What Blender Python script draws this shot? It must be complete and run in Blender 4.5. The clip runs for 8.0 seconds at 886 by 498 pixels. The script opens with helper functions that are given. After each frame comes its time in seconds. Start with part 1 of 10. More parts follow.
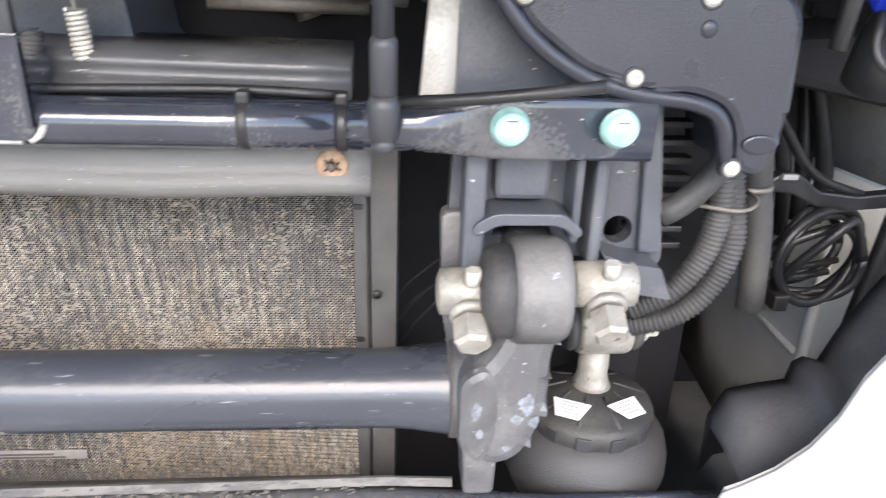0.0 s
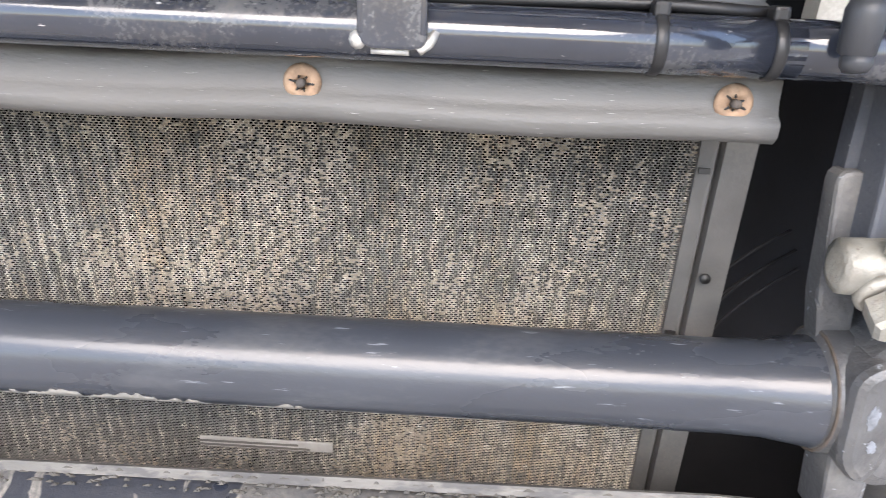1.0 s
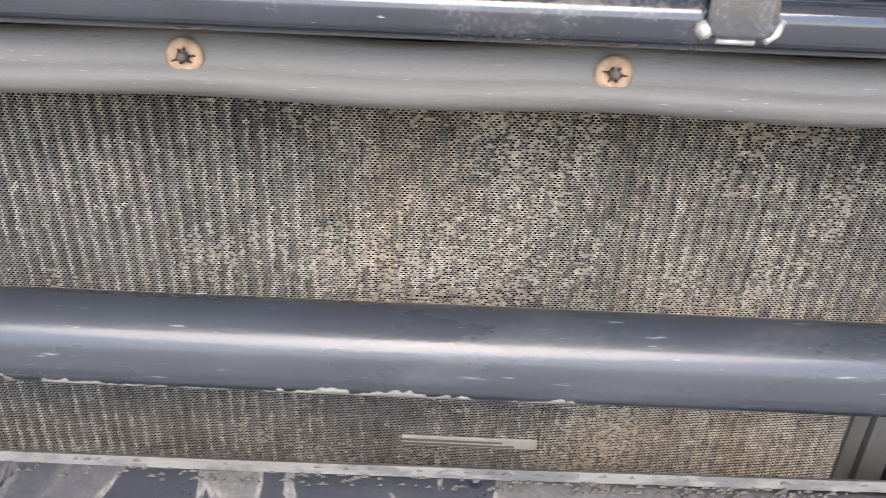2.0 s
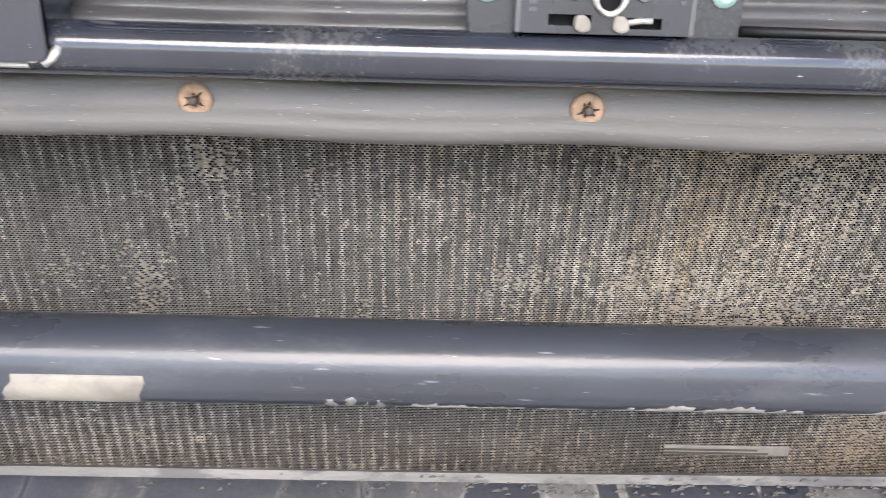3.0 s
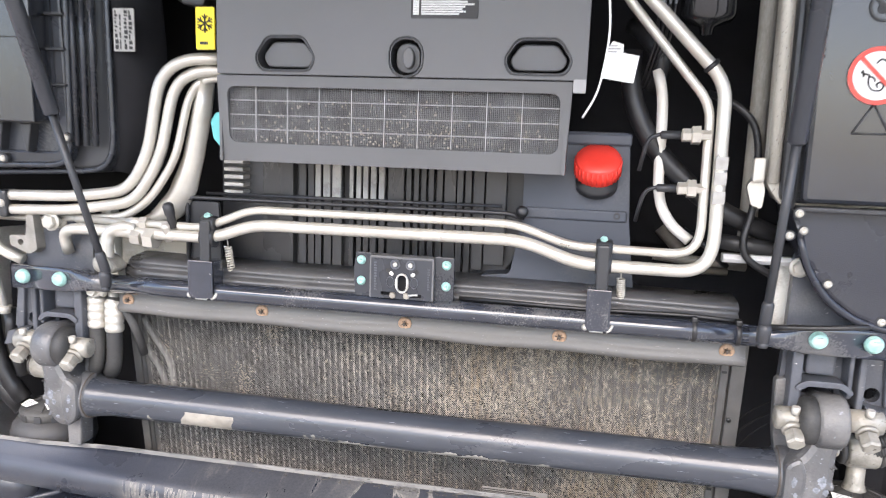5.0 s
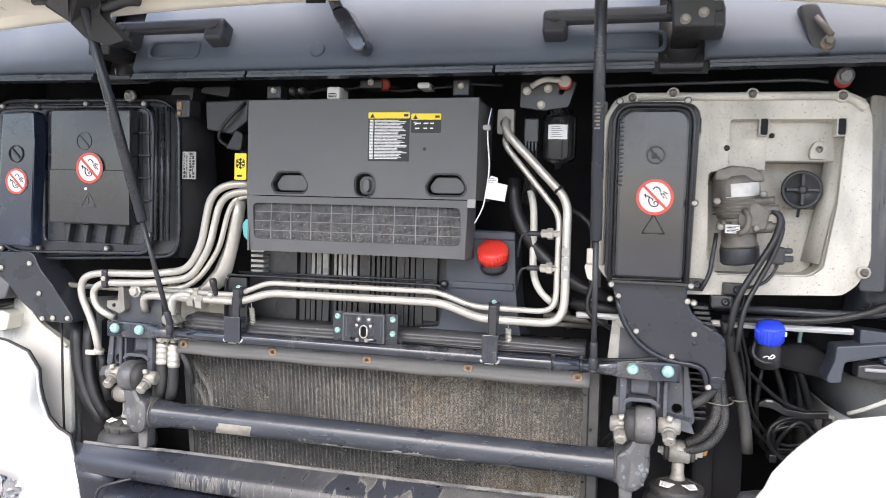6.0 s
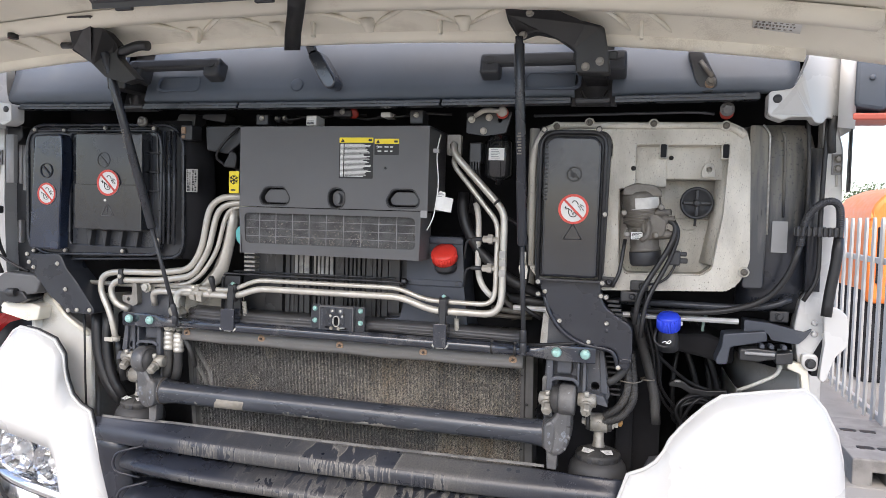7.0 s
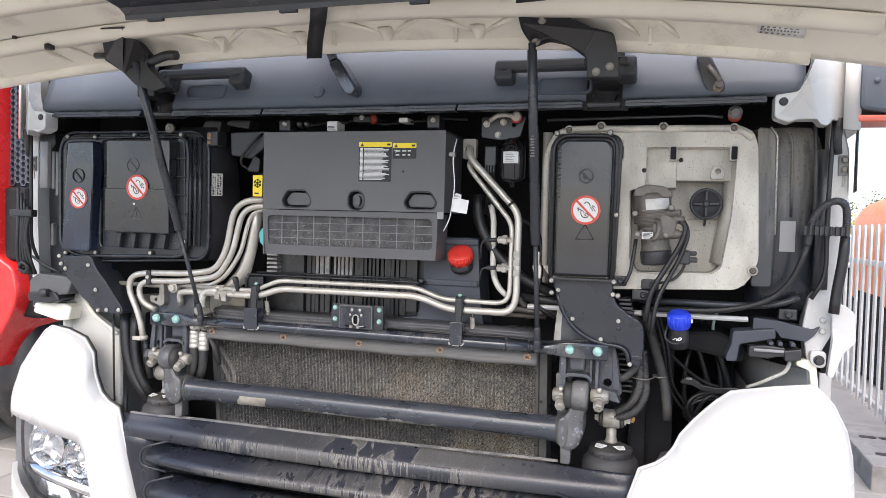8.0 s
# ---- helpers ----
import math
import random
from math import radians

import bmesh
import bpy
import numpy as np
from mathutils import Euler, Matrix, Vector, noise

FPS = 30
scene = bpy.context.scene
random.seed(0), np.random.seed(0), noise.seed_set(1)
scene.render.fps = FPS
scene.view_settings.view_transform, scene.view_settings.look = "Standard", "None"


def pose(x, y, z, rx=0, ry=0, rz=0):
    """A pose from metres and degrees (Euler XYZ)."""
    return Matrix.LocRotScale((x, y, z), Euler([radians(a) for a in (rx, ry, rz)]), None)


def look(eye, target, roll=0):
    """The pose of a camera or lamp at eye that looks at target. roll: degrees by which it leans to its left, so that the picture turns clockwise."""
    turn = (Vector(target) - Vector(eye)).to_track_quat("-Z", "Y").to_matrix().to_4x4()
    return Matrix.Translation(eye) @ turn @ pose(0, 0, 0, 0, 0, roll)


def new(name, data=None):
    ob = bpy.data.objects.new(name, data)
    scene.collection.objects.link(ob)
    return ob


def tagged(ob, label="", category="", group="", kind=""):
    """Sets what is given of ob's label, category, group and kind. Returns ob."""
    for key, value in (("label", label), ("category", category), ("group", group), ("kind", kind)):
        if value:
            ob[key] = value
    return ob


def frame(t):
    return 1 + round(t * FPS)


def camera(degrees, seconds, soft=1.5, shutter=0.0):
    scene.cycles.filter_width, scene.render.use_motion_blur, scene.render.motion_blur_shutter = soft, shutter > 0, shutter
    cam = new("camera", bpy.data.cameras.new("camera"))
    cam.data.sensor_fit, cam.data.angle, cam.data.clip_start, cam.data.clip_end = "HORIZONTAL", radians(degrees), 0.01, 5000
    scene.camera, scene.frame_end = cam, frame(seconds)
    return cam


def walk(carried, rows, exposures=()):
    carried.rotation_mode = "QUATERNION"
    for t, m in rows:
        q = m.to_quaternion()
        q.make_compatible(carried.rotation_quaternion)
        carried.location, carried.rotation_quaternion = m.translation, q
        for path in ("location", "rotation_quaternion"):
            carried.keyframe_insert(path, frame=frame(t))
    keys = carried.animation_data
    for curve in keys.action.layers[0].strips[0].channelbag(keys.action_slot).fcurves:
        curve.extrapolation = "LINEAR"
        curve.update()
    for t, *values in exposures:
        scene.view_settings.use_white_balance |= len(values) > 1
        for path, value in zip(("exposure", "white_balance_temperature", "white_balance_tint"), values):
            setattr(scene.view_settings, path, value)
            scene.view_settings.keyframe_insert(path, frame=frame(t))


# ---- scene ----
cam = camera(63.0, 8.0, soft=0.5, shutter=0.2)
PATH = [
    (0, (0.484, -0.441, 1.326), (0.639, 1.4, 0.562), 2.0),
    (0.3, (0.418, -0.446, 1.29), (0.483, 1.412, 0.552), 2.2),
    (0.5, (0.377, -0.439, 1.274), (0.406, 1.425, 0.551), 2.4),
    (0.7, (0.346, -0.416, 1.264), (0.343, 1.453, 0.551), 2.3),
    (1, (0.312, -0.388, 1.245), (0.267, 1.502, 0.592), 2.6),
    (1.2, (0.289, -0.391, 1.238), (0.222, 1.505, 0.605), 2.4),
    (2.3, (0.072, -0.393, 1.229), (0.083, 1.499, 0.582), 2.3),
    (2.5, (0.028, -0.4, 1.226), (0.037, 1.498, 0.594), 2.2),
    (2.7, (-0.012, -0.395, 1.241), (-0.035, 1.487, 0.590), 2.0),
    (3, (-0.089, -0.423, 1.256), (-0.053, 1.471, 0.615), 1.6),
    (3.5, (-0.129, -0.463, 1.267), (-0.147, 1.441, 0.656), 2.1),
    (3.7, (-0.107, -0.495, 1.276), (-0.161, 1.402, 0.730), 2.1),
    (4, (-0.068, -0.58, 1.325), (-0.131, 1.343, 0.777), 2.1),
    (4.2, (-0.009, -0.652, 1.344), (-0.110, 1.261, 0.862), 2.2),
    (4.5, (0.095, -0.797, 1.404), (-0.11, 1.139, 0.948), 2.0),
    (4.7, (0.153, -0.887, 1.441), (-0.081, 1.056, 1.013), 2.1),
    (5, (0.244, -1.008, 1.48), (-0.124, 0.931, 1.162), 2.0),
    (5.2, (0.299, -1.112, 1.492), (-0.111, 0.827, 1.223), 2.0),
    (6.3, (0.634, -1.565, 1.525), (0.115, 0.365, 1.451), 1.6),
    (6.5, (0.691, -1.618, 1.526), (0.162, 0.309, 1.441), 1.6),
    (7, (0.744, -1.709, 1.543), (0.207, 0.215, 1.449), 1.7),
    (7.5, (0.758, -1.741, 1.522), (0.187, 0.174, 1.454), 1.6),
    (8, (0.763, -1.763, 1.522), (0.179, 0.149, 1.454), 1.6),
]

walk(cam, [(t, look(eye, target, roll)) for t, eye, target, roll in PATH],
     exposures=[(0, 2.66, 6500, 14), (0.5, 2.88, 6500, 14), (0.9, 2.62, 6500, 14), (1.2, 2.5, 6500, 14), (2.5, 2.45, 6500, 14), (3.5, 2.4, 6500, 14), (4.5, 2.42, 6500, 15), (5.2, 2.42, 6500, 15), (6.3, 1.86, 6500, 14), (7, 1.52, 6500, 14), (7.5, 1.54, 6500, 14), (8, 1.64, 6500, 14)])

# ---- world and sun: bright overcast sky ----
world = bpy.data.worlds.new("world")
scene.world = world
world.use_nodes = True
wn = world.node_tree
sky = wn.nodes.new("ShaderNodeTexSky")
sky.sky_type, sky.sun_disc = "NISHITA", False
sky.sun_elevation, sky.sun_rotation = radians(52), radians(175)
sky.air_density, sky.dust_density, sky.ozone_density = 1.0, 1.6, 1.0
wn.links.new(sky.outputs[0], wn.nodes["Background"].inputs[0])
wn.nodes["Background"].inputs[1].default_value = 0.125
sun = new("sun", bpy.data.lights.new("sun", "SUN"))
sun.data.energy, sun.data.angle, sun.data.color = 2.1, radians(65), (1.0, 0.895, 0.745)
sun.matrix_world = look((-0.35, -4, 5.9), (0, 0, 0.9))


# ---- materials ----
def mat(name, col, rough=0.5, metal=0.0, var=0.2, scale=14.0, bump=0.15, fine=350.0, dust=0.0, dust_col=(0.30, 0.27, 0.22), stretch=(1, 1, 1), coat=0.0, dust_scale=9.0, sharp=0.12, spec=0.5, scuff=0.0, scuff_col=(0.45, 0.44, 0.43), scuff_size=(40, 130, 130)):
    """A worn surface: blotches, fine grain and a coat of dust with a shape of its own."""
    m = bpy.data.materials.new(name)
    m.use_nodes = True
    nt = m.node_tree
    nd, lk = nt.nodes, nt.links
    b = nd["Principled BSDF"]
    tc, info = nd.new("ShaderNodeTexCoord"), nd.new("ShaderNodeObjectInfo")
    shift = nd.new("ShaderNodeVectorMath")
    shift.operation = "MULTIPLY_ADD"
    mp = nd.new("ShaderNodeMapping")
    mp.inputs["Scale"].default_value = stretch
    comb = nd.new("ShaderNodeCombineXYZ")
    for i in range(3):
        lk.new(info.outputs["Random"], comb.inputs[i])
    shift.inputs[1].default_value = (7.3, 5.1, 9.7)
    lk.new(comb.outputs[0], shift.inputs[0])
    lk.new(tc.outputs["Object"], mp.inputs[0])
    lk.new(mp.outputs[0], shift.inputs[2])
    n1, n2, n3 = (nd.new("ShaderNodeTexNoise") for _ in range(3))
    for n, s, d in ((n1, scale, 5), (n2, fine, 3), (n3, dust_scale, 8)):
        n.inputs["Scale"].default_value, n.inputs["Detail"].default_value = s, d
        lk.new(shift.outputs[0], n.inputs["Vector"])
    r1 = nd.new("ShaderNodeMapRange")
    r1.inputs[1].default_value, r1.inputs[2].default_value = 0.3, 0.7
    r1.inputs[3].default_value, r1.inputs[4].default_value = 1 - var, 1 + var
    lk.new(n1.outputs[0], r1.inputs[0])
    mul = nd.new("ShaderNodeVectorMath")
    mul.operation = "SCALE"
    mul.inputs[0].default_value = col
    lk.new(r1.outputs[0], mul.inputs["Scale"])
    out = mul.outputs[0]
    rr = nd.new("ShaderNodeMapRange")
    rr.inputs[1].default_value, rr.inputs[2].default_value = 0.25, 0.75
    rr.inputs[3].default_value, rr.inputs[4].default_value = max(0.02, rough - 0.1), min(1, rough + 0.12)
    lk.new(n1.outputs[0], rr.inputs[0])
    rough_out = rr.outputs[0]
    if scuff > 0:
        sm = nd.new("ShaderNodeMapping")
        sm.inputs["Rotation"].default_value, sm.inputs["Scale"].default_value = (0.4, 0.3, 0.5), scuff_size
        lk.new(shift.outputs[0], sm.inputs[0])
        sn = nd.new("ShaderNodeTexNoise")
        sn.inputs["Scale"].default_value, sn.inputs["Detail"].default_value = 2.2, 4
        lk.new(sm.outputs[0], sn.inputs["Vector"])
        rs_ = nd.new("ShaderNodeMapRange")
        rs_.inputs[1].default_value, rs_.inputs[2].default_value = 0.74 - 0.16 * scuff, 0.80 - 0.16 * scuff
        lk.new(sn.outputs[0], rs_.inputs[0])
        ms = nd.new("ShaderNodeMix")
        ms.data_type = "RGBA"
        lk.new(rs_.outputs[0], ms.inputs["Factor"])
        lk.new(out, ms.inputs[6])
        ms.inputs[7].default_value = (*scuff_col, 1)
        out = ms.outputs[2]
    if dust > 0:
        r3 = nd.new("ShaderNodeMapRange")
        mid = 0.62 - 0.28 * dust
        r3.inputs[1].default_value, r3.inputs[2].default_value = mid, mid + sharp
        r3.inputs[3].default_value, r3.inputs[4].default_value = 0.0, min(1.0, 0.35 + 0.55 * dust)
        mixn = nd.new("ShaderNodeMath")
        mixn.operation = "MULTIPLY_ADD"
        mixn.inputs[1].default_value = 0.25
        lk.new(n2.outputs[0], mixn.inputs[0])
        sub = nd.new("ShaderNodeMath")
        sub.operation = "SUBTRACT"
        sub.inputs[1].default_value = 0.125
        lk.new(n3.outputs[0], sub.inputs[0])
        lk.new(sub.outputs[0], mixn.inputs[2])
        lk.new(mixn.outputs[0], r3.inputs[0])
        mx = nd.new("ShaderNodeMix")
        mx.data_type = "RGBA"
        lk.new(r3.outputs[0], mx.inputs["Factor"])
        lk.new(out, mx.inputs[6])
        mx.inputs[7].default_value = (*dust_col, 1)
        out = mx.outputs[2]
        mr = nd.new("ShaderNodeMix")
        mr.data_type = "FLOAT"
        lk.new(r3.outputs[0], mr.inputs["Factor"])
        lk.new(rough_out, mr.inputs[2])
        mr.inputs[3].default_value = 0.85
        rough_out = mr.outputs[0]
        if metal > 0:
            mm = nd.new("ShaderNodeMix")
            mm.data_type = "FLOAT"
            lk.new(r3.outputs[0], mm.inputs["Factor"])
            mm.inputs[2].default_value, mm.inputs[3].default_value = metal, 0.0
            lk.new(mm.outputs[0], b.inputs["Metallic"])
    lk.new(out, b.inputs["Base Color"])
    lk.new(rough_out, b.inputs["Roughness"])
    b.inputs["Metallic"].default_value = metal
    b.inputs["Specular IOR Level"].default_value = spec
    b.inputs["Coat Weight"].default_value = coat
    b.inputs["Coat Roughness"].default_value = 0.08
    if bump > 0:
        bp = nd.new("ShaderNodeBump")
        bp.inputs["Strength"].default_value, bp.inputs["Distance"].default_value = bump, 0.002
        lk.new(n2.outputs[0], bp.inputs["Height"])
        lk.new(bp.outputs[0], b.inputs["Normal"])
    return m


WHITE = mat("white_paint", (0.53, 0.53, 0.522), 0.28, var=0.02, bump=0.02, coat=0.6, scale=4)
CREAM = mat("cream_underside", (0.77, 0.735, 0.63), 0.5, var=0.07, bump=0.05, scale=6, dust=0.15, dust_col=(0.42, 0.38, 0.31))
BEIGE = mat("beige_inner_panel", (0.62, 0.61, 0.56), 0.55, var=0.12, bump=0.08, scale=8, dust=0.35, dust_col=(0.26, 0.24, 0.2))
COWL = mat("cowl_plastic", (0.074, 0.090, 0.116), 0.58, var=0.18, bump=0.12, fine=900, scale=5, dust=0.12, dust_col=(0.13, 0.14, 0.15), dust_scale=5)
HANDLE = mat("handle_plastic", (0.035, 0.037, 0.042), 0.45, var=0.12, bump=0.08, fine=800)
BLACK = mat("black_plastic", (0.027, 0.028, 0.031), 0.38, var=0.25, bump=0.1, scale=10, dust=0.12, dust_col=(0.07, 0.066, 0.06))
SATIN = mat("satin_black_plastic", (0.027, 0.030, 0.037), 0.26, spec=0.5, var=0.25, bump=0.06, scale=8, dust=0.22, dust_col=(0.075, 0.075, 0.075), dust_scale=6, sharp=0.3)
BLUEBLK = mat("blue_black_plastic", (0.012, 0.020, 0.042), 0.2, spec=0.8, var=0.35, bump=0.05, scale=6, dust=0.12, dust_col=(0.06, 0.07, 0.08), sharp=0.3)
GREYPL = mat("grey_plastic", (0.104, 0.105, 0.108), 0.55, var=0.1, bump=0.2, fine=1100, scale=6, dust=0.1, dust_col=(0.10, 0.098, 0.095), dust_scale=4, sharp=0.3)
# cavity black: the unlit depth of the bay is put into this colour
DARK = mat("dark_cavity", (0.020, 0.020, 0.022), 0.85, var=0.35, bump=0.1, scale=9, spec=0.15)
TANK = mat("blue_grey_plastic", (0.044, 0.051, 0.066), 0.5, var=0.12, bump=0.06, scale=8, dust=0.15, dust_col=(0.12, 0.12, 0.12))
FRAME = mat("dark_blue_steel", (0.024, 0.028, 0.039), 0.13, var=0.18, bump=0.05, scale=18, dust=0.25, dust_col=(0.14, 0.135, 0.125), coat=0.6, spec=0.5, scuff=0.25)
SHELL = mat("dusty_painted_casting", (0.066, 0.071, 0.083), 0.36, var=0.2, bump=0.25, fine=300, scale=14, dust=0.3, dust_col=(0.18, 0.175, 0.168), dust_scale=16, sharp=0.3, scuff=0.3)
BELLOWS = mat("chalky_bellows_rubber", (0.036, 0.036, 0.037), 0.55, var=0.2, bump=0.3, fine=700, scale=12, dust=0.5, dust_col=(0.085, 0.083, 0.080), sharp=0.4)
CLAMP = mat("cream_corroded_casting", (0.29, 0.278, 0.245), 0.45, 0.3, var=0.35, bump=0.5, fine=260, scale=40, dust=0.45, dust_col=(0.24, 0.21, 0.17), dust_scale=45, sharp=0.25, scuff=0.5, scuff_col=(0.10, 0.085, 0.07), scuff_size=(60, 60, 60))
BAR = mat("stabilizer_paint", (0.038, 0.043, 0.054), 0.29, var=0.2, bump=0.08, scale=12, dust=0.34, dust_col=(0.13, 0.132, 0.135), dust_scale=18, stretch=(0.4, 1, 1), coat=0.2, sharp=0.3, spec=0.5, scuff=0.42, scuff_col=(0.17, 0.185, 0.21))
CAST = mat("cast_steel_dusty", (0.066, 0.067, 0.070), 0.40, var=0.35, bump=0.4, fine=260, scale=22, dust=0.55, dust_col=(0.20, 0.19, 0.175), dust_scale=16, sharp=0.3, scuff=0.42, scuff_col=(0.34, 0.37, 0.41), spec=0.8, scuff_size=(60, 90, 90))
PRIMER = mat("beige_primer", (0.27, 0.25, 0.215), 0.7, var=0.25, bump=0.15, scale=30, dust=0.4, dust_col=(0.16, 0.148, 0.13), dust_scale=40, sharp=0.2)
RAIL = mat("dusty_rail", (0.102, 0.099, 0.094), 0.5, var=0.18, bump=0.2, scale=16, dust=0.5, dust_col=(0.135, 0.129, 0.120), stretch=(0.5, 1, 1.5), sharp=0.3, scuff=0.38, scuff_col=(0.25, 0.245, 0.235), scuff_size=(90, 330, 330))
LIP = mat("pale_scuffed_lip", (0.115, 0.110, 0.102), 0.4, var=0.35, bump=0.3, scale=30, dust=0.5, dust_col=(0.045, 0.046, 0.050), dust_scale=70, stretch=(0.35, 1, 1), sharp=0.1, scuff=0.15, scuff_col=(0.24, 0.23, 0.21))
GUIDE = mat("dusty_guide_sheet", (0.062, 0.062, 0.064), 0.32, var=0.25, bump=0.15, scale=14, dust=0.35, dust_col=(0.12, 0.115, 0.105), dust_scale=18, sharp=0.25, scuff=0.3)
BROWN = mat("old_rust", (0.075, 0.058, 0.045), 0.8, var=0.3, bump=0.4, scale=120, dust=0.4, dust_col=(0.07, 0.07, 0.072), dust_scale=60)
SCUFFBLUE = mat("pale_blue_scuff", (0.165, 0.18, 0.205), 0.45, var=0.5, bump=0.3, scale=160, dust=0.6, dust_col=(0.10, 0.102, 0.107), dust_scale=190, sharp=0.3)
CHIP = mat("dull_primer", (0.19, 0.184, 0.168), 0.6, var=0.25, bump=0.15, scale=60)
RAD = mat("dusty_radiator_frame", (0.085, 0.083, 0.080), 0.5, var=0.25, bump=0.2, scale=18, dust=0.45, dust_col=(0.17, 0.155, 0.13), sharp=0.25)
ALU = mat("aluminium_pipe", (0.54, 0.515, 0.46), 0.36, 0.55, var=0.12, bump=0.15, scale=24, fine=500, dust=0.35, dust_col=(0.42, 0.39, 0.33), dust_scale=30, sharp=0.3, scuff=0.25, scuff_col=(0.28, 0.26, 0.22), scuff_size=(60, 120, 120))
CASTALU = mat("cast_aluminium", (0.50, 0.475, 0.415), 0.52, 0.1, var=0.35, bump=0.5, fine=420, scale=9, dust=0.55, dust_col=(0.25, 0.23, 0.19), dust_scale=16, sharp=0.4, stretch=(1, 1, 0.45), scuff=0.62, scuff_col=(0.085, 0.075, 0.06), scuff_size=(230, 230, 200))
PUMPMET = mat("grey_pump_metal", (0.135, 0.122, 0.104), 0.42, 0.2, var=0.3, bump=0.35, scale=26, dust=0.35, dust_col=(0.24, 0.225, 0.20), dust_scale=30, sharp=0.25)
GREYMET = mat("grey_cast_metal", (0.25, 0.235, 0.21), 0.5, 0.25, var=0.25, bump=0.3, scale=30, dust=0.3, dust_col=(0.17, 0.16, 0.14), dust_scale=24)
ZINC = mat("zinc_bolt", (0.50, 0.48, 0.43), 0.55, 0.3, var=0.2, bump=0.1, scale=80, dust=0.35, dust_col=(0.42, 0.39, 0.33), dust_scale=80)
TEAL = mat("teal_coated_bolt", (0.33, 0.56, 0.51), 0.42, 0.2, var=0.2, bump=0.1, scale=120, dust=0.25, dust_col=(0.45, 0.55, 0.5), dust_scale=90)
WORN = mat("worn_bare_metal", (0.50, 0.49, 0.46), 0.42, 0.5, var=0.3, bump=0.3, scale=120, dust=0.2, dust_col=(0.25, 0.24, 0.22), dust_scale=140)
RUST = mat("rusty_clip", (0.30, 0.20, 0.13), 0.75, 0.1, var=0.3, bump=0.35, scale=220, dust=0.25, dust_col=(0.34, 0.25, 0.17), dust_scale=150)
RUBBER = mat("rubber", (0.013, 0.013, 0.014), 0.42, var=0.25, bump=0.12, scale=30, dust=0.14, dust_col=(0.06, 0.058, 0.055), sharp=0.3)
DUSTRUB = mat("dusty_rubber", (0.028, 0.028, 0.028), 0.6, var=0.25, bump=0.2, scale=25, dust=0.6, dust_col=(0.12, 0.115, 0.105), sharp=0.35)
RED = mat("red_cap", (0.72, 0.045, 0.03), 0.42, var=0.08, bump=0.08, scale=40)
BLUE = mat("blue_cap", (0.02, 0.055, 0.62), 0.4, var=0.08, bump=0.08, scale=40)
PALECYAN = mat("faded_turquoise", (0.33, 0.47, 0.43), 0.5, var=0.12, bump=0.05)
CYAN = mat("turquoise_plastic", (0.10, 0.42, 0.42), 0.45, var=0.08, bump=0.04)
ORANGE = mat("orange_plastic", (0.75, 0.19, 0.03), 0.4, var=0.05, bump=0.03)
YELLOW = mat("yellow_label", (0.80, 0.62, 0.02), 0.45, var=0.04, bump=0.0)
PAPER = mat("white_label", (0.72, 0.72, 0.70), 0.5, var=0.06, bump=0.02, scale=60)
INK = mat("black_print", (0.012, 0.012, 0.012), 0.5, var=0.1, bump=0.0)
SIGNRED = mat("red_print", (0.62, 0.07, 0.05), 0.5, var=0.08, bump=0.0, scale=80)
DUCT = mat("duct_plastic", (0.019, 0.021, 0.029), 0.27, var=0.12, bump=0.15, fine=900, scale=6, dust=0.16, dust_col=(0.085, 0.084, 0.083), dust_scale=5, sharp=0.3, scuff=0.12, scuff_col=(0.16, 0.16, 0.16))
COVER = mat("sheen_cover_plastic", (0.021, 0.023, 0.029), 0.2, var=0.2, bump=0.06, fine=700, scale=5, dust=0.2, dust_col=(0.085, 0.088, 0.095), dust_scale=5, sharp=0.35, spec=0.7)
GREYTAG = mat("grey_tag", (0.28, 0.28, 0.28), 0.55, var=0.06, bump=0.05)
CHROME = mat("chrome_reflector", (0.75, 0.76, 0.78), 0.12, 1.0, var=0.04, bump=0.0)
LAMPGREY = mat("lamp_bezel_grey", (0.55, 0.56, 0.57), 0.3, 0.3, var=0.05, bump=0.0)
SILVER = mat("silver_sticker", (0.34, 0.33, 0.31), 0.5, 0.2, var=0.15, bump=0.1, scale=90)
FENCE = mat("white_fence_paint", (0.40, 0.40, 0.395), 0.45, var=0.05, bump=0.03)
REDPAINT = mat("red_truck_paint", (0.62, 0.022, 0.022), 0.25, var=0.04, bump=0.0, coat=0.7)
CONC = mat("concrete_block", (0.20, 0.195, 0.19), 0.85, var=0.2, bump=0.4, fine=120, scale=8, dust=0.3, dust_col=(0.12, 0.115, 0.11))
LEAF = mat("foliage", (0.045, 0.075, 0.025), 0.7, var=0.4, bump=0.1, scale=3)
AUTUMN = mat("yellow_foliage", (0.35, 0.24, 0.03), 0.7, var=0.4, bump=0.1, scale=3)
BARK = mat("bark", (0.10, 0.075, 0.05), 0.9, var=0.3, bump=0.5, scale=10)


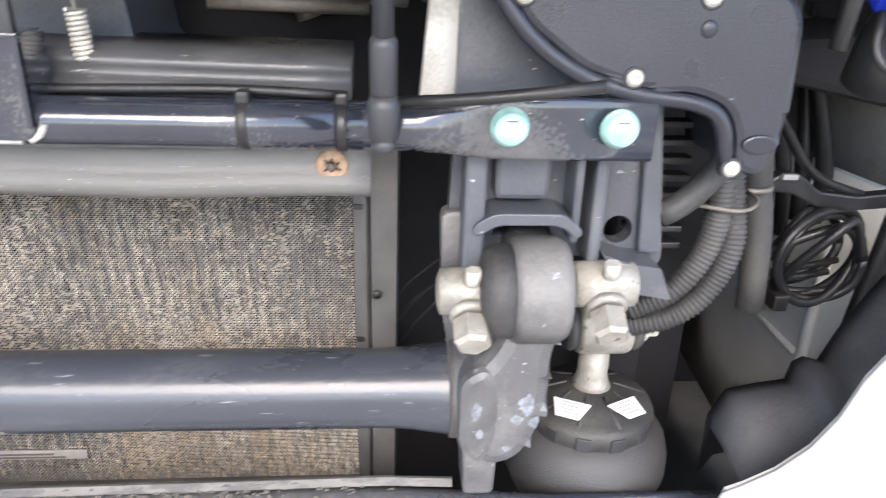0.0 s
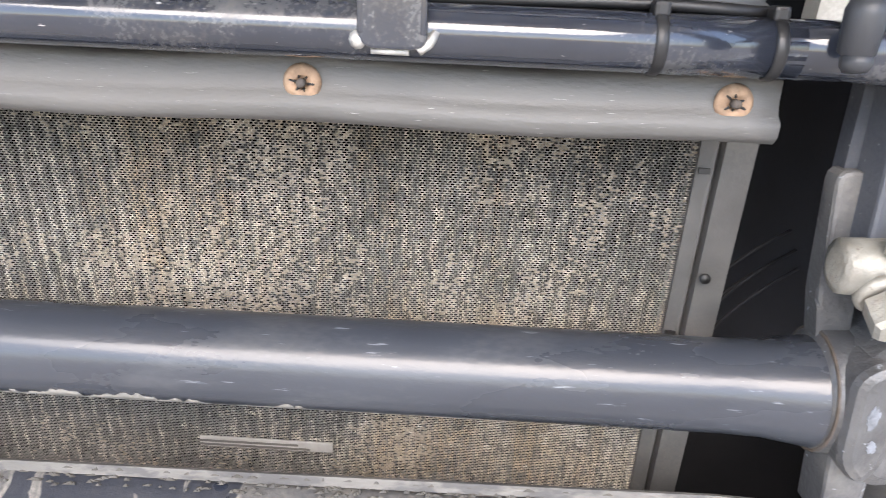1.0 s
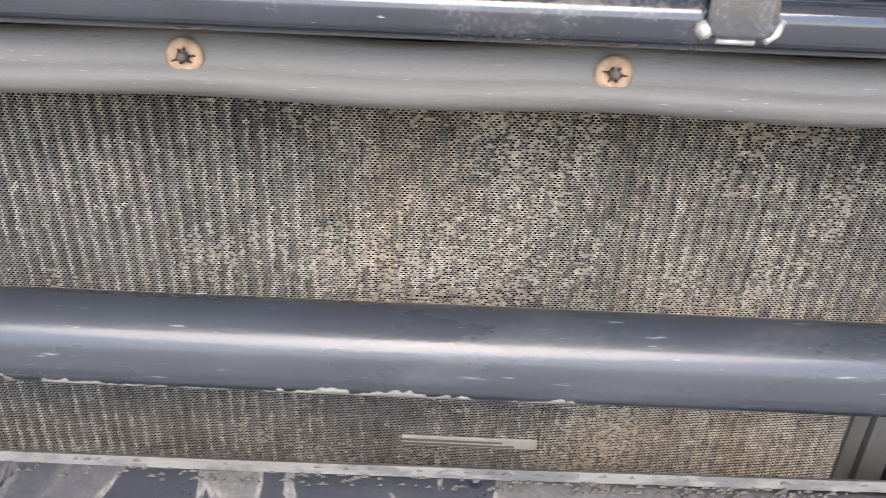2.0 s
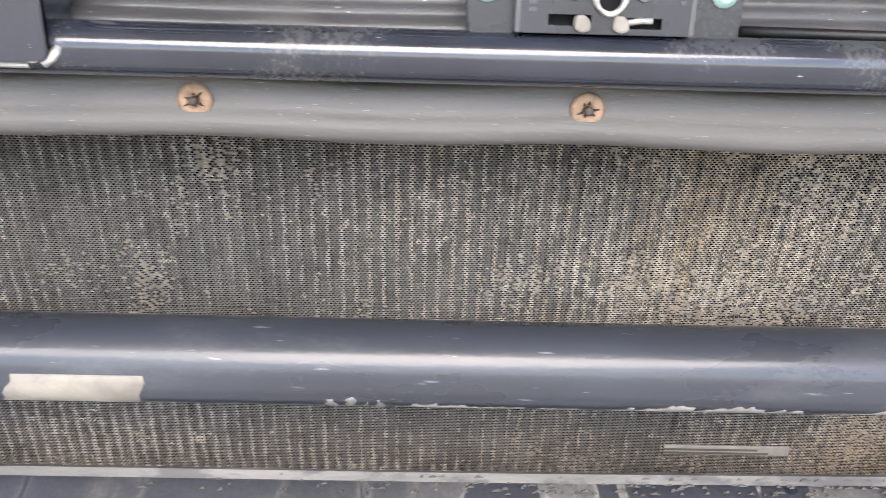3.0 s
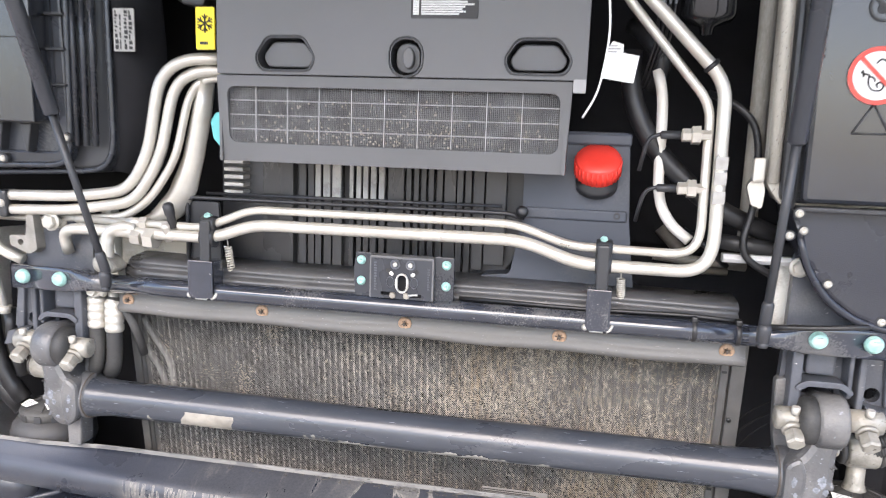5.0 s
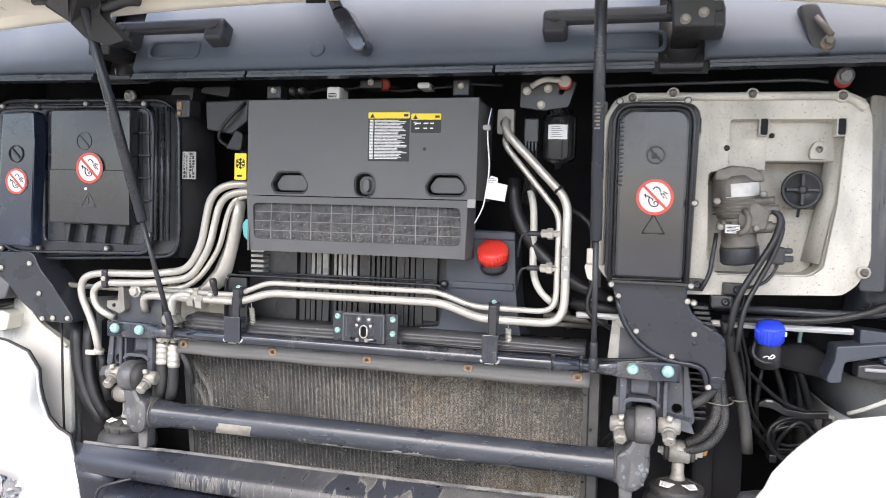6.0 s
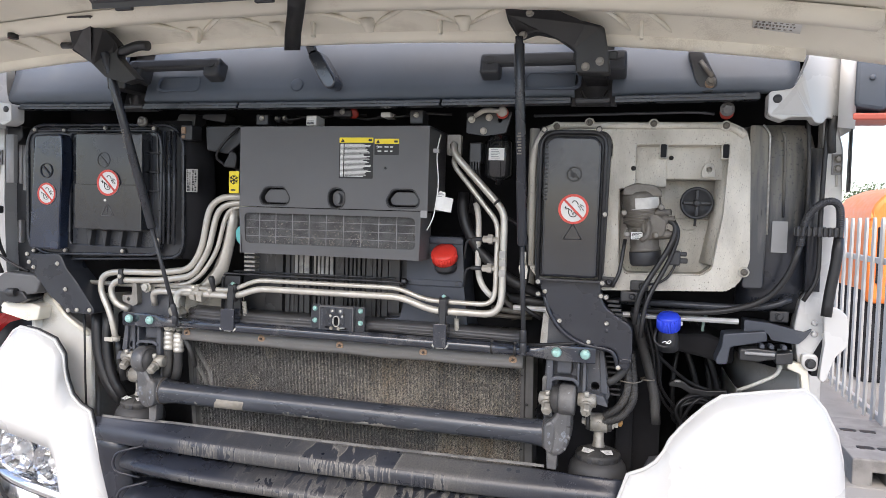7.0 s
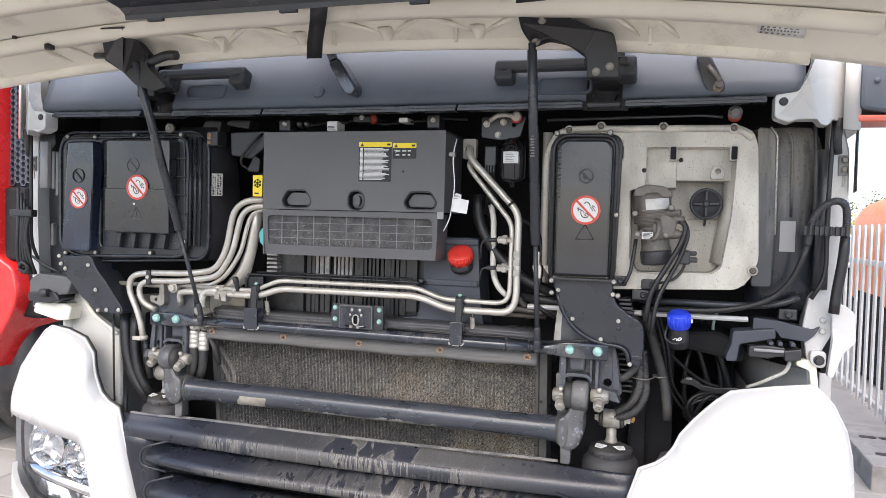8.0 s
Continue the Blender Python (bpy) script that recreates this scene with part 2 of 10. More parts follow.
def glass(name, tint=(1, 1, 1)):
    """Thin clear glass: it lets light straight through and mirrors by Fresnel."""
    m = bpy.data.materials.new(name)
    m.use_nodes = True
    nt = m.node_tree
    nd, lk = nt.nodes, nt.links
    nd.remove(nd["Principled BSDF"])
    t, g, f, x = (nd.new("ShaderNode" + k) for k in ("BsdfTransparent", "BsdfGlossy", "LayerWeight", "MixShader"))
    t.inputs[0].default_value = (*tint, 1)
    g.inputs["Roughness"].default_value = 0.03
    f.inputs[0].default_value = 0.04
    lk.new(f.outputs["Facing"], x.inputs[0])
    lk.new(t.outputs[0], x.inputs[1])
    lk.new(g.outputs[0], x.inputs[2])
    lk.new(x.outputs[0], nd["Material Output"].inputs[0])
    return m


GLASS = glass("clear_lens")
SCREENGLASS = glass("windscreen_glass", (0.35, 0.4, 0.4))


def stained(name, base, mud, front, level, runs, blot):
    """Dark plastic under a film of dried mud, washed off in runs and blots with a pale tide line; tables along x: film, washing."""
    m = mat(name, base, 0.26, spec=0.5, var=0.2, bump=0.15, fine=600, scale=10)
    nt = m.node_tree
    nd, lk = nt.nodes, nt.links
    b = nd["Principled BSDF"]

    def math_(op, *ins):
        n = nd.new("ShaderNodeMath")
        n.operation = op
        for i, v in enumerate(ins):
            if isinstance(v, float):
                n.inputs[i].default_value = v
            else:
                lk.new(v, n.inputs[i])
        return n.outputs[0]

    def ramp(src_, stops):
        n = nd.new("ShaderNodeValToRGB")
        e = n.color_ramp.elements
        for k, (p_, v_) in enumerate(stops):
            el = e[0] if k == 0 else (e[-1] if k == len(stops) - 1 else e.new(p_))
            el.position, el.color = p_, (v_, v_, v_, 1)
        lk.new(src_, n.inputs[0])
        return n.outputs[0]

    def tex(scale, detail, stretch=(1, 1, 1), bend=0.0):
        mp, n = nd.new("ShaderNodeMapping"), nd.new("ShaderNodeTexNoise")
        mp.inputs["Scale"].default_value = stretch
        n.inputs["Scale"].default_value, n.inputs["Detail"].default_value, n.inputs["Distortion"].default_value = scale, detail, bend
        lk.new(tc.outputs["Object"], mp.inputs[0])
        lk.new(mp.outputs[0], n.inputs["Vector"])
        return n.outputs[0]

    def mix(f, a_, b_):
        return math_("ADD", math_("MULTIPLY", a_, math_("SUBTRACT", 1.0, f)), math_("MULTIPLY", b_, f))

    src = b.inputs["Base Color"].links[0].from_socket
    tc, geo, sep, up = nd.new("ShaderNodeTexCoord"), nd.new("ShaderNodeNewGeometry"), nd.new("ShaderNodeSeparateXYZ"), nd.new("ShaderNodeSeparateXYZ")
    lk.new(tc.outputs["Object"], sep.inputs[0])
    lk.new(geo.outputs["True Normal"], up.inputs[0])
    x = math_("MULTIPLY_ADD", sep.outputs[0], 1 / 1.5, 0.5)
    lying = ramp(up.outputs[2], ((0.0, 0.0), (0.55, 0.0), (0.75, 1.0), (1.0, 1.0)))
    sides = []
    for tab, noise_ in ((front, tex(runs, 3, (1.0, 0.2, 0.09), 0.15)), (level, tex(blot, 5, (1.0, 0.30, 0.30), 0.5))):
        film = ramp(x, [((t[0] + 0.75) / 1.5, t[1]) for t in tab])
        wash = ramp(x, [((t[0] + 0.75) / 1.5, t[2]) for t in tab])
        n = math_("ADD", noise_, math_("MULTIPLY_ADD", wash, 0.44, -0.22))
        gone = ramp(n, ((0.0, 0.34), (0.40, 0.40), (0.47, 0.55), (0.497, 1.0), (0.506, 0.85), (0.52, 0.10), (1.0, 0.04)))
        sides.append(math_("MULTIPLY", film, gone))
    f = mix(lying, sides[0], sides[1])
    # single round drops that have dried out dark
    vo, cell = nd.new("ShaderNodeTexVoronoi"), nd.new("ShaderNodeSeparateColor")
    vo.inputs["Scale"].default_value = 42
    lk.new(tc.outputs["Object"], vo.inputs["Vector"])
    lk.new(vo.outputs["Color"], cell.inputs[0])
    drop = ramp(math_("ADD", vo.outputs["Distance"], math_("LESS_THAN", cell.outputs[0], 0.88)), ((0.0, 0.1), (0.24, 0.12), (0.29, 1.25), (0.36, 1.0), (1.0, 1.0)))
    f = math_("MULTIPLY", f, drop)
    f = math_("MULTIPLY", f, ramp(tex(260, 5), ((0.0, 0.6), (0.32, 0.7), (0.62, 1.25), (1.0, 1.3))))
    f = math_("MINIMUM", f, 1.0)
    mx, mr = nd.new("ShaderNodeMix"), nd.new("ShaderNodeMix")
    mx.data_type, mr.data_type = "RGBA", "FLOAT"
    lk.new(f, mx.inputs["Factor"])
    lk.new(src, mx.inputs[6])
    mx.inputs[7].default_value = (*mud, 1)
    rs = b.inputs["Roughness"].links[0].from_socket
    lk.new(f, mr.inputs["Factor"])
    lk.new(rs, mr.inputs[2])
    mr.inputs[3].default_value = 0.8
    lk.new(mx.outputs[2], b.inputs["Base Color"])
    lk.new(mr.outputs[0], b.inputs["Roughness"])
    return m


BUMPER = stained("stained_bumper_plastic", (0.017, 0.021, 0.032), (0.20, 0.189, 0.168),
                 ((-0.74, 0.12, 0), (-0.46, 0.15, 0), (-0.43, 0.8, 0.4), (-0.29, 0.8, 0.5), (-0.22, 0.75, 0.15), (-0.05, 0.8, 0.2), (-0.03, 1, 0.55), (0.15, 1, 0.6), (0.21, 0.95, 0.9), (0.26, 0.9, 0.9), (0.32, 0.8, 0.1), (0.42, 0.4, 0), (0.56, 0.2, 0), (0.66, 0.1, 0)),
                 ((-0.77, 0.05, 0), (-0.48, 0.08, 0), (-0.34, 0.25, 0.2), (-0.11, 0.4, 0.15), (-0.05, 0.8, 0.7), (0.16, 0.85, 0.75), (0.19, 0.9, 0.25), (0.31, 0.9, 0.1), (0.41, 0.7, 0), (0.53, 0.3, 0), (0.62, 0.05, 0)), 120, 34)
SLAT = stained("mud_streaked_slat", (0.012, 0.015, 0.024), (0.19, 0.179, 0.158),
               ((-0.7, 0.1, 0), (-0.45, 0.12, 0), (-0.4, 0.75, 0.25), (-0.07, 0.85, 0.3), (0.21, 0.85, 0.5), (0.41, 0.7, 0.5), (0.54, 0.2, 0)),
               ((-0.74, 0.05, 0), (-0.31, 0.06, 0), (-0.26, 0.3, 0.35), (-0.09, 0.45, 0.42), (0.05, 0.55, 0.55), (0.13, 0.8, 0.62), (0.37, 0.8, 0.6), (0.47, 0.45, 0.4), (0.56, 0.12, 0)), 110, 44)


def caked(name, clean, dirt, lo, hi, sx=26.0, sz=9.0, columns=0.0, specks=0.0):
    """Clogged metal: dust caked on in upright streaks and crumbs."""
    m = mat(name, clean, 0.8, 0.0, var=0.3, bump=0.3, scale=40, fine=500)
    nt = m.node_tree
    nd, lk = nt.nodes, nt.links
    b = nd["Principled BSDF"]
    src = b.inputs["Base Color"].links[0].from_socket
    tc = nd.new("ShaderNodeTexCoord")
    mp = nd.new("ShaderNodeMapping")
    mp.inputs["Scale"].default_value = (sx, sx, sz)
    lk.new(tc.outputs["Object"], mp.inputs[0])
    a, c, d = (nd.new("ShaderNodeTexNoise") for _ in range(3))
    for n, s, dt in ((a, 0.22, 3), (c, 2.4, 6), (d, 1.0, 5)):
        n.inputs["Scale"].default_value, n.inputs["Detail"].default_value = s, dt
        lk.new(mp.outputs[0] if n is not a else tc.outputs["Object"], n.inputs["Vector"])
    a.inputs["Scale"].default_value = 3.2
    s1 = nd.new("ShaderNodeMath")
    s1.operation = "MULTIPLY_ADD"
    s1.inputs[1].default_value = 1.15
    lk.new(a.outputs[0], s1.inputs[0])
    s2 = nd.new("ShaderNodeMath")
    s2.operation = "MULTIPLY_ADD"
    s2.inputs[1].default_value = 0.6
    lk.new(d.outputs[0], s2.inputs[0])
    lk.new(c.outputs[0], s2.inputs[2])
    lk.new(s2.outputs[0], s1.inputs[2])
    sep = nd.new("ShaderNodeSeparateXYZ")
    geo = nd.new("ShaderNodeNewGeometry")
    lk.new(geo.outputs["Position"], sep.inputs[0])
    side = nd.new("ShaderNodeMapRange")
    side.inputs[1].default_value, side.inputs[2].default_value, side.inputs[3].default_value, side.inputs[4].default_value = -0.2, 0.35, 0.0, 0.15
    lk.new(sep.outputs[0], side.inputs[0])
    wave = nd.new("ShaderNodeMath")
    wave.operation = "MULTIPLY_ADD"
    wave.inputs[1].default_value, wave.inputs[2].default_value = 2 * math.pi / 0.0102, 0.480 * 2 * math.pi / 0.0102 + math.pi
    lk.new(sep.outputs[0], wave.inputs[0])
    cosn = nd.new("ShaderNodeMath")
    cosn.operation = "COSINE"
    lk.new(wave.outputs[0], cosn.inputs[0])
    peak = nd.new("ShaderNodeMapRange")
    peak.inputs[1].default_value, peak.inputs[2].default_value, peak.inputs[3].default_value, peak.inputs[4].default_value = -1.0, 0.1, 1.0, -0.5
    lk.new(cosn.outputs[0], peak.inputs[0])
    fade = nd.new("ShaderNodeMapRange")
    fade.inputs[1].default_value, fade.inputs[2].default_value, fade.inputs[3].default_value, fade.inputs[4].default_value = -0.10, 0.15, 1.7 * columns, 0.55 * columns
    lk.new(sep.outputs[0], fade.inputs[0])
    band = nd.new("ShaderNodeMath")
    band.operation = "MULTIPLY_ADD"
    lk.new(fade.outputs[0], band.inputs[1])
    lk.new(peak.outputs[0], band.inputs[0])
    lk.new(side.outputs[0], band.inputs[2])
    clear = nd.new("ShaderNodeMapRange")
    clear.inputs[1].default_value, clear.inputs[2].default_value, clear.inputs[3].default_value, clear.inputs[4].default_value = 0.39, 0.44, -0.125, -0.22
    lk.new(sep.outputs[0], clear.inputs[0])
    both = nd.new("ShaderNodeMath")
    lk.new(band.outputs[0], both.inputs[0])
    lk.new(clear.outputs[0], both.inputs[1])
    s3 = nd.new("ShaderNodeMath")
    lk.new(both.outputs[0], s3.inputs[0])
    lk.new(s1.outputs[0], s3.inputs[1])
    r = nd.new("ShaderNodeMapRange")
    r.inputs[1].default_value, r.inputs[2].default_value = lo, hi
    lk.new(s3.outputs[0], r.inputs[0])
    mx = nd.new("ShaderNodeMix")
    mx.data_type = "RGBA"
    lk.new(r.outputs[0], mx.inputs["Factor"])
    lk.new(src, mx.inputs[6])
    # the dust is browner in upright runs
    rp, rn, rw, hue = nd.new("ShaderNodeMapping"), nd.new("ShaderNodeTexNoise"), nd.new("ShaderNodeMapRange"), nd.new("ShaderNodeMix")
    rp.inputs["Scale"].default_value = (34, 34, 4)
    rn.inputs["Scale"].default_value, rn.inputs["Detail"].default_value = 1.0, 4
    lk.new(tc.outputs["Object"], rp.inputs[0])
    lk.new(rp.outputs[0], rn.inputs["Vector"])
    rw.inputs[1].default_value, rw.inputs[2].default_value = 0.45, 0.66
    lk.new(rn.outputs[0], rw.inputs[0])
    hue.data_type = "RGBA"
    hue.inputs[6].default_value, hue.inputs[7].default_value = (*dirt, 1), (dirt[0] * 0.80, dirt[1] * 0.72, dirt[2] * 0.62, 1)
    lk.new(rw.outputs[0], hue.inputs["Factor"])
    grey, west = nd.new("ShaderNodeMix"), nd.new("ShaderNodeMapRange")
    grey.data_type = "RGBA"
    west.inputs[1].default_value, west.inputs[2].default_value, west.inputs[3].default_value, west.inputs[4].default_value = -0.25, 0.10, 0.75, 0.0
    lk.new(sep.outputs[0], west.inputs[0])
    lk.new(west.outputs[0], grey.inputs["Factor"])
    lk.new(hue.outputs[2], grey.inputs[6])
    grey.inputs[7].default_value = (dirt[1] * 1.02, dirt[1], dirt[1] * 0.95, 1)
    lk.new(grey.outputs[2], mx.inputs[7])
    out = mx.outputs[2]
    if specks:
        sp = nd.new("ShaderNodeTexNoise")
        sp.inputs["Scale"].default_value, sp.inputs["Detail"].default_value = 130, 2
        lk.new(tc.outputs["Object"], sp.inputs["Vector"])
        sa = nd.new("ShaderNodeMath")
        sa.operation = "MULTIPLY_ADD"
        sa.inputs[1].default_value = 0.35
        lk.new(a.outputs[0], sa.inputs[0])
        lk.new(sp.outputs[0], sa.inputs[2])
        rsp = nd.new("ShaderNodeMapRange")
        rsp.inputs[1].default_value, rsp.inputs[2].default_value = specks, specks + 0.04
        lk.new(sa.outputs[0], rsp.inputs[0])
        m3 = nd.new("ShaderNodeMix")
        m3.data_type = "RGBA"
        lk.new(rsp.outputs[0], m3.inputs["Factor"])
        lk.new(out, m3.inputs[6])
        m3.inputs[7].default_value = (0.55, 0.50, 0.41, 1)
        out = m3.outputs[2]
    lk.new(out, b.inputs["Base Color"])
    return m


# near-black ground tone carries the shade between the tubes, beneath real dust
CORE = caked("shaded_core_dust", (0.004, 0.0038, 0.0035), (0.10, 0.087, 0.068), 1.38, 1.62, 150, 12, 0.10)
CRUMB = mat("caked_dust", (0.24, 0.208, 0.162), 0.9, var=0.3, bump=0.4, scale=60, fine=700)
WIRE = caked("insect_screen_wire", (0.170, 0.163, 0.152), (0.56, 0.50, 0.41), 1.24, 1.60, 170, 60, 0.12, 0.84)


# ---- mesh tools ----
def add(bm, tb, m=None):
    vs = {}
    for v in tb.verts:
        vs[v] = bm.verts.new(m @ v.co if m else v.co)
    for f in tb.faces:
        try:
            nf = bm.faces.new([vs[v] for v in f.verts])
            nf.smooth = f.smooth
        except ValueError:
            pass
    tb.free()
    return bm


def bev(tb, w, seg=2, angle=30):
    if w <= 0:
        return tb
    es = [e for e in tb.edges if len(e.link_faces) == 2 and e.calc_face_angle(0) > radians(angle)]
    bmesh.ops.bevel(tb, geom=es, offset=w, segments=seg, affect="EDGES", profile=0.5, clamp_overlap=True)
    return tb


def box(bm, lo, hi, w=0.0, m=None, seg=2):
    tb = bmesh.new()
    bmesh.ops.create_cube(tb, size=1)
    for v in tb.verts:
        v.co = Vector([(lo[i] + hi[i]) / 2 + v.co[i] * (hi[i] - lo[i]) for i in range(3)])
    return add(bm, bev(tb, w, seg), m)


def rrect(x0, x1, z0, z1, r, n=4):
    pts = []
    for cx, cz, a0 in ((x1 - r, z1 - r, 0), (x0 + r, z1 - r, 90), (x0 + r, z0 + r, 180), (x1 - r, z0 + r, 270)):
        for i in range(n + 1):
            a = radians(a0 + 90 * i / n)
            pts.append((cx + r * math.cos(a), cz + r * math.sin(a)))
    return pts


def circle(cx, cz, r, n=20, sx=1.0, sz=1.0):
    return [(cx + r * sx * math.cos(2 * math.pi * i / n), cz + r * sz * math.sin(2 * math.pi * i / n)) for i in range(n)]


def soft(pts, r, n=3, closed=True):
    """The outline or path with its corners rounded to about r."""
    vs = [Vector(p) for p in pts]
    out = []
    k = len(vs)
    for i, p in enumerate(vs):
        if not closed and i in (0, k - 1):
            out.append(p)
            continue
        a, c = vs[i - 1] - p, vs[(i + 1) % k] - p
        ra = min(r, a.length * 0.48)
        rc = min(r, c.length * 0.48)
        p0, p2 = p + a.normalized() * ra, p + c.normalized() * rc
        for j in range(n + 1):
            t = j / n
            out.append(p0 * (1 - t) ** 2 + p * 2 * t * (1 - t) + p2 * t * t)
    return out


def plate(bm, outer, y0, y1, holes=(), w=0.0, m=None, bend=None):
    """A plate with outline (x, z), from its front y0 to its back y1, with holes right through."""
    tb = bmesh.new()
    es = []
    for loop in (outer, *holes):
        vs = [tb.verts.new((p[0], y0, p[1])) for p in loop]
        es += [tb.edges.new((vs[i], vs[(i + 1) % len(vs)])) for i in range(len(vs))]
    if holes:
        bmesh.ops.triangle_fill(tb, edges=es, use_beauty=True, use_dissolve=False, normal=(0, -1, 0))
    else:
        tb.faces.new([v for v in tb.verts])
    g = bmesh.ops.extrude_face_region(tb, geom=tb.faces[:])
    for v in g["geom"]:
        if isinstance(v, bmesh.types.BMVert):
            v.co.y = y1
    if w > 0:
        bmesh.ops.bevel(tb, geom=[e for e in tb.edges if len(e.link_faces) == 2 and abs(e.verts[0].co.y - y0) < 1e-6 and abs(e.verts[1].co.y - y0) < 1e-6 and e.calc_face_angle(0) > 1.0],
                        offset=w, segments=2, affect="EDGES", profile=0.5, clamp_overlap=True)
    bmesh.ops.recalc_face_normals(tb, faces=tb.faces[:])
    if bend:
        for v in tb.verts:
            v.co = bend(v.co)
    return add(bm, tb, m)


def tube(bm, pts, r, seg=10, fillet=0.0, step=None, wave=None, n=5, caps=True):
    """A round bar or pipe along a path. wave: a function of the way along that gives the radius."""
    ps = [Vector(p) for p in pts]
    if fillet:
        ps = soft(ps, fillet, n, closed=False)
    if step:
        fine, s = [], 0.0
        for a, b in zip(ps, ps[1:]):
            k = max(1, int((b - a).length / step))
            fine += [a.lerp(b, i / k) for i in range(k)]
        ps = fine + [ps[-1]]
    side, rings, s = None, [], 0.0
    for i, p in enumerate(ps):
        t = (ps[min(i + 1, len(ps) - 1)] - ps[max(i - 1, 0)]).normalized()
        if side is None:
            side = t.orthogonal().normalized()
        side = (side - t * side.dot(t)).normalized()
        up = t.cross(side)
        if i:
            s += (p - ps[i - 1]).length
        rad = wave(s) if wave else (r[i] if isinstance(r, (list, tuple)) else r)
        rings.append([bm.verts.new(p + (side * math.cos(2 * math.pi * j / seg) + up * math.sin(2 * math.pi * j / seg)) * rad) for j in range(seg)])
    for a, b in zip(rings, rings[1:]):
        for j in range(seg):
            f = bm.faces.new((a[j], a[(j + 1) % seg], b[(j + 1) % seg], b[j]))
            f.smooth = True
    if caps:
        bm.faces.new(rings[0][::-1])
        bm.faces.new(rings[-1])
    return bm


def lathe(bm, prof, at, axis=(0, -1, 0), seg=20, smooth=True, caps=True):
    """Turns a profile of (radius, way along the axis) about the axis through at."""
    ax = Vector(axis).normalized()
    side = ax.orthogonal().normalized()
    up = ax.cross(side)
    rings = []
    for r, h in prof:
        c = Vector(at) + ax * h
        rings.append([bm.verts.new(c + (side * math.cos(2 * math.pi * j / seg) + up * math.sin(2 * math.pi * j / seg)) * max(r, 1e-5)) for j in range(seg)])
    for a, b in zip(rings, rings[1:]):
        for j in range(seg):
            f = bm.faces.new((a[j], a[(j + 1) % seg], b[(j + 1) % seg], b[j]))
            f.smooth = smooth
    if caps and prof[0][0] > 1e-4:
        bm.faces.new(rings[0][::-1])
    if caps and prof[-1][0] > 1e-4:
        bm.faces.new(rings[-1])
    return bm


def sheet(bm, rows, thick, normal=(0, 1, 0)):
    """A bent sheet from rows of points, with thickness along a direction."""
    off = Vector(normal) * thick
    a = [[bm.verts.new(p) for p in r] for r in rows]
    b = [[bm.verts.new(Vector(p) + off) for p in r] for r in rows]
    nr, nc = len(rows), len(rows[0])
    for i in range(nr - 1):
        for j in range(nc - 1):
            f = bm.faces.new((a[i][j], a[i][j + 1], a[i + 1][j + 1], a[i + 1][j]))
            f.smooth = True
            f = bm.faces.new((b[i][j], b[i + 1][j], b[i + 1][j + 1], b[i][j + 1]))
            f.smooth = True
    for i in range(nr - 1):
        bm.faces.new((a[i][0], a[i + 1][0], b[i + 1][0], b[i][0]))
        bm.faces.new((a[i][-1], b[i][-1], b[i + 1][-1], a[i + 1][-1]))
    for j in range(nc - 1):
        bm.faces.new((a[0][j], b[0][j], b[0][j + 1], a[0][j + 1]))
        bm.faces.new((a[-1][j], a[-1][j + 1], b[-1][j + 1], b[-1][j]))
    bmesh.ops.recalc_face_normals(bm, faces=bm.faces[:])
    return bm


def extrude_x(bm, prof, x0, x1, w=0.0, n=1, bend=None):
    """A bar along x with a profile of (y, z)."""
    tb = bmesh.new()
    rows = [[tb.verts.new((x0 + (x1 - x0) * i / n, y, z)) for y, z in prof] for i in range(n + 1)]
    k = len(prof)
    for a, b in zip(rows, rows[1:]):
        for j in range(k):
            tb.faces.new((a[j], a[(j + 1) % k], b[(j + 1) % k], b[j]))
    tb.faces.new(rows[0][::-1])
    tb.faces.new(rows[-1])
    bmesh.ops.recalc_face_normals(tb, faces=tb.faces[:])
    bev(tb, w)
    if bend:
        for v in tb.verts:
            v.co = bend(v.co)
    return add(bm, tb)


def B():
    return bmesh.new()


def thing(name, at, label, category, group="", kind=""):
    ob = new(name)
    ob.location = at
    ob.empty_display_size = 0.02
    return tagged(ob, label, category, group, kind)


def part(name, bm, material, parent=None, label=""):
    """Links a bmesh, given in the place's metres, as one mesh under its thing."""
    at, p = Vector(), parent
    while p is not None:
        at += p.location
        p = p.parent
    for v in bm.verts:
        v.co -= at
    me = bpy.data.meshes.new(name)
    bm.to_mesh(me)
    bm.free()
    me.materials.append(material)
    ob = new(name, me)
    ob.parent = parent
    return tagged(ob, label)


def solid(name, bm, material, label, category, group="", kind="", at=None):
    """A thing that is one mesh."""
    lo = Vector(at) if at else Vector([min(v.co[i] for v in bm.verts) for i in range(3)])
    for v in bm.verts:
        v.co -= lo
    me = bpy.data.meshes.new(name)
    bm.to_mesh(me)
    bm.free()
    me.materials.append(material)
    ob = new(name, me)
    ob.location = lo
    return tagged(ob, label, category, group, kind)


def hexhead(bm, at, r, h, axis=(0, -1, 0), flange=1.35):
    lathe(bm, [(r * flange, 0), (r * flange, h * 0.25), (r * 1.05, h * 0.3)], at, axis, 16)
    ax = Vector(axis).normalized()
    lathe(bm, [(r, h * 0.25), (r, h * 0.9), (r * 0.85, h)], at, axis, 6, smooth=False)
    return bm


def screw(bm, at, r, axis=(0, -1, 0)):
    """A small pan-head screw with its dimple."""
    return lathe(bm, [(r * 1.3, 0), (r * 1.3, r * 0.25), (r, r * 0.4), (r * 0.9, r * 0.8), (r * 0.45, r * 0.95), (r * 0.35, r * 0.6), (0, r * 0.6)], at, axis, 12)


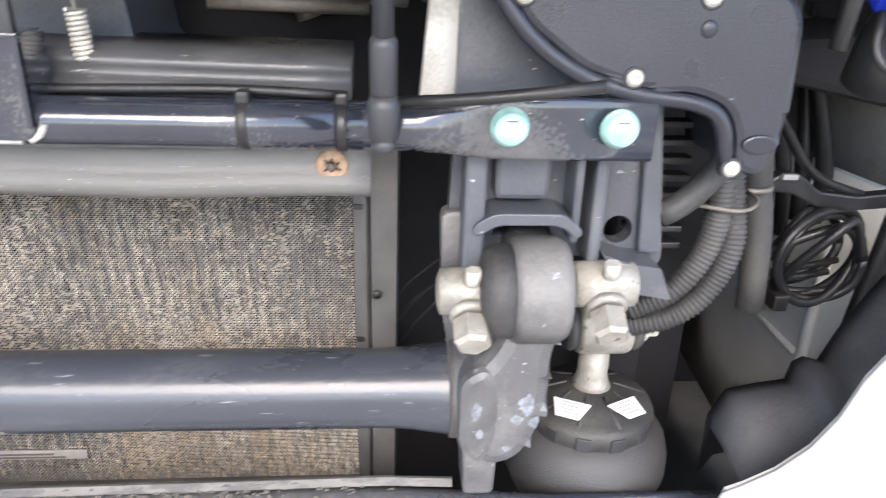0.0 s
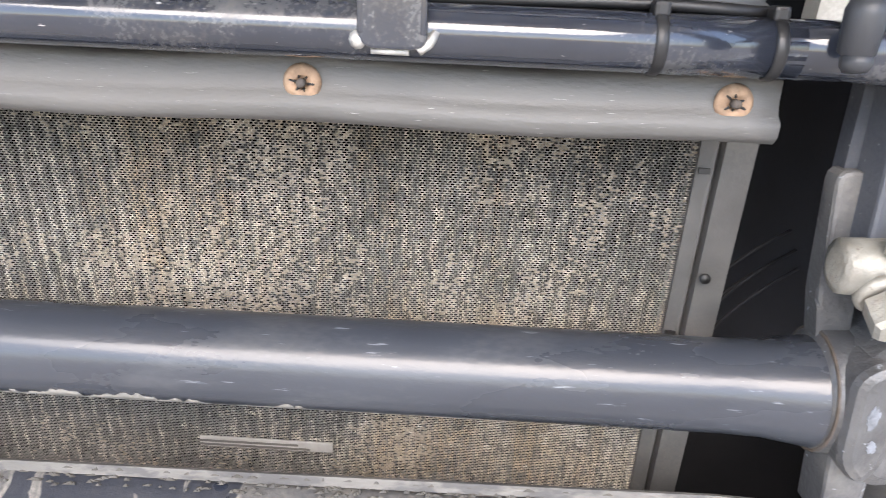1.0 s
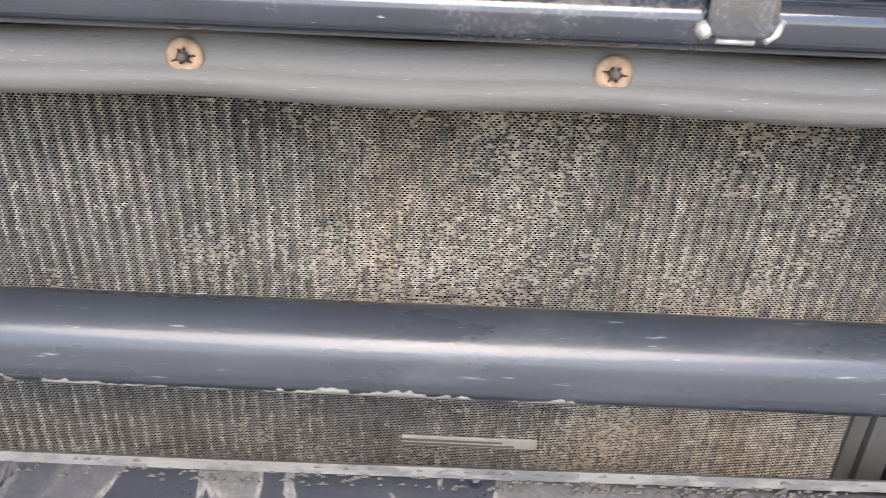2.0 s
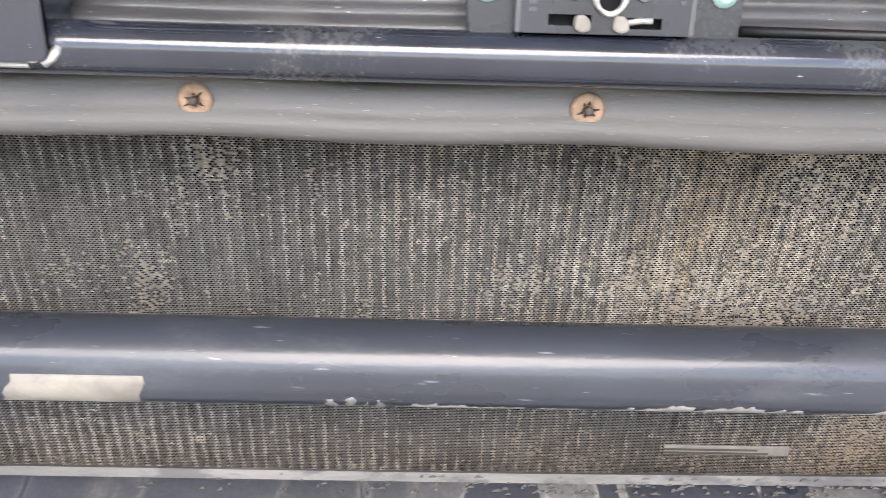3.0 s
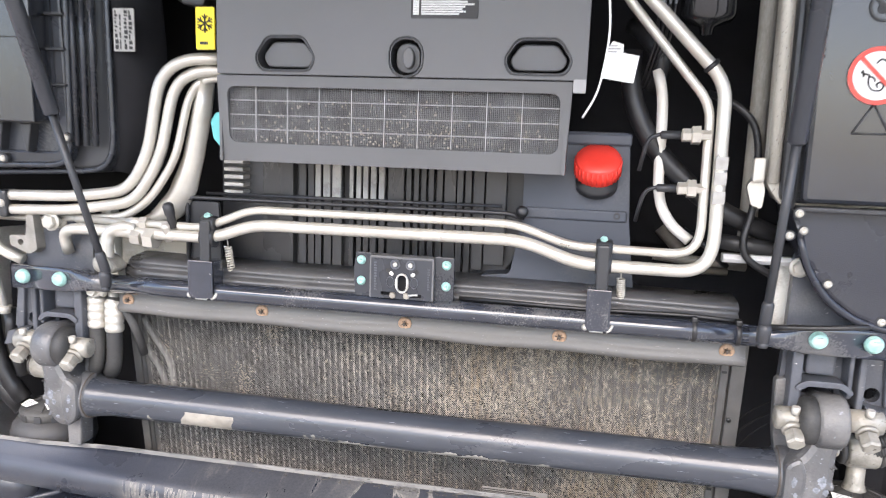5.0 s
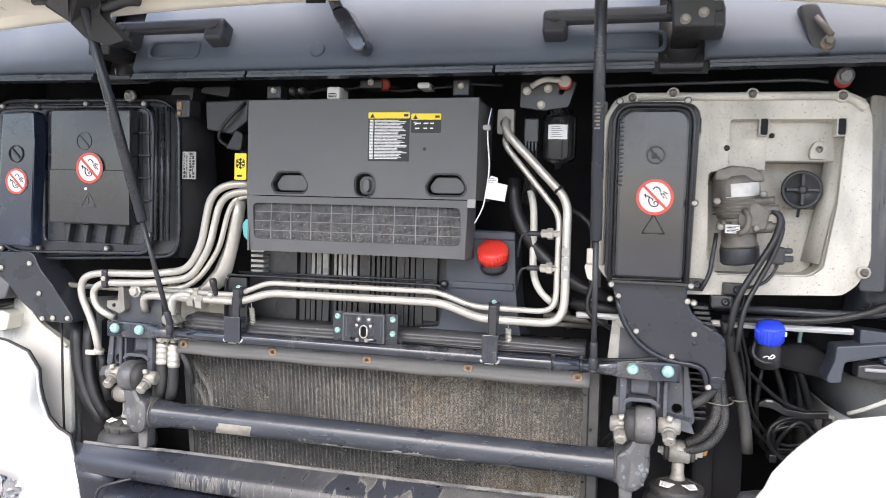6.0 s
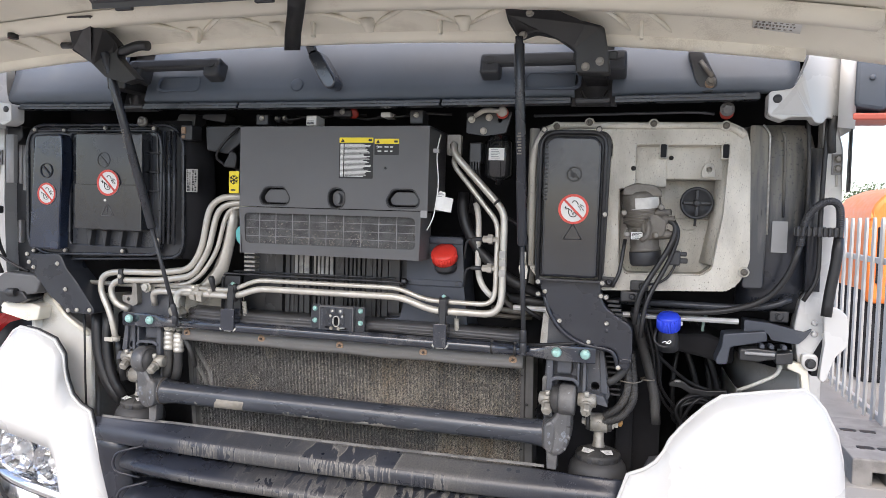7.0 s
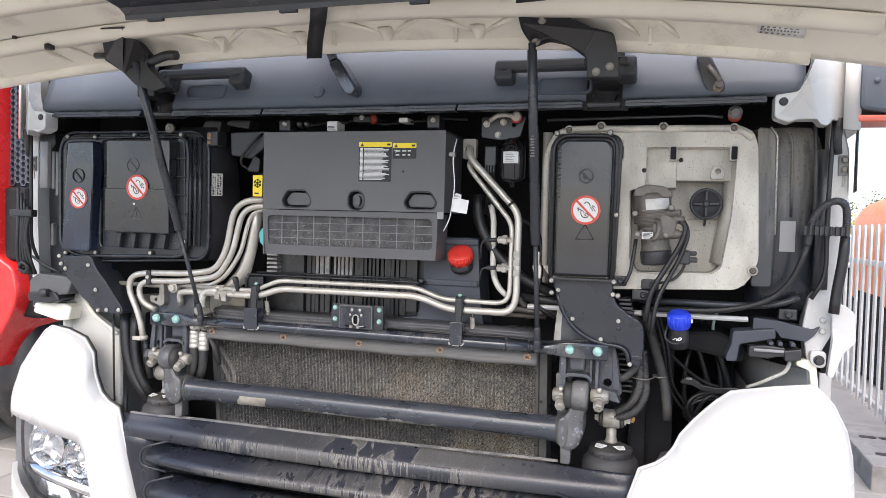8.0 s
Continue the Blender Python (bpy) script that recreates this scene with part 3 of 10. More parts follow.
def sign(parent, x, y, z, r):
    """A round prohibition sticker: white disc, red ring and bar, dark drawing."""
    d = part("sticker", plate(B(), circle(x, z, r, 32), y, y + 0.0015), PAPER, parent, "round white sticker with a red ring")
    bm = plate(B(), circle(x, z, r, 32), y - 0.0012, y, [circle(x, z, r * 0.84, 32)])
    u, v = Vector((1, -1)).normalized() * r * 0.87, Vector((1, 1)).normalized() * r * 0.07
    bar = [Vector((x, z)) - u - v, Vector((x, z)) + u - v, Vector((x, z)) + u + v, Vector((x, z)) - u + v]
    plate(bm, bar, y - 0.0012, y)
    part("ring", bm, SIGNRED, d, "red printed ring and slash")
    bm = B()
    for line in (((-.10, .42), (.02, .58), (.22, .50), (.30, .30)), ((-.58, .10), (-.30, .02)), ((-.52, .18), (-.48, -.05)), ((-.30, .02), (-.32, -.28), (-.18, -.50), (.12, -.52), (.22, -.34), (.08, -.20), (-.06, -.30), (.02, -.40)),
                 ((-.30, -.02), (-.12, -.08), (-.10, -.20)), ((.30, .22), (.38, .10)), ((.40, .24), (.54, .10)), ((.44, .32), (.66, .20)), ((.42, .06), (.48, -.06)), ((.56, .04), (.66, -.08))):
        tube(bm, [(x + r * p, y - .0006, z + r * q) for p, q in line], r * .030, 5, 0.004)
    part("drawing", bm, INK, d, "dark line drawing")
    return d


def bars(x0, x1, z0, z1, n, y, fill=0.55, seed=0, up=False):
    """Rows of plain bars in place of writing."""
    rnd = random.Random(seed)
    bm = B()
    for i in range(n):
        a = z1 - (z1 - z0) * (i + 0.2) / n
        b = a - (z1 - z0) / n * fill
        e = x0 + (x1 - x0) * rnd.uniform(0.7, 1.0)
        box(bm, (x0, y - 0.0006, b), (e, y, a))
    return bm


# ---- ground ----
def paving():
    m = mat("concrete_paving", (0.235, 0.228, 0.215), 0.85, var=0.14, bump=0.3, fine=90, scale=1.2, dust=0.3, dust_col=(0.15, 0.145, 0.135), dust_scale=2.0)
    return m


bm = B()
bmesh.ops.create_grid(bm, x_segments=2, y_segments=2, size=400)
solid("ground", bm, paving(), "grey concrete paving of a truck yard", "ground", kind="structure", at=(0, 0, 0))
pave = thing("pavement", (0, 0, 0), "pale grey concrete slabs beside the parked truck", "pavement", kind="structure")
slab = bpy.data.meshes.new("slab")
bm = box(B(), (-0.295, -0.295, 0.0), (0.295, 0.295, 0.012), 0.006, seg=1)
bm.to_mesh(slab)
bm.free()
slab.materials.append(bpy.data.materials["concrete_paving"])
for i in range(6):
    for j in range(9):
        for s in (1, -1):
            if i < 5 or s < 0:
                o = new("slab", slab)
                o.parent = pave
                o.location = (s * (1.3 + 0.6 * i), -0.9 + 0.6 * j, 0.0)

# ---- cab shell ----
cab = thing("truck_cab", (0, 0.3, 0.45), "white truck cab with its front flap raised", "truck cab", kind="structure")
bm = B()
box(bm, (-1.14, 0.30, 1.24), (1.14, 0.34, 2.02), 0.004)
part("firewall", bm, DARK, cab, "black firewall behind the engine bay")
part("firewall_foot", box(B(), (-1.14, 0.30, 0.62), (0.79, 0.34, 1.238)), DARK, cab)
# unseen boards added to close the wing well and keep it dark
part("wheel_arch_side", box(B(), (0.775, 0.342, 0.62), (0.79, 0.66, 1.238)), DUSTRUB, cab)
part("wheel_arch_floor", box(B(), (0.70, 0.06, 0.60), (1.13, 0.66, 0.62)), DUSTRUB, cab)
part("wheel_arch_top", box(B(), (0.792, 0.302, 1.225), (1.14, 0.66, 1.238)), DARK, cab)
for s in (-1, 1):
    bm = B()
    plate(bm, [(0.36, 0.75), (2.05, 0.75), (2.05, 3.2), (0.75, 3.2), (0.36, 2.05)], 0, 0.03, w=0.004,
          m=Matrix.Translation((s * 1.20 if s < 0 else 1.17, 0, 0)) @ Matrix(((0, 1, 0, 0), (1, 0, 0, 0), (0, 0, 1, 0), (0, 0, 0, 1))))
    part("side_wall", bm, WHITE, cab)
bm = B()
box(bm, (-1.2, 0.75, 3.2), (1.2, 2.05, 3.25), 0.02)
part("roof", bm, WHITE, cab)
bm = B()
box(bm, (-1.17, 2.02, 0.75), (1.17, 2.05, 3.2))
part("rear_wall", bm, WHITE, cab)
bm = B()
sheet(bm, [[(x, 0.17 + 0.16 * (abs(x) / 1.1) ** 2, 2.03) for x in np.linspace(-1.12, 1.12, 9)], [(x, 0.62 + 0.14 * (abs(x) / 1.1) ** 2, 3.18) for x in np.linspace(-1.12, 1.12, 9)]], 0.008)
part("windscreen", bm, SCREENGLASS, cab, "curved glass windscreen")
bm = B()
box(bm, (-1.14, 0.67, 0.70), (1.14, 2.0, 0.74))
part("floor_pan", bm, DARK, cab)
# upper and lower lips of the bay, added in near-black so that it is a dark box
bm = B()
box(bm, (-1.12, 0.0, 1.985), (1.12, 0.30, 2.02))
part("bay_top", bm, DARK, cab)
for s in (-1, 1):
    bm = B()
    box(bm, (s * 1.135 - 0.012, 0.10, 1.2), (s * 1.135 + 0.012, 0.31, 2.0))
    part("bay_side", bm, DARK, cab)
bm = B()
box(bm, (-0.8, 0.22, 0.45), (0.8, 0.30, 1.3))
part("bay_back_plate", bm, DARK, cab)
bm = B()
box(bm, (-0.50, 0.16, 1.165), (0.5, 0.22, 1.185))
part("bay_ledge", bm, DARK, cab)


# ---- cowl under the windscreen ----
def cowl_y(x, z):
    return -0.085 + 0.045 * (x / 1.05) ** 2 + 0.35 * (z - 1.80)


cowl = thing("cowl_panel", (0, -0.08, 1.80), "dark grey plastic cowl under the windscreen", "cowl", kind="structure")
SLOTS = ((-0.642, -0.548), (0.578, 0.660))
for x0, x1 in ((-1.035, SLOTS[0][0]), (SLOTS[0][1], SLOTS[1][0]), (SLOTS[1][1], 1.045)):
    bm = B()
    rows = []
    for z in (1.812, 1.82, 1.85, 1.90, 1.95, 1.99):
        rows.append([(x, cowl_y(x, z) + (0.012 if z < 1.815 else 0), z + 0.012 * (x / 1.0) ** 2) for x in np.linspace(x0, x1, 14)])
    sheet(bm, rows, 0.012)
    part("panel", bm, COWL, cowl)
for x0, x1 in SLOTS:
    bm = B()
    sheet(bm, [[(x, cowl_y(x, z) + 0.045, z) for x in (x0 - 0.01, x1 + 0.01)] for z in (1.80, 1.99)], 0.01)
    box(bm, (x0 + 0.002, -0.07, 1.80), (x1 - 0.002, -0.03, 1.812), 0.004)
    tube(bm, [(x0 + .012, cowl_y(x0, 1.85) + .03, 1.835), (x0 + .02, cowl_y(x0, 1.85) + .025, 1.815), (x1 - .02, cowl_y(x0, 1.85) + .025, 1.815), (x1 - .012, cowl_y(x0, 1.85) + .03, 1.835)], 0.003, 6, 0.01)
    part("slot_lining", bm, BLACK, cowl)
for x0, x1 in ((-0.975, -0.648), (-0.54, -0.258), (-0.252, 0.272), (0.278, 0.572), (0.668, 0.965)):
    bm = B()
    arch = lambda v: Vector((v.x, v.y + 0.045 * (v.x / 1.05) ** 2, v.z + 0.012 * v.x * v.x))
    extrude_x(bm, [(-0.093, 1.795), (-0.093, 1.801), (-0.088, 1.803), (-0.088, 1.808), (-0.083, 1.811), (-0.06, 1.811), (-0.06, 1.795)], x0, x1, n=8, bend=arch)
    part("seal_strip", bm, SATIN, cowl, "ribbed black seal strip")
bm = B()
lathe(bm, [(0.0165, 0), (0.0165, 0.006), (0.014, 0.008), (0, 0.0085)], (-0.102, cowl_y(-0.1, 1.853) + 0.002, 1.853), (0, -1, 0.33))
part("blanking_cap", bm, COWL, cowl, "round blanking cap")


def grab_handle(x0, x1, zc, flip):
    h = thing("grab_handle", ((x0 + x1) / 2, cowl_y(0, zc), zc), "black plastic grab handle on the cowl with a recess under it", "handle", "cowl handles")
    y = cowl_y((x0 + x1) / 2, zc) - 0.002
    tilt = Matrix.Translation((0, y, zc)) @ Matrix.Rotation(radians(-19), 4, "X") @ Matrix.Translation((0, -y, -zc))
    bm = B()
    plate(bm, rrect(x0, x1, zc + 0.004, zc + 0.030, 0.009), y - 0.042, y - 0.024, w=0.006, m=tilt)
    part("grip", bm, HANDLE, h)
    for a, b in ((x0, x0 + 0.045), (x1 - 0.045, x1)):
        bm = B()
        plate(bm, rrect(a, b, zc - 0.018, zc + 0.032, 0.008), y - 0.040, y + 0.004, w=0.006, m=tilt)
        foot = part("foot", bm, HANDLE, h)
        bm = B()
        c = (a + b) / 2
        plate(bm, circle(c, zc + 0.014, 0.0105, 18), y - 0.0425, y - 0.038, [circle(c, zc + 0.014, 0.008, 18)], m=tilt)
        part("ring", bm, BLACK, foot)
    bm = B()
    xm = (x0 + x1) / 2
    plate(bm, rrect(xm - 0.065, xm + 0.065, zc - 0.043, zc + 0.002, 0.014), y - 0.004, y + 0.002, [rrect(xm - 0.058, xm + 0.058, zc - 0.036, zc - 0.002, 0.012)], w=0.002, m=tilt)
    part("recess_rim", bm, COWL, h, "moulded rim of the finger recess")
    bm = B()
    box(bm, (x0 + 0.06, y - 0.012, zc + 0.036), (x1 - 0.06, y + 0.002, zc + 0.040), 0.001, m=tilt)
    part("slot", bm, BLACK, h)


grab_handle(-0.585, -0.312, 1.884, 0)
grab_handle(0.365, 0.690, 1.872, 1)

wiper = thing("windscreen_wiper", (0.0, -0.09, 1.85), "dark grey wiper arm with its hinge cover", "wiper", "wipers")
bm = B()
y = -0.098
plate(bm, soft([(-0.050, 1.915), (-0.020, 1.925), (0.026, 1.855), (0.022, 1.836), (0.004, 1.833), (-0.012, 1.848)], 0.01), y - 0.026, y + 0.02, w=0.007)
part("cover", bm, FRAME, wiper)
bm = B()
tube(bm, [(-0.04, y - 0.01, 1.92), (-0.085, y + 0.02, 2.0), (-0.16, y + 0.05, 2.03)], 0.012, 8, 0.02)
part("arm", bm, FRAME, wiper)
spindle = thing("wiper_spindle", (0.86, -0.05, 1.85), "bare wiper spindle with worn steel arm stub and nut", "wiper", "wipers")
bm = B()
y = cowl_y(0.85, 1.86)
plate(bm, soft([(0.815, 1.915), (0.845, 1.918), (0.882, 1.845), (0.872, 1.822), (0.848, 1.822), (0.838, 1.84)], 0.012), y - 0.012, y + 0.02, w=0.004)
part("boss", bm, BLACK, spindle)
bm = B()
tube(bm, [(0.842, y - 0.022, 1.888), (0.868, y - 0.03, 1.853)], 0.0055, 8)
hexhead(bm, (0.866, y - 0.012, 1.846), 0.008, 0.016)
part("stub", bm, PUMPMET, spindle, "worn metal stub and nut")
bm = B()
lathe(bm, [(0.011, 0), (0.009, 0.004), (0, 0.005)], (0.864, y - 0.011, 1.842))
part("rusty_washer", bm, RUST, spindle)


# ---- raised front flap ----
def lid_z(x, y):
    return 1.937 - 0.075 * (abs(x) / 1.08) ** 2.2 + 0.02 * (x < 0) * (abs(x) / 1.1) ** 2 + 0.16 * max(0.0, -y - 0.13)


lid = thing("front_flap", (0, -0.15, 1.95), "white front flap raised, its ribbed cream underside showing", "flap")
bm = B()
xs = np.linspace(-1.30, 1.26, 27)
rows = []
for y in (-0.115, -0.13, -0.16, -0.22, -0.30, -0.42, -0.60, -0.85, -1.05):
    k = 0.010 if y == -0.115 else 0.0
    rows.append([(x, y + 0.12 * max(0, abs(x) - 0.95) ** 1.5 * (1 if y > -0.5 else 0), lid_z(x, y) + k + (0.012 if -0.19 < y < -0.125 else 0.03)) for x in xs])
sheet(bm, rows, 0.02, (0, 0, 1))
part("skin", bm, CREAM, lid)
bm = B()
rows = []
for z0, y in ((0.034, -0.128), (0.0, -0.126), (-0.004, -0.132), (-0.002, -0.150), (0.02, -0.156)):
    rows.append([(x, y, lid_z(x, -0.13) + z0) for x in np.linspace(-1.2, 1.03, 25)])
sheet(bm, rows, 0.004, (0, 0, 1))
part("edge_flange", bm, CREAM, lid, "cream folded rear edge")
bm = B()
for y, h in ((-0.27, 0.022), (-0.46, 0.03)):
    sheet(bm, [[(x, y + dy, lid_z(x, y) + dz) for x in np.linspace(-1.12, 1.12, 25)] for dy, dz in ((-0.045, 0.03), (-0.034, 0.03 - h), (0.0, 0.03 - h), (0.012, 0.03))], 0.004, (0, 0, 1))
part("inner_frame", bm, CREAM, lid, "raised cream stiffening frame")
zig = [(-0.42 + 0.11 * i, (-0.165 if i % 2 else -0.255)) for i in range(10)]
for (xa, ya), (xb, yb) in zip(zig, zig[1:]):
    bm = B()
    tube(bm, [(xa, ya, lid_z(xa, ya) + 0.022), (xb, yb, lid_z(xb, yb) + 0.022)], 0.006, 6)
    part("rib", bm, CREAM, lid)
for xa in (0.70, 0.78, -0.78, -0.70):
    bm = B()
    tube(bm, [(xa, -0.165, lid_z(xa, -0.16) + 0.02), (xa - 0.05, -0.26, lid_z(xa, -0.26) + 0.022)], 0.0045, 6)
    part("rib", bm, CREAM, lid)
for i, (xa, ya) in enumerate(zig):
    if i % 2:
        bm = B()
        lathe(bm, [(0.024, 0.0), (0.013, 0.018), (0.010, 0.030), (0, 0.031)], (xa, ya - 0.02, lid_z(xa, ya - 0.02) + 0.030), (0, 0.25, -1), 12)
        part("boss", bm, CREAM, lid)
for xa in (-0.30, 0.0, 0.30, 0.72):
    bm = B()
    box(bm, (xa - 0.004, -0.20, lid_z(xa, -0.18) - 0.008), (xa + 0.004, -0.185, lid_z(xa, -0.18) + 0.03), 0.002)
    part("peg", bm, CREAM, lid)
for xa, ya, r in ((-0.735, -0.30, 0.012), (-0.826, -0.32, 0.006), (1.09, -0.30, 0.007), (-0.10, -0.33, 0.006)):
    bm = B()
    z = lid_z(xa, ya)
    lathe(bm, [(r, 0.0), (r, 0.012), (0, 0.0125)], (xa, ya, z - 0.006 + (0.03 if abs(xa) > 0.9 or ya < -0.31 else 0.0)), (0, 0, 1), 18)
    part("hole_plug", bm, INK, lid, "dark round access hole")
bm = B()
extrude_x(bm, [(-0.45, 1.945), (-0.452, 1.957), (-0.47, 1.967), (-0.56, 1.978), (-0.56, 2.03), (-0.45, 2.02)], -0.375, 0.46, 0.012)
part("grille_back", bm, SATIN, lid, "black plastic rear of the upper grille")
for xa in (-0.30, 0.02, 0.30):
    bm = B()
    box(bm, (xa - 0.02, -0.450, 1.941), (xa + 0.02, -0.440, 1.955), 0.002)
    part("clip", bm, BLACK, lid)
bm = B()
sheet(bm, [[(a, y, z), (b, y, z - 0.001)] for a, b, y, z in ((0.055, 0.095, -0.42, 1.975), (0.018, 0.056, -0.35, 1.955), (-0.030, 0.008, -0.27, 1.927), (-0.057, -0.019, -0.22, 1.903))], 0.004, (0, 1, 0.3))
part("pull_strap", bm, RUBBER, lid, "black hanging pull strap")
bm = B()
za = lid_z(0.96, -0.23)
tag = [(0.925, -0.195, lid_z(.925, -.195) + .024), (1.01, -0.195, lid_z(1.01, -.195) + .022)]
sheet(bm, [tag, [(0.92, -0.250, lid_z(.92, -.25) + .024), (1.005, -0.250, lid_z(1.005, -.25) + .022)]], 0.0015, (0, 0, 1))
lab = part("label", bm, PAPER, lid, "white printed label")
bm = B()
for i in range(3):
    yy = -0.205 - 0.013 * i
    for k in range(12 if i == 1 else 7):
        w = 0.0055 if i == 1 else 0.0095
        xx = 0.922 + k * (0.072 / (12 if i == 1 else 7))
        box(bm, (xx + 0.006, yy - (0.0055 if i == 1 else 0.003), lid_z(xx, yy) + .0205), (xx + 0.006 + w * 0.5, yy, lid_z(xx, yy) + .0235))
part("print", bm, GREYMET, lab)


def fold(v):
    """Leans the bracket's upper part forward along the flap."""
    return Vector((v.x, v.y - 2.3 * max(0.0, v.z - 1.93), v.z))


bm = B()
plate(bm, soft([(0.458, 1.978), (0.50, 1.984), (0.526, 1.974), (0.566, 1.950), (0.604, 1.938), (0.648, 1.930), (0.658, 1.875), (0.664, 1.836), (0.595, 1.838), (0.592, 1.884), (0.551, 1.914), (0.51, 1.924), (0.475, 1.912), (0.456, 1.94)], 0.008), -0.215, -0.185, w=0.004, bend=fold)
p = part("hinge_bracket", bm, RUBBER, lid, "black pressed steel hinge bracket")
bm = B()
box(bm, (0.600, -0.185, 1.845), (0.650, -0.02, 1.868), 0.004)
box(bm, (0.585, -0.19, 1.868), (0.675, -0.18, 1.886), 0.003)
part("hinge_leaf", bm, RUBBER, p)
for bx, bz in ((0.614, 1.850), (0.642, 1.860), (0.505, 1.95), (0.485, 1.918)):
    bm = B()
    hexhead(bm, fold(Vector((bx, -0.215, bz))), 0.0065, 0.008)
    part("bolt", bm, GREYMET, p)
bm = B()
plate(bm, soft([(-0.564, 1.975), (-0.493, 1.975), (-0.516, 1.961), (-0.499, 1.955), (-0.506, 1.931), (-0.51, 1.904), (-0.452, 1.849), (-0.489, 1.84), (-0.544, 1.856), (-0.583, 1.89), (-0.644, 1.925)], 0.005), -0.215, -0.185, w=0.004, bend=fold)
p = part("hinge_bracket", bm, RUBBER, lid, "black pressed steel hinge bracket")
bm = B()
tube(bm, [(-0.53, -0.20, 1.914), (-0.49, -0.207, 1.920), (-0.455, -0.210, 1.930), (-0.425, -0.210, 1.928)], [0.0095] * 2 + [0.012] * 40, 10, 0.02)
part("lever", bm, BLACK, p)
bm = B()
tube(bm, [(-0.62, -0.20, 1.938), (-0.685, -0.20, 1.940)], 0.008, 8)
part("lever", bm, BLACK, p)
bm = B()
box(bm, (-0.62, -0.12, 1.845), (-0.565, -0.02, 1.868), 0.004)
part("hinge_leaf", bm, RUBBER, p)


def gas_strut(top, low, split, label):
    g = thing("gas_strut", low, label, "gas strut", "flap gas struts")
    a, b = Vector(top), Vector(low)
    m1 = a.lerp(b, split)
    bm = B()
    tube(bm, [a, a.lerp(b, 0.02), a.lerp(b, 0.025), m1, m1 + (b - a) * 0.004], [0.008, 0.008, 0.011, 0.011, 0.009], 12)
    part("cylinder", bm, SATIN, g)
    bm = B()
    tube(bm, [m1, b], 0.0055, 10)
    part("rod", bm, HANDLE, g)
    bm = B()
    lathe(bm, [(0.006, -0.012), (0.0075, -0.01), (0.0075, 0.02), (0.0055, 0.024)], b, (a - b), 12)
    lathe(bm, [(0.005, -0.034), (0.008, -0.032), (0.009, -0.014), (0.007, -0.008)], b, (0, -0.1, 1), 14)
    j = part("ball_joint", bm, HANDLE, g)
    bm = B()
    lathe(bm, [(0.0068, 0), (0.0068, 0.004), (0.005, 0.007), (0, 0.0075)], (b.x, b.y + 0.002, b.z - 0.033), (0, -0.2, -1), 14)
    part("end_ball", bm, HANDLE, j)
    c = a.lerp(b, 0.30)
    bm = B()
    d = (b - a).normalized()
    for i in range(8):
        box(bm, (c.x - 0.0035 - 0.003 * (i % 2), c.y - 0.0118 + d.y * i * 0.006, c.z - i * 0.006), (c.x + 0.003, c.y - 0.0108 + d.y * i * 0.006, c.z - i * 0.006 + 0.003))
    part("print", bm, PUMPMET, g, "small worn print")


gas_strut((0.478, -0.222, 1.915), (0.482, -0.055, 1.262), 0.66, "black gas strut holding the raised flap, upright")
gas_strut((-0.545, -0.222, 1.930), (-0.462, -0.045, 1.262), 0.66, "black gas strut holding the raised flap, leaning")


# ---- radiator, its screen and top rail ----
def rad_y(z):
    return 0.066 + 0.042 * (1.185 - z) / 0.31


rad = thing("radiator", (0, 0.06, 0.86), "dusty radiator with clogged insect screen", "radiator")
X0, X1, Z0, Z1 = -0.480, 0.461, 0.865, 1.195
pitch = 0.0102
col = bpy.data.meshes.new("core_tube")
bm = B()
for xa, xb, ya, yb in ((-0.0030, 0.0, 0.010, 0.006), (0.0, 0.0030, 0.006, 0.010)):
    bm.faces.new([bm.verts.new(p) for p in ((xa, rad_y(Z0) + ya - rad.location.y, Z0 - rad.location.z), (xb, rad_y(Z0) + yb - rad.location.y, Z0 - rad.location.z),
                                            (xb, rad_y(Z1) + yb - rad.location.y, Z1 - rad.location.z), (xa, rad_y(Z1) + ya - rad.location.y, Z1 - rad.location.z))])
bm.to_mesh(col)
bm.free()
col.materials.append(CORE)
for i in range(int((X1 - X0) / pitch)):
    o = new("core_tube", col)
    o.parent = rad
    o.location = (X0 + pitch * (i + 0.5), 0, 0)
# near-black backing stands for the unlit gaps seen through the screen
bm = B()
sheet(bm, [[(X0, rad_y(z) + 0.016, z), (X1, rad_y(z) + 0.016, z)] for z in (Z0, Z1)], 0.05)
part("core_block", bm, mat("core_gap_shade", (0.003, 0.003, 0.003), 0.9, var=0.2, bump=0.1, spec=0.1), rad)
# woven screen: flat wires both ways
verts, faces = [], []
rnd = random.Random(4)


def wire(p, q, half, deep):
    p, q = Vector(p), Vector(q)
    u = half
    k = len(verts)
    for c in (p, q):
        verts.extend((c - u, c - deep, c + u))
    faces.extend(((k, k + 1, k + 4, k + 3), (k + 1, k + 2, k + 5, k + 4)))


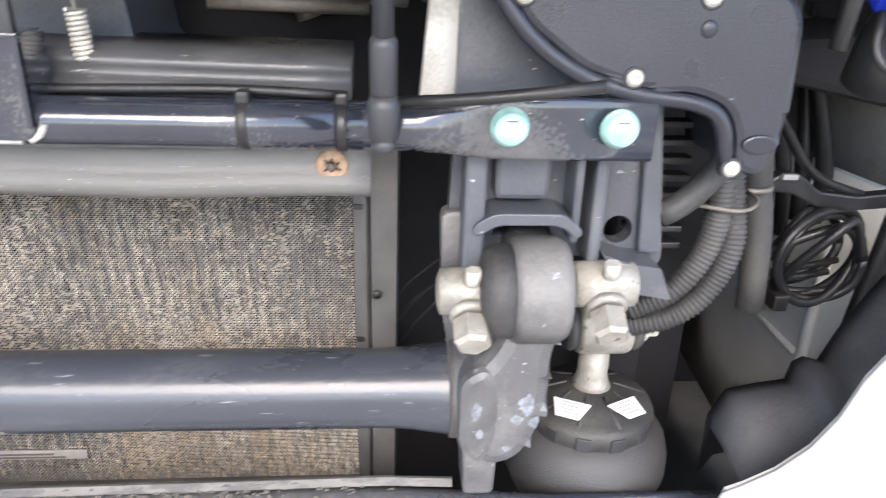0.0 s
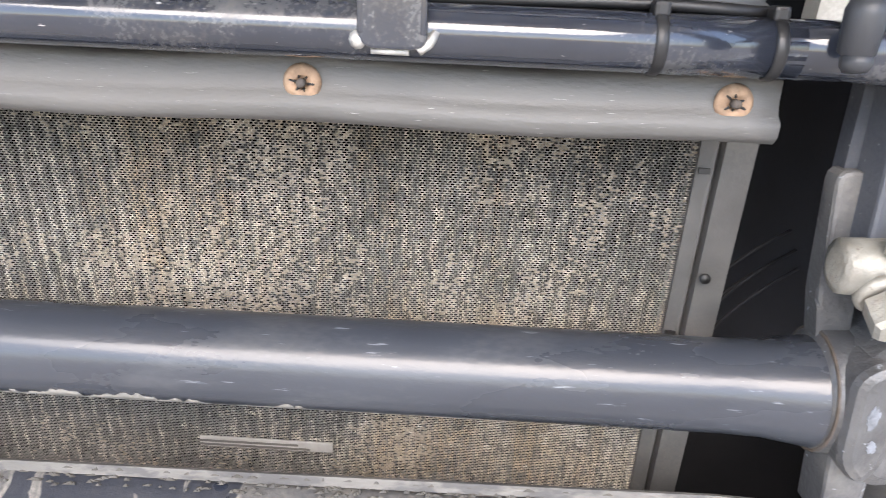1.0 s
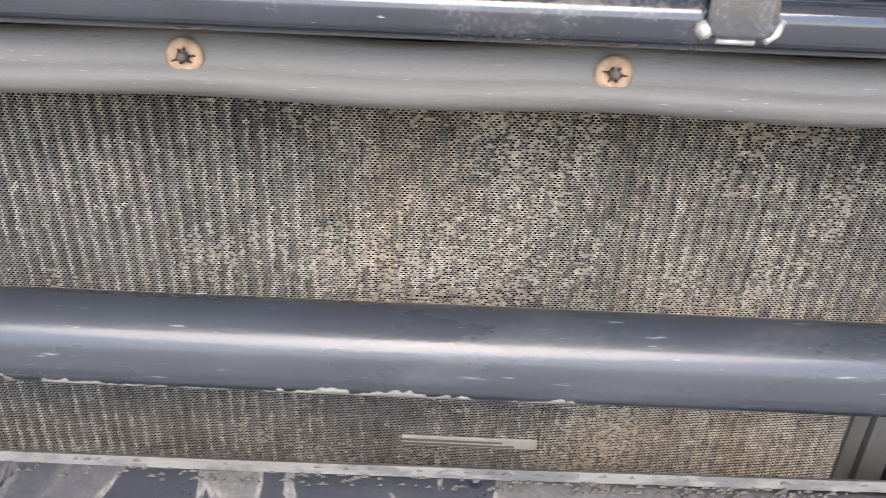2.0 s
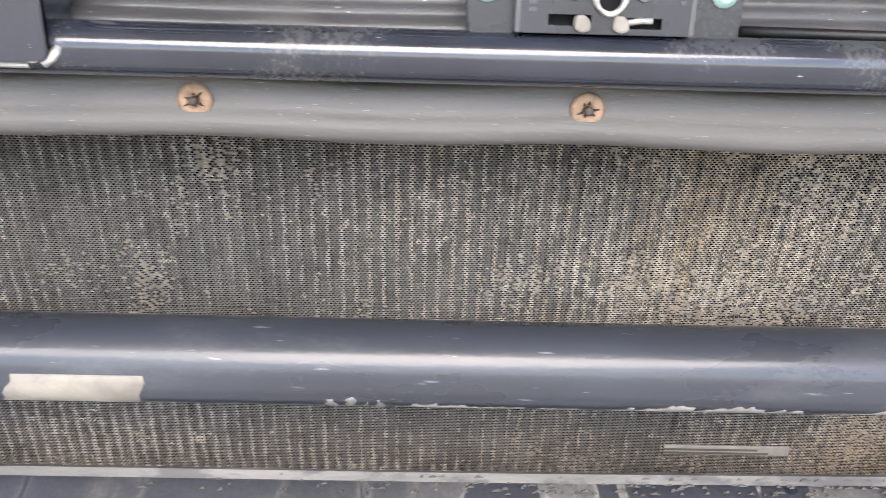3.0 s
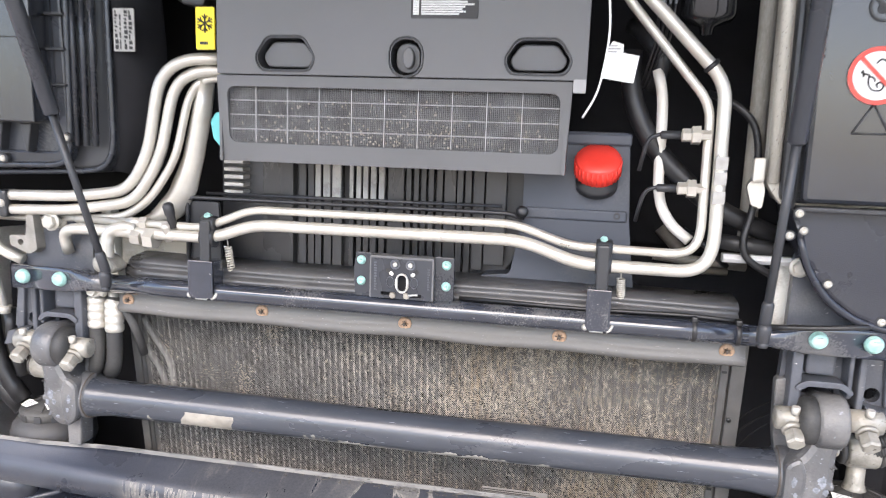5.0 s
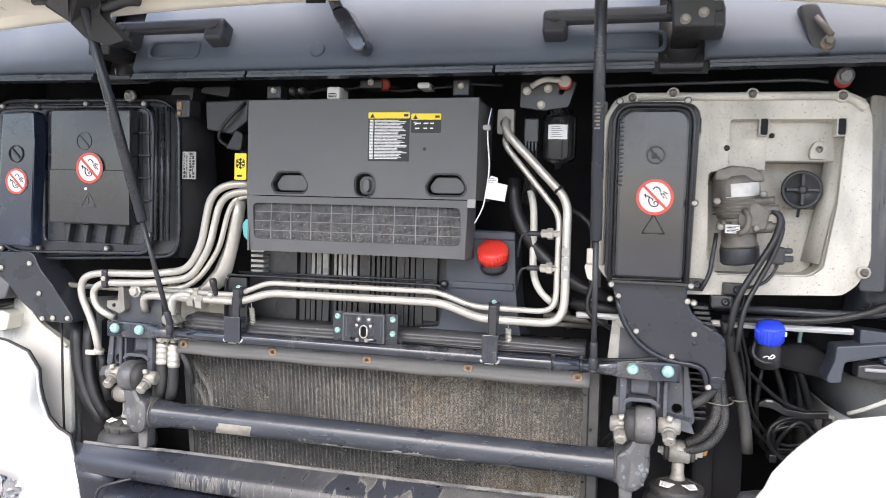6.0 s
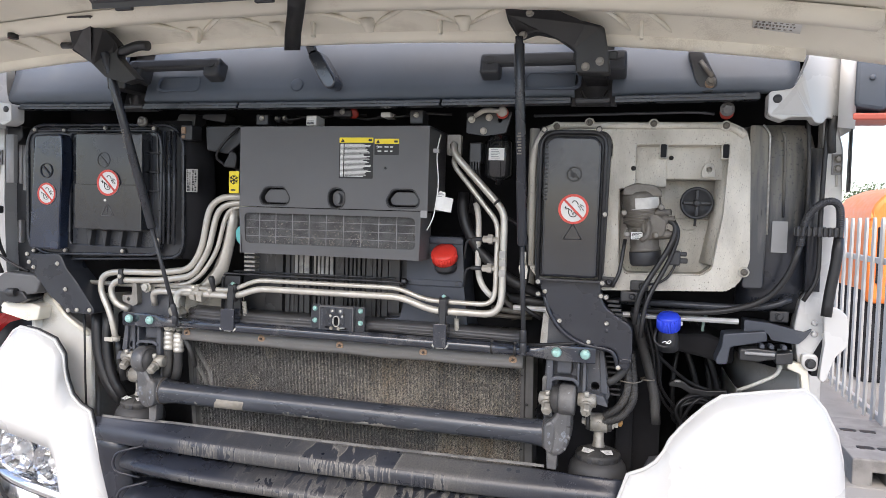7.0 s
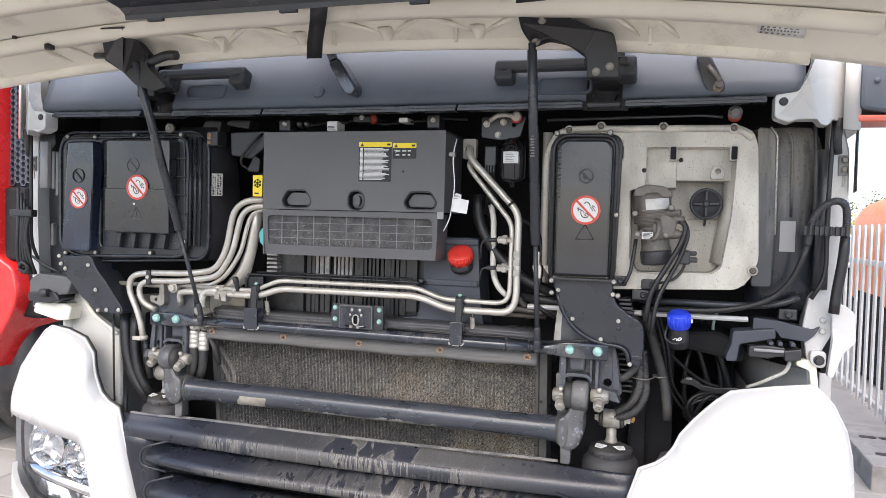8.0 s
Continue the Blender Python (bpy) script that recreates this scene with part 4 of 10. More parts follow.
MX, MZ = 0.0033, 0.00165
ncol, nrow = int((X1 - X0) / MX), int((Z1 - Z0) / MZ)
for r_ in range(nrow):
    zz, sag, ph = Z0 + MZ * (r_ + 0.5), rnd.uniform(-0.0002, 0.0002), rnd.uniform(0, 6.3)
    k0 = len(verts)
    for c_ in range(2 * ncol + 1):
        up_ = 1 if (r_ + c_) % 2 else -1
        z = zz + sag * math.sin(c_ * 0.025 + ph) + 0.00008 * up_
        p, q = X0 + MX * c_ / 2, rad_y(zz) - 0.0003 * up_
        verts.extend(((p, q, z - 0.00027), (p, q - 0.0005, z), (p, q, z + 0.00027)))
    for c_ in range(2 * ncol):
        a = k0 + 3 * c_
        faces.extend(((a, a + 1, a + 4, a + 3), (a + 1, a + 2, a + 5, a + 4)))
    for c_ in range(ncol - 1):
        xx, wd = X0 + MX * (c_ + 0.5 + 0.5 * (r_ % 2)) + rnd.uniform(-0.00012, 0.00012), rnd.uniform(0.00036, 0.00052)
        wire((xx, rad_y(zz) + 0.0002, zz), (xx, rad_y(zz + MZ) + 0.0002, zz + MZ), Vector((wd, 0, 0)), Vector((0, 0.0004, 0)))
me = bpy.data.meshes.new("insect_screen")
me.from_pydata([tuple(Vector(v) - rad.location) for v in verts], [], faces)
me.materials.append(WIRE)
ob = new("insect_screen", me)
ob.parent = rad
tagged(ob, "fine woven wire screen clogged with dust", kind="stuff")
# meshes stopped up with caked dust, in clusters
verts, faces = [], []
rnd = random.Random(12)
for r_ in range(nrow - 1):
    zz = Z0 + MZ * (r_ + 1)
    for c_ in range(ncol):
        xx = X0 + MX * (c_ + 0.5 * (r_ % 2))
        q = noise.noise(Vector((xx * 9, 3.1, zz * 11))) + 0.7 * noise.noise(Vector((xx * 38, 8.2, zz * 24))) + 0.35 * noise.noise(Vector((xx * 150, 1.7, zz * 30)))
        q += 0.30 * min(1, max(-1, (xx + 0.05) / 0.3)) + 0.9 * (zz - 1.08) - (0.5 if xx > 0.41 else 0)
        if rnd.random() > min(0.34, 0.55 * (q - 0.12)):
            continue
        k, y = len(verts), rad_y(zz)
        hw, hh = MX * rnd.uniform(0.3, 0.62), MZ * rnd.uniform(0.35, 0.8)
        verts.extend(((xx - hw, y, zz - hh * 0.7), (xx + hw * 0.8, y, zz - hh), (xx + hw, y, zz + hh * 0.6), (xx - hw * 0.7, y, zz + hh), (xx + rnd.uniform(-0.0006, 0.0006), y - rnd.uniform(0.0006, 0.0013), zz)))
        faces.extend(((k, k + 1, k + 4), (k + 1, k + 2, k + 4), (k + 2, k + 3, k + 4), (k + 3, k, k + 4)))
me = bpy.data.meshes.new("caked_dust")
me.from_pydata([tuple(Vector(v) - rad.location) for v in verts], [], faces)
me.materials.append(CRUMB)
ob = new("caked_dust", me)
ob.parent = rad
tagged(ob, "beige dust caked in the screen", kind="stuff")
for xs_ in ((0.459, 0.4662, 0.4685, 0.4715, 0.4725, 0.4915, 0.494), (-0.4785, -0.4800, -0.4810, -0.4825, -0.4835, -0.4955, -0.497)):
    bm = B()
    deep = (-0.004, -0.0075, -0.0075, -0.002, -0.0095, -0.0105, 0.03)
    sheet(bm, [[(x, rad_y(z) + d, z) for x, d in zip(xs_, deep)] for z in (Z0 - 0.01, 1.0, 1.1, Z1 + 0.01)], 0.02)
    for f in bm.faces:
        f.smooth = False
    part("side_frame", bm, RAD, rad, "dusty steel side frame")
for z in (1.150, 1.030, 0.955):
    bm = B()
    box(bm, (0.4595, rad_y(z) - 0.0085, z - 0.0018), (0.4665, rad_y(z) - 0.006, z + 0.0018))
    part("notch", bm, INK, rad)
bm = B()
lathe(bm, [(0.0035, 0), (0.0035, 0.002), (0, 0.0021)], (0.4765, rad_y(1.0765) - 0.0125, 1.0765))
part("hole", bm, INK, rad)
bm = B()
box(bm, (X0, rad_y(Z0) - 0.008, Z0 - 0.02), (X1, rad_y(Z0) + 0.03, Z0 + 0.004), 0.003)
part("lower_frame", bm, RAD, rad)
bm = B()
yk = rad_y(0.908) - 0.003
box(bm, (0.113, yk, 0.899), (0.220, yk + 0.002, 0.908), 0.0008)
st = part("sticker", bm, SILVER, rad, "faded dusty data sticker")
part("print", bars(0.112, 0.216, 0.8995, 0.9060, 2, yk, 0.5, 3), RAD, st)
# two shallow bent pipes pressed into the screen at its end
for k, (pts) in enumerate((((-0.478, 1.150), (-0.464, 1.122), (-0.446, 1.092), (-0.434, 1.070), (-0.434, 1.02)), ((-0.479, 1.100), (-0.470, 1.080), (-0.455, 1.058), (-0.449, 1.02)))):
    bm = B()
    tube(bm, [(x, rad_y(z) + 0.0045, z) for x, z in pts], 0.0055, 8, 0.03)
    part("pressed_pipe", bm, CHIP, rad, "dusty pipe behind the screen")

rail = thing("radiator_rail", (0, 0, 1.19), "dusty grey rubber-edged rail along the radiator's top", "rail")
bm = B()


def rail_wave(v):
    k = math.cos(v.x / 0.225 * 2 * math.pi)
    return Vector((v.x, v.y, v.z + (0.0022 * k if v.z > 1.2 else 0.0012 * k)))


extrude_x(bm, [(0.006, 1.178), (-0.003, 1.179), (-0.0075, 1.183), (-0.0085, 1.190), (-0.0035, 1.194), (-0.0015, 1.200), (-0.002, 1.210), (0.002, 1.2145), (0.02, 1.2145), (0.02, 1.178)], -0.468, 0.474, n=60, bend=rail_wave)
for f in bm.faces:
    f.smooth = True
part("strip", bm, RAIL, rail)
for i in range(5):
    x = (i - 2) * 0.225 - (0.002 if i == 0 else 0)
    zc = 1.2005
    bm = B()
    lathe(bm, [(0.0098, 0), (0.0102, 0.0012), (0.0085, 0.0028), (0.004, 0.0034), (0.0035, 0.002), (0, 0.002)], (x, -0.002, zc), seg=22)
    clip = part("clip_washer", bm, RUST, rail, "rusty star-lock washer")
    bm = B()
    for a in range(6):
        an = radians(60 * a + 37 * i + 9 * math.sin(3.1 * a + i))
        c, s_ = math.cos(an), math.sin(an)
        far_ = 0.0054 + 0.0014 * math.sin(2.3 * a + 1.7 * i)
        tube(bm, [(x + c * 0.0030, -0.0054, zc + s_ * 0.0030), (x + c * far_, -0.0050, zc + s_ * far_)], [0.0009, 0.0005], 5)
    part("slit", bm, INK, clip)
    bm = B()
    lathe(bm, [(0.0024, 0), (0.0024, 0.006), (0.0015, 0.0068), (0, 0.007)], (x, -0.003, zc))
    part("stud", bm, BROWN, clip)

# ---- bent air guide sheet behind the tube ----
bm = B()
extrude_x(bm, [(0.0, 1.236), (-0.004, 1.244), (0.002, 1.250), (0.010, 1.2525), (0.004, 1.257), (0.006, 1.262), (0.014, 1.266), (0.06, 1.270), (0.06, 1.262), (0.02, 1.236)], -0.455, 0.462, n=30,
          bend=lambda v: Vector((v.x, v.y, v.z + 0.002 * math.sin(v.x * 9) - 0.006 * max(0, abs(v.x - 0.4) < 0.09) * 0)))
for f in bm.faces:
    f.smooth = True
solid("air_guide_sheet", bm, GUIDE, "dark grey pressed sheet above the cross tube, wet dust on it", "sheet")

# ---- cross tube with flattened bolted ends ----
tubeth = thing("cross_tube", (0, -0.02, 1.215), "dark blue steel cross tube with flattened ends", "cross tube")
bm = B()
tube(bm, [(-0.47, -0.018, 1.229), (0.47, -0.018, 1.229)], 0.0145, 20, step=0.1)
part("tube", bm, FRAME, tubeth)
for s in (-1, 1):
    bm = B()
    rows = []
    for x, h, d in ((0.455, 0.0145, 0.0145), (0.50, 0.0145, 0.0145), (0.525, 0.016, 0.011), (0.54, 0.0185, 0.006), (0.56, 0.0195, 0.005), (0.645, 0.0195, 0.005)):
        ring = []
        for j in range(16):
            a = 2 * math.pi * j / 16
            ca, sa = math.cos(a), math.sin(a)
            e = 1.0 if d > 0.012 else 0.45
            ring.append((s * x, -0.018 + d * math.copysign(abs(ca) ** e, ca), 1.229 + h * math.copysign(abs(sa) ** e, sa)))
        rows.append(ring)
    vs = [[bm.verts.new(p) for p in r] for r in rows]
    for a, b in zip(vs, vs[1:]):
        for j in range(16):
            f = bm.faces.new((a[j], a[(j + 1) % 16], b[(j + 1) % 16], b[j]))
            f.smooth = True
    bm.faces.new(vs[0])
    bm.faces.new(vs[-1])
    bmesh.ops.recalc_face_normals(bm, faces=bm.faces[:])
    end = part("flat_end", bm, FRAME, tubeth)
    for xb in (0.556, 0.622):
        bm = B()
        lathe(bm, [(0.0118, 0), (0.0118, 0.003), (0.0104, 0.0042), (0.0100, 0.007), (0.0091, 0.0085), (0, 0.009)], (s * xb, -0.023, 1.231), seg=24)
        bolt = part("bolt", bm, TEAL, end, "teal coated flange bolt")
        bm = B()
        box(bm, (s * xb - 0.0035, -0.0326, 1.2355), (s * xb + 0.0035, -0.0312, 1.2363))
        part("mark", bm, PUMPMET, bolt)
for x in (0.402, 0.458):
    bm = B()
    lathe(bm, [(0.0148, -0.003), (0.0155, -0.002), (0.0155, 0.002), (0.0148, 0.003)], (x, -0.018, 1.229), (1, 0, 0), 20)
    box(bm, (x - 0.004, -0.026, 1.241), (x + 0.004, -0.014, 1.249), 0.002)
    part("cable_tie", bm, RUBBER, tubeth, "black cable tie")
bm = B()
tube(bm, [(0.08, -0.006, 1.246), (0.25, -0.008, 1.2445), (0.40, -0.01, 1.2475), (0.46, -0.012, 1.245)], 0.0032, 7, 0.03)
part("cable", bm, RUBBER, tubeth, "thin black cable lying along the tube")
bm = B()
tube(bm, [(0.485, -0.03, 1.245), (0.54, -0.05, 1.252), (0.60, -0.062, 1.262)], 0.0036, 8, 0.04)
part("release_cable", bm, RUBBER, tubeth, "black cable")


def pipe_bracket(x, h):
    b = thing("pipe_bracket", (x, -0.03, 1.222), "dark grey steel bracket welded on the cross tube, clamping two pipes", "bracket", "pipe brackets")
    bm = B()
    plate(bm, soft([(x - h, 1.226), (x - h, 1.279), (x + h, 1.278), (x + h, 1.224), (x + h - 0.005, 1.2215), (x - h + 0.005, 1.2215)], 0.004), -0.037, -0.033, w=0.0015)
    part("face", bm, FRAME, b)
    bm = B()
    box(bm, (x - h, -0.0372, 1.228), (x - h + 0.0035, -0.004, 1.277), 0.001)
    part("cheek", bm, FRAME, b)
    bm = B()
    box(bm, (x + h - 0.0035, -0.0372, 1.228), (x + h, -0.004, 1.277), 0.001)
    part("cheek", bm, FRAME, b)
    bm = B()
    box(bm, (x - h, -0.0374, 1.2755), (x + h, -0.008, 1.279), 0.001)
    part("top_fold", bm, FRAME, b)
    bm = B()
    lathe(bm, [(0.0005, 0), (0.0042, 0.0012), (0.0046, 0.003), (0.002, 0.0055), (0, 0.006)], (x - h + 0.001, -0.0315, 1.2255), (-0.5, -1, -0.2), 9)
    tube(bm, [(x + h - 0.004, -0.0335, 1.221), (x + h + 0.001, -0.033, 1.2245), (x + h + 0.004, -0.031, 1.230)], 0.0024, 7)
    tube(bm, [(x - 0.010, -0.0325, 1.2205), (x + 0.008, -0.0325, 1.2203)], 0.0018, 7)
    part("weld", bm, WORN, b, "weld bead")
    bm = B()
    for zc, r in ((1.312, 0.0115), (1.333, 0.0075)):
        lathe(bm, [(r, -0.011), (r + 0.004, -0.0105), (r + 0.004, 0.0105), (r, 0.011)], (x + 0.003, -0.012, zc), (1, 0, 0), 16)
    box(bm, (x - 0.006, -0.028, 1.275), (x + 0.011, -0.020, 1.338), 0.003)
    cl = part("pipe_clamp", bm, BLACK, b, "black plastic pipe clamp")
    bm = B()
    hexhead(bm, (x + 0.002, -0.012, 1.340), 0.0055, 0.008, (0, -0.6, 0.8))
    part("bolt", bm, TEAL, cl)


pipe_bracket(-0.308, 0.020)
pipe_bracket(0.275, 0.0165)

# ---- flap latch ----
latch = thing("flap_latch", (0, -0.02, 1.243), "black pressed steel flap latch with key-shaped slot", "latch")
bm = B()
slit = [(0.001 + 0.0060 * math.cos(a), 1.2665 + (0.0060 if math.sin(a) > 0 else -0.0060) + 0.0056 * math.sin(a)) for a in [2 * math.pi * (i + 0.5) / 18 for i in range(18)]]
plate(bm, soft([(-0.046, 1.243), (-0.046, 1.304), (0.046, 1.304), (0.046, 1.243)], 0.003), -0.030, -0.0265,
      [slit, [(-0.030, 1.2475), (-0.030, 1.2525), (-0.008, 1.2525), (-0.008, 1.2475)], [(0.007, 1.2465), (0.007, 1.2515), (0.029, 1.2515), (0.029, 1.2465)]], w=0.001)
part("plate", bm, SATIN, latch)
for lo, hi in (((-0.046, -0.0305, 1.3005), (0.046, -0.010, 1.3045)), ((-0.0475, -0.0305, 1.243), (-0.0445, -0.012, 1.303)), ((0.0435, -0.0305, 1.243), (0.0465, -0.012, 1.303))):
    bm = B()
    box(bm, lo, hi, 0.0012)
    part("flange", bm, GREYPL, latch)
bm = B()
plate(bm, circle(0.001, 1.2665, 0.0125, 28, 0.83, 1.17), -0.0338, -0.0295, [slit], w=0.0016)
part("slot_collar", bm, WORN, latch, "worn bright collar round the slot")
for x in (-0.0165, 0.0185):
    bm = B()
    plate(bm, circle(x, 1.2675, 0.0072, 20, 0.8, 1.15), -0.0316, -0.0295, [circle(x, 1.2675, 0.0058, 20, 0.8, 1.15)], w=0.0008)
    part("embossing", bm, SHELL, latch, "rubbed raised rim")
# board added in near-black for the darkness inside the slots
bm = B()
box(bm, (-0.042, -0.022, 1.245), (0.042, -0.012, 1.300))
part("back_plate", bm, DARK, latch)
for x in (-0.0095, 0.0130):
    bm = B()
    lathe(bm, [(0.0074, 0), (0.0074, 0.0012), (0.0064, 0.0018), (0.0056, 0.0012), (0.0045, 0.0008)], (x, -0.030, 1.2930), seg=24)
    ri = part("rivet", bm, SHELL, latch, "dished rivet seat")
    bm = B()
    lathe(bm, [(0.0034, 0), (0.0034, 0.0036), (0.0024, 0.0044), (0, 0.0044)], (x, -0.030, 1.2930), seg=18)
    part("rivet_head", bm, WORN, ri, "bright rivet head")
for x, a in ((-0.0170, 40), (0.0190, -40)):
    bm = B()
    m_ = Matrix.Translation((x, 0, 1.2815)) @ Matrix.Rotation(radians(a), 4, "Y")
    plate(bm, rrect(-0.0068, 0.0068, -0.0032, 0.0032, 0.003), -0.0306, -0.028, m=m_)
    sl = part("slot", bm, INK, latch)
    bm = B()
    plate(bm, rrect(-0.0066, 0.0005, -0.0028, 0.0028, 0.0026) if a < 0 else rrect(-0.0005, 0.0066, -0.0028, 0.0028, 0.0026), -0.0322, -0.029, w=0.0008, m=m_)
    part("pawl_tip", bm, WORN, sl, "bright pawl tip")
for x in (-0.0125, 0.0075):
    bm = B()
    plate(bm, soft([(x - 0.0045, 1.2455), (x - 0.004, 1.2525), (x + 0.001, 1.2530), (x + 0.0042, 1.2495), (x + 0.0045, 1.2450), (x, 1.2435)], 0.002), -0.0335, -0.027, w=0.0015)
    part("catch", bm, PRIMER, latch, "pale worn catch end")
bm = B()
tube(bm, [(0.0085, -0.031, 1.249), (0.018, -0.0305, 1.2505), (0.024, -0.030, 1.2505)], 0.0017, 6)
part("catch_wire", bm, WORN, latch)
for s in (-1, 1):
    bm = B()
    xa, xb = (-0.072, -0.044) if s < 0 else (0.044, 0.074)
    plate(bm, soft([(xa, 1.246), (xa - (0.0 if s > 0 else 0.002), 1.281), (xa + 0.002, 1.306), (xb, 1.306), (xb, 1.246)], 0.003), -0.0215, -0.017, w=0.001)
    box(bm, (xa, -0.0215, 1.2365), (xb, -0.010, 1.249), 0.002)
    lug = part("mounting_lug", bm, SATIN, latch)
    for zc in (1.295, 1.2645):
        bm = B()
        screw(bm, ((xa + xb) / 2 + s * 0.004, -0.0215, zc), 0.0053)
        part("screw", bm, TEAL, lug, "pale green screw")
part("stamping", bars(-0.0405, -0.0365, 1.253, 1.296, 11, -0.030, 0.6, 5), SHELL, latch, "stamped characters")
part("stamping", bars(0.0375, 0.0410, 1.258, 1.290, 9, -0.030, 0.6, 6), SHELL, latch, "stamped characters")


def spring(x0, z0, x1, z1, y, name="tension_spring"):
    bm = B()
    a, b = Vector((x0, y, z0)), Vector((x1, y, z1))
    n = 10
    d = (b - a).normalized()
    s_ = d.orthogonal().normalized()
    u = d.cross(s_)
    pts = []
    for i in range(n * 8 + 1):
        k = i / (n * 8)
        an = 2 * math.pi * i / 8
        pts.append(a.lerp(b, 0.22 + 0.78 * k) + (s_ * math.cos(an) + u * math.sin(an)) * 0.0052)
    tube(bm, pts, 0.0014, 5)
    tube(bm, [a + Vector((0, 0, 0.006)), a.lerp(b, 0.23)], 0.0011, 5)
    return solid(name, bm, ZINC, "small bright coil spring hooked behind the air guide", "spring", "flap springs")


spring(-0.288, 1.306, -0.281, 1.258, 0.01)
spring(0.304, 1.296, 0.306, 1.260, 0.01)


# ---- stabilizer bar and its levers ----
stab = thing("stabilizer_bar", (0, 0.0, 1.0), "thick dark grey painted stabilizer bar across the radiator, chipped below", "stabilizer bar")
bm = B()
xs = [-0.56, -0.545, -0.515, -0.49, -0.3, -0.1, 0.1, 0.3, 0.475, 0.50, 0.53, 0.55]
rs = [0.037, 0.0362, 0.0325, 0.0294, 0.029, 0.029, 0.029, 0.029, 0.029, 0.0300, 0.0345, 0.0370]
tube(bm, [(x, 0.012, 1.028) for x in xs], rs, 36)
part("tube", bm, BAR, stab)
bm = B()


def chip(xa, xb, a0, a1, seed, rag=0.004, point=0.12):
    """A ragged flake of bare primer on the bar's underside, narrower towards its top."""
    r = random.Random(seed)
    rows = []
    lean = r.uniform(-0.5, 0.5)
    for k in range(9):
        a = radians(a0 + (a1 - a0) * k / 8)
        w0, w1 = r.uniform(-rag, rag), r.uniform(-rag, rag)
        inset = point * (xb - xa) * (k / 8) ** 1.5
        sl = lean * (xb - xa) * 0.4 * k / 8
        lo, hi = xa + inset + w0 + sl, max(xa + inset + w0 + 0.0008, xb - inset + w1) + sl
        rows.append([(lo + (hi - lo) * j / 4, 0.012 - 0.0293 * math.cos(a), 1.028 + 0.0293 * math.sin(a)) for j in range(5)])
    return rows


sheet(bm, chip(-0.369, -0.281, -80, 4, 2, 0.0022, 0.03), 0.0004, (0, 1, 0.3))
part("bare_patch", bm, PRIMER, stab, "beige patch where the paint has flaked off")


def flaked(xa, xb, top, seed, step=0.0011):
    """A strip of bare primer along the bar's underside with a ragged upper edge."""
    r = random.Random(seed)
    rows, x, hold = [], xa, top
    while x <= xb:
        n_ = noise.noise(Vector((x * 55, seed, 0.3))) * 13 + noise.noise(Vector((x * 210, seed, 1.3))) * 9
        if r.random() < 0.06:
            hold = top + r.uniform(-20, 7)
        hold += (top - hold) * 0.12
        edge = min(1.0, (x - xa) / 0.012, (xb - x) / 0.012)
        a1 = -84 + max(2.0, (hold + n_ + 84) * max(0.05, edge))
        slant = 0.00004 * (a1 + 84)
        rows.append([(x + slant * k / 4, 0.012 - 0.0293 * math.cos(radians(-84 + (a1 + 84) * k / 4)), 1.028 + 0.0293 * math.sin(radians(-84 + (a1 + 84) * k / 4))) for k in range(5)])
        x += step
    return sheet(B(), rows, 0.0004, (0, 1, 0.3))


for k, (xa, xb, top) in enumerate(((-0.112, 0.02, -44), (0.024, 0.168, -38), (0.174, 0.232, -47), (0.29, 0.335, -52))):
    part("bare_strip", flaked(xa, xb, top, 20 + k), CHIP, stab, "ragged strip of bare primer")
for i, (xa, w) in enumerate(((-0.156, .009), (-0.143, .010), (-0.131, .006), (-0.122, .007), (-0.42, 0.010))):
    bm = B()
    sheet(bm, chip(xa, xa + w, -80, -30 + 7 * math.sin(i * 2.1), 10 + i, 0.0018, 0.35), 0.0004, (0, 1, 0.3))
    part("bare_chip", bm, CHIP, stab, "small flaked chip")


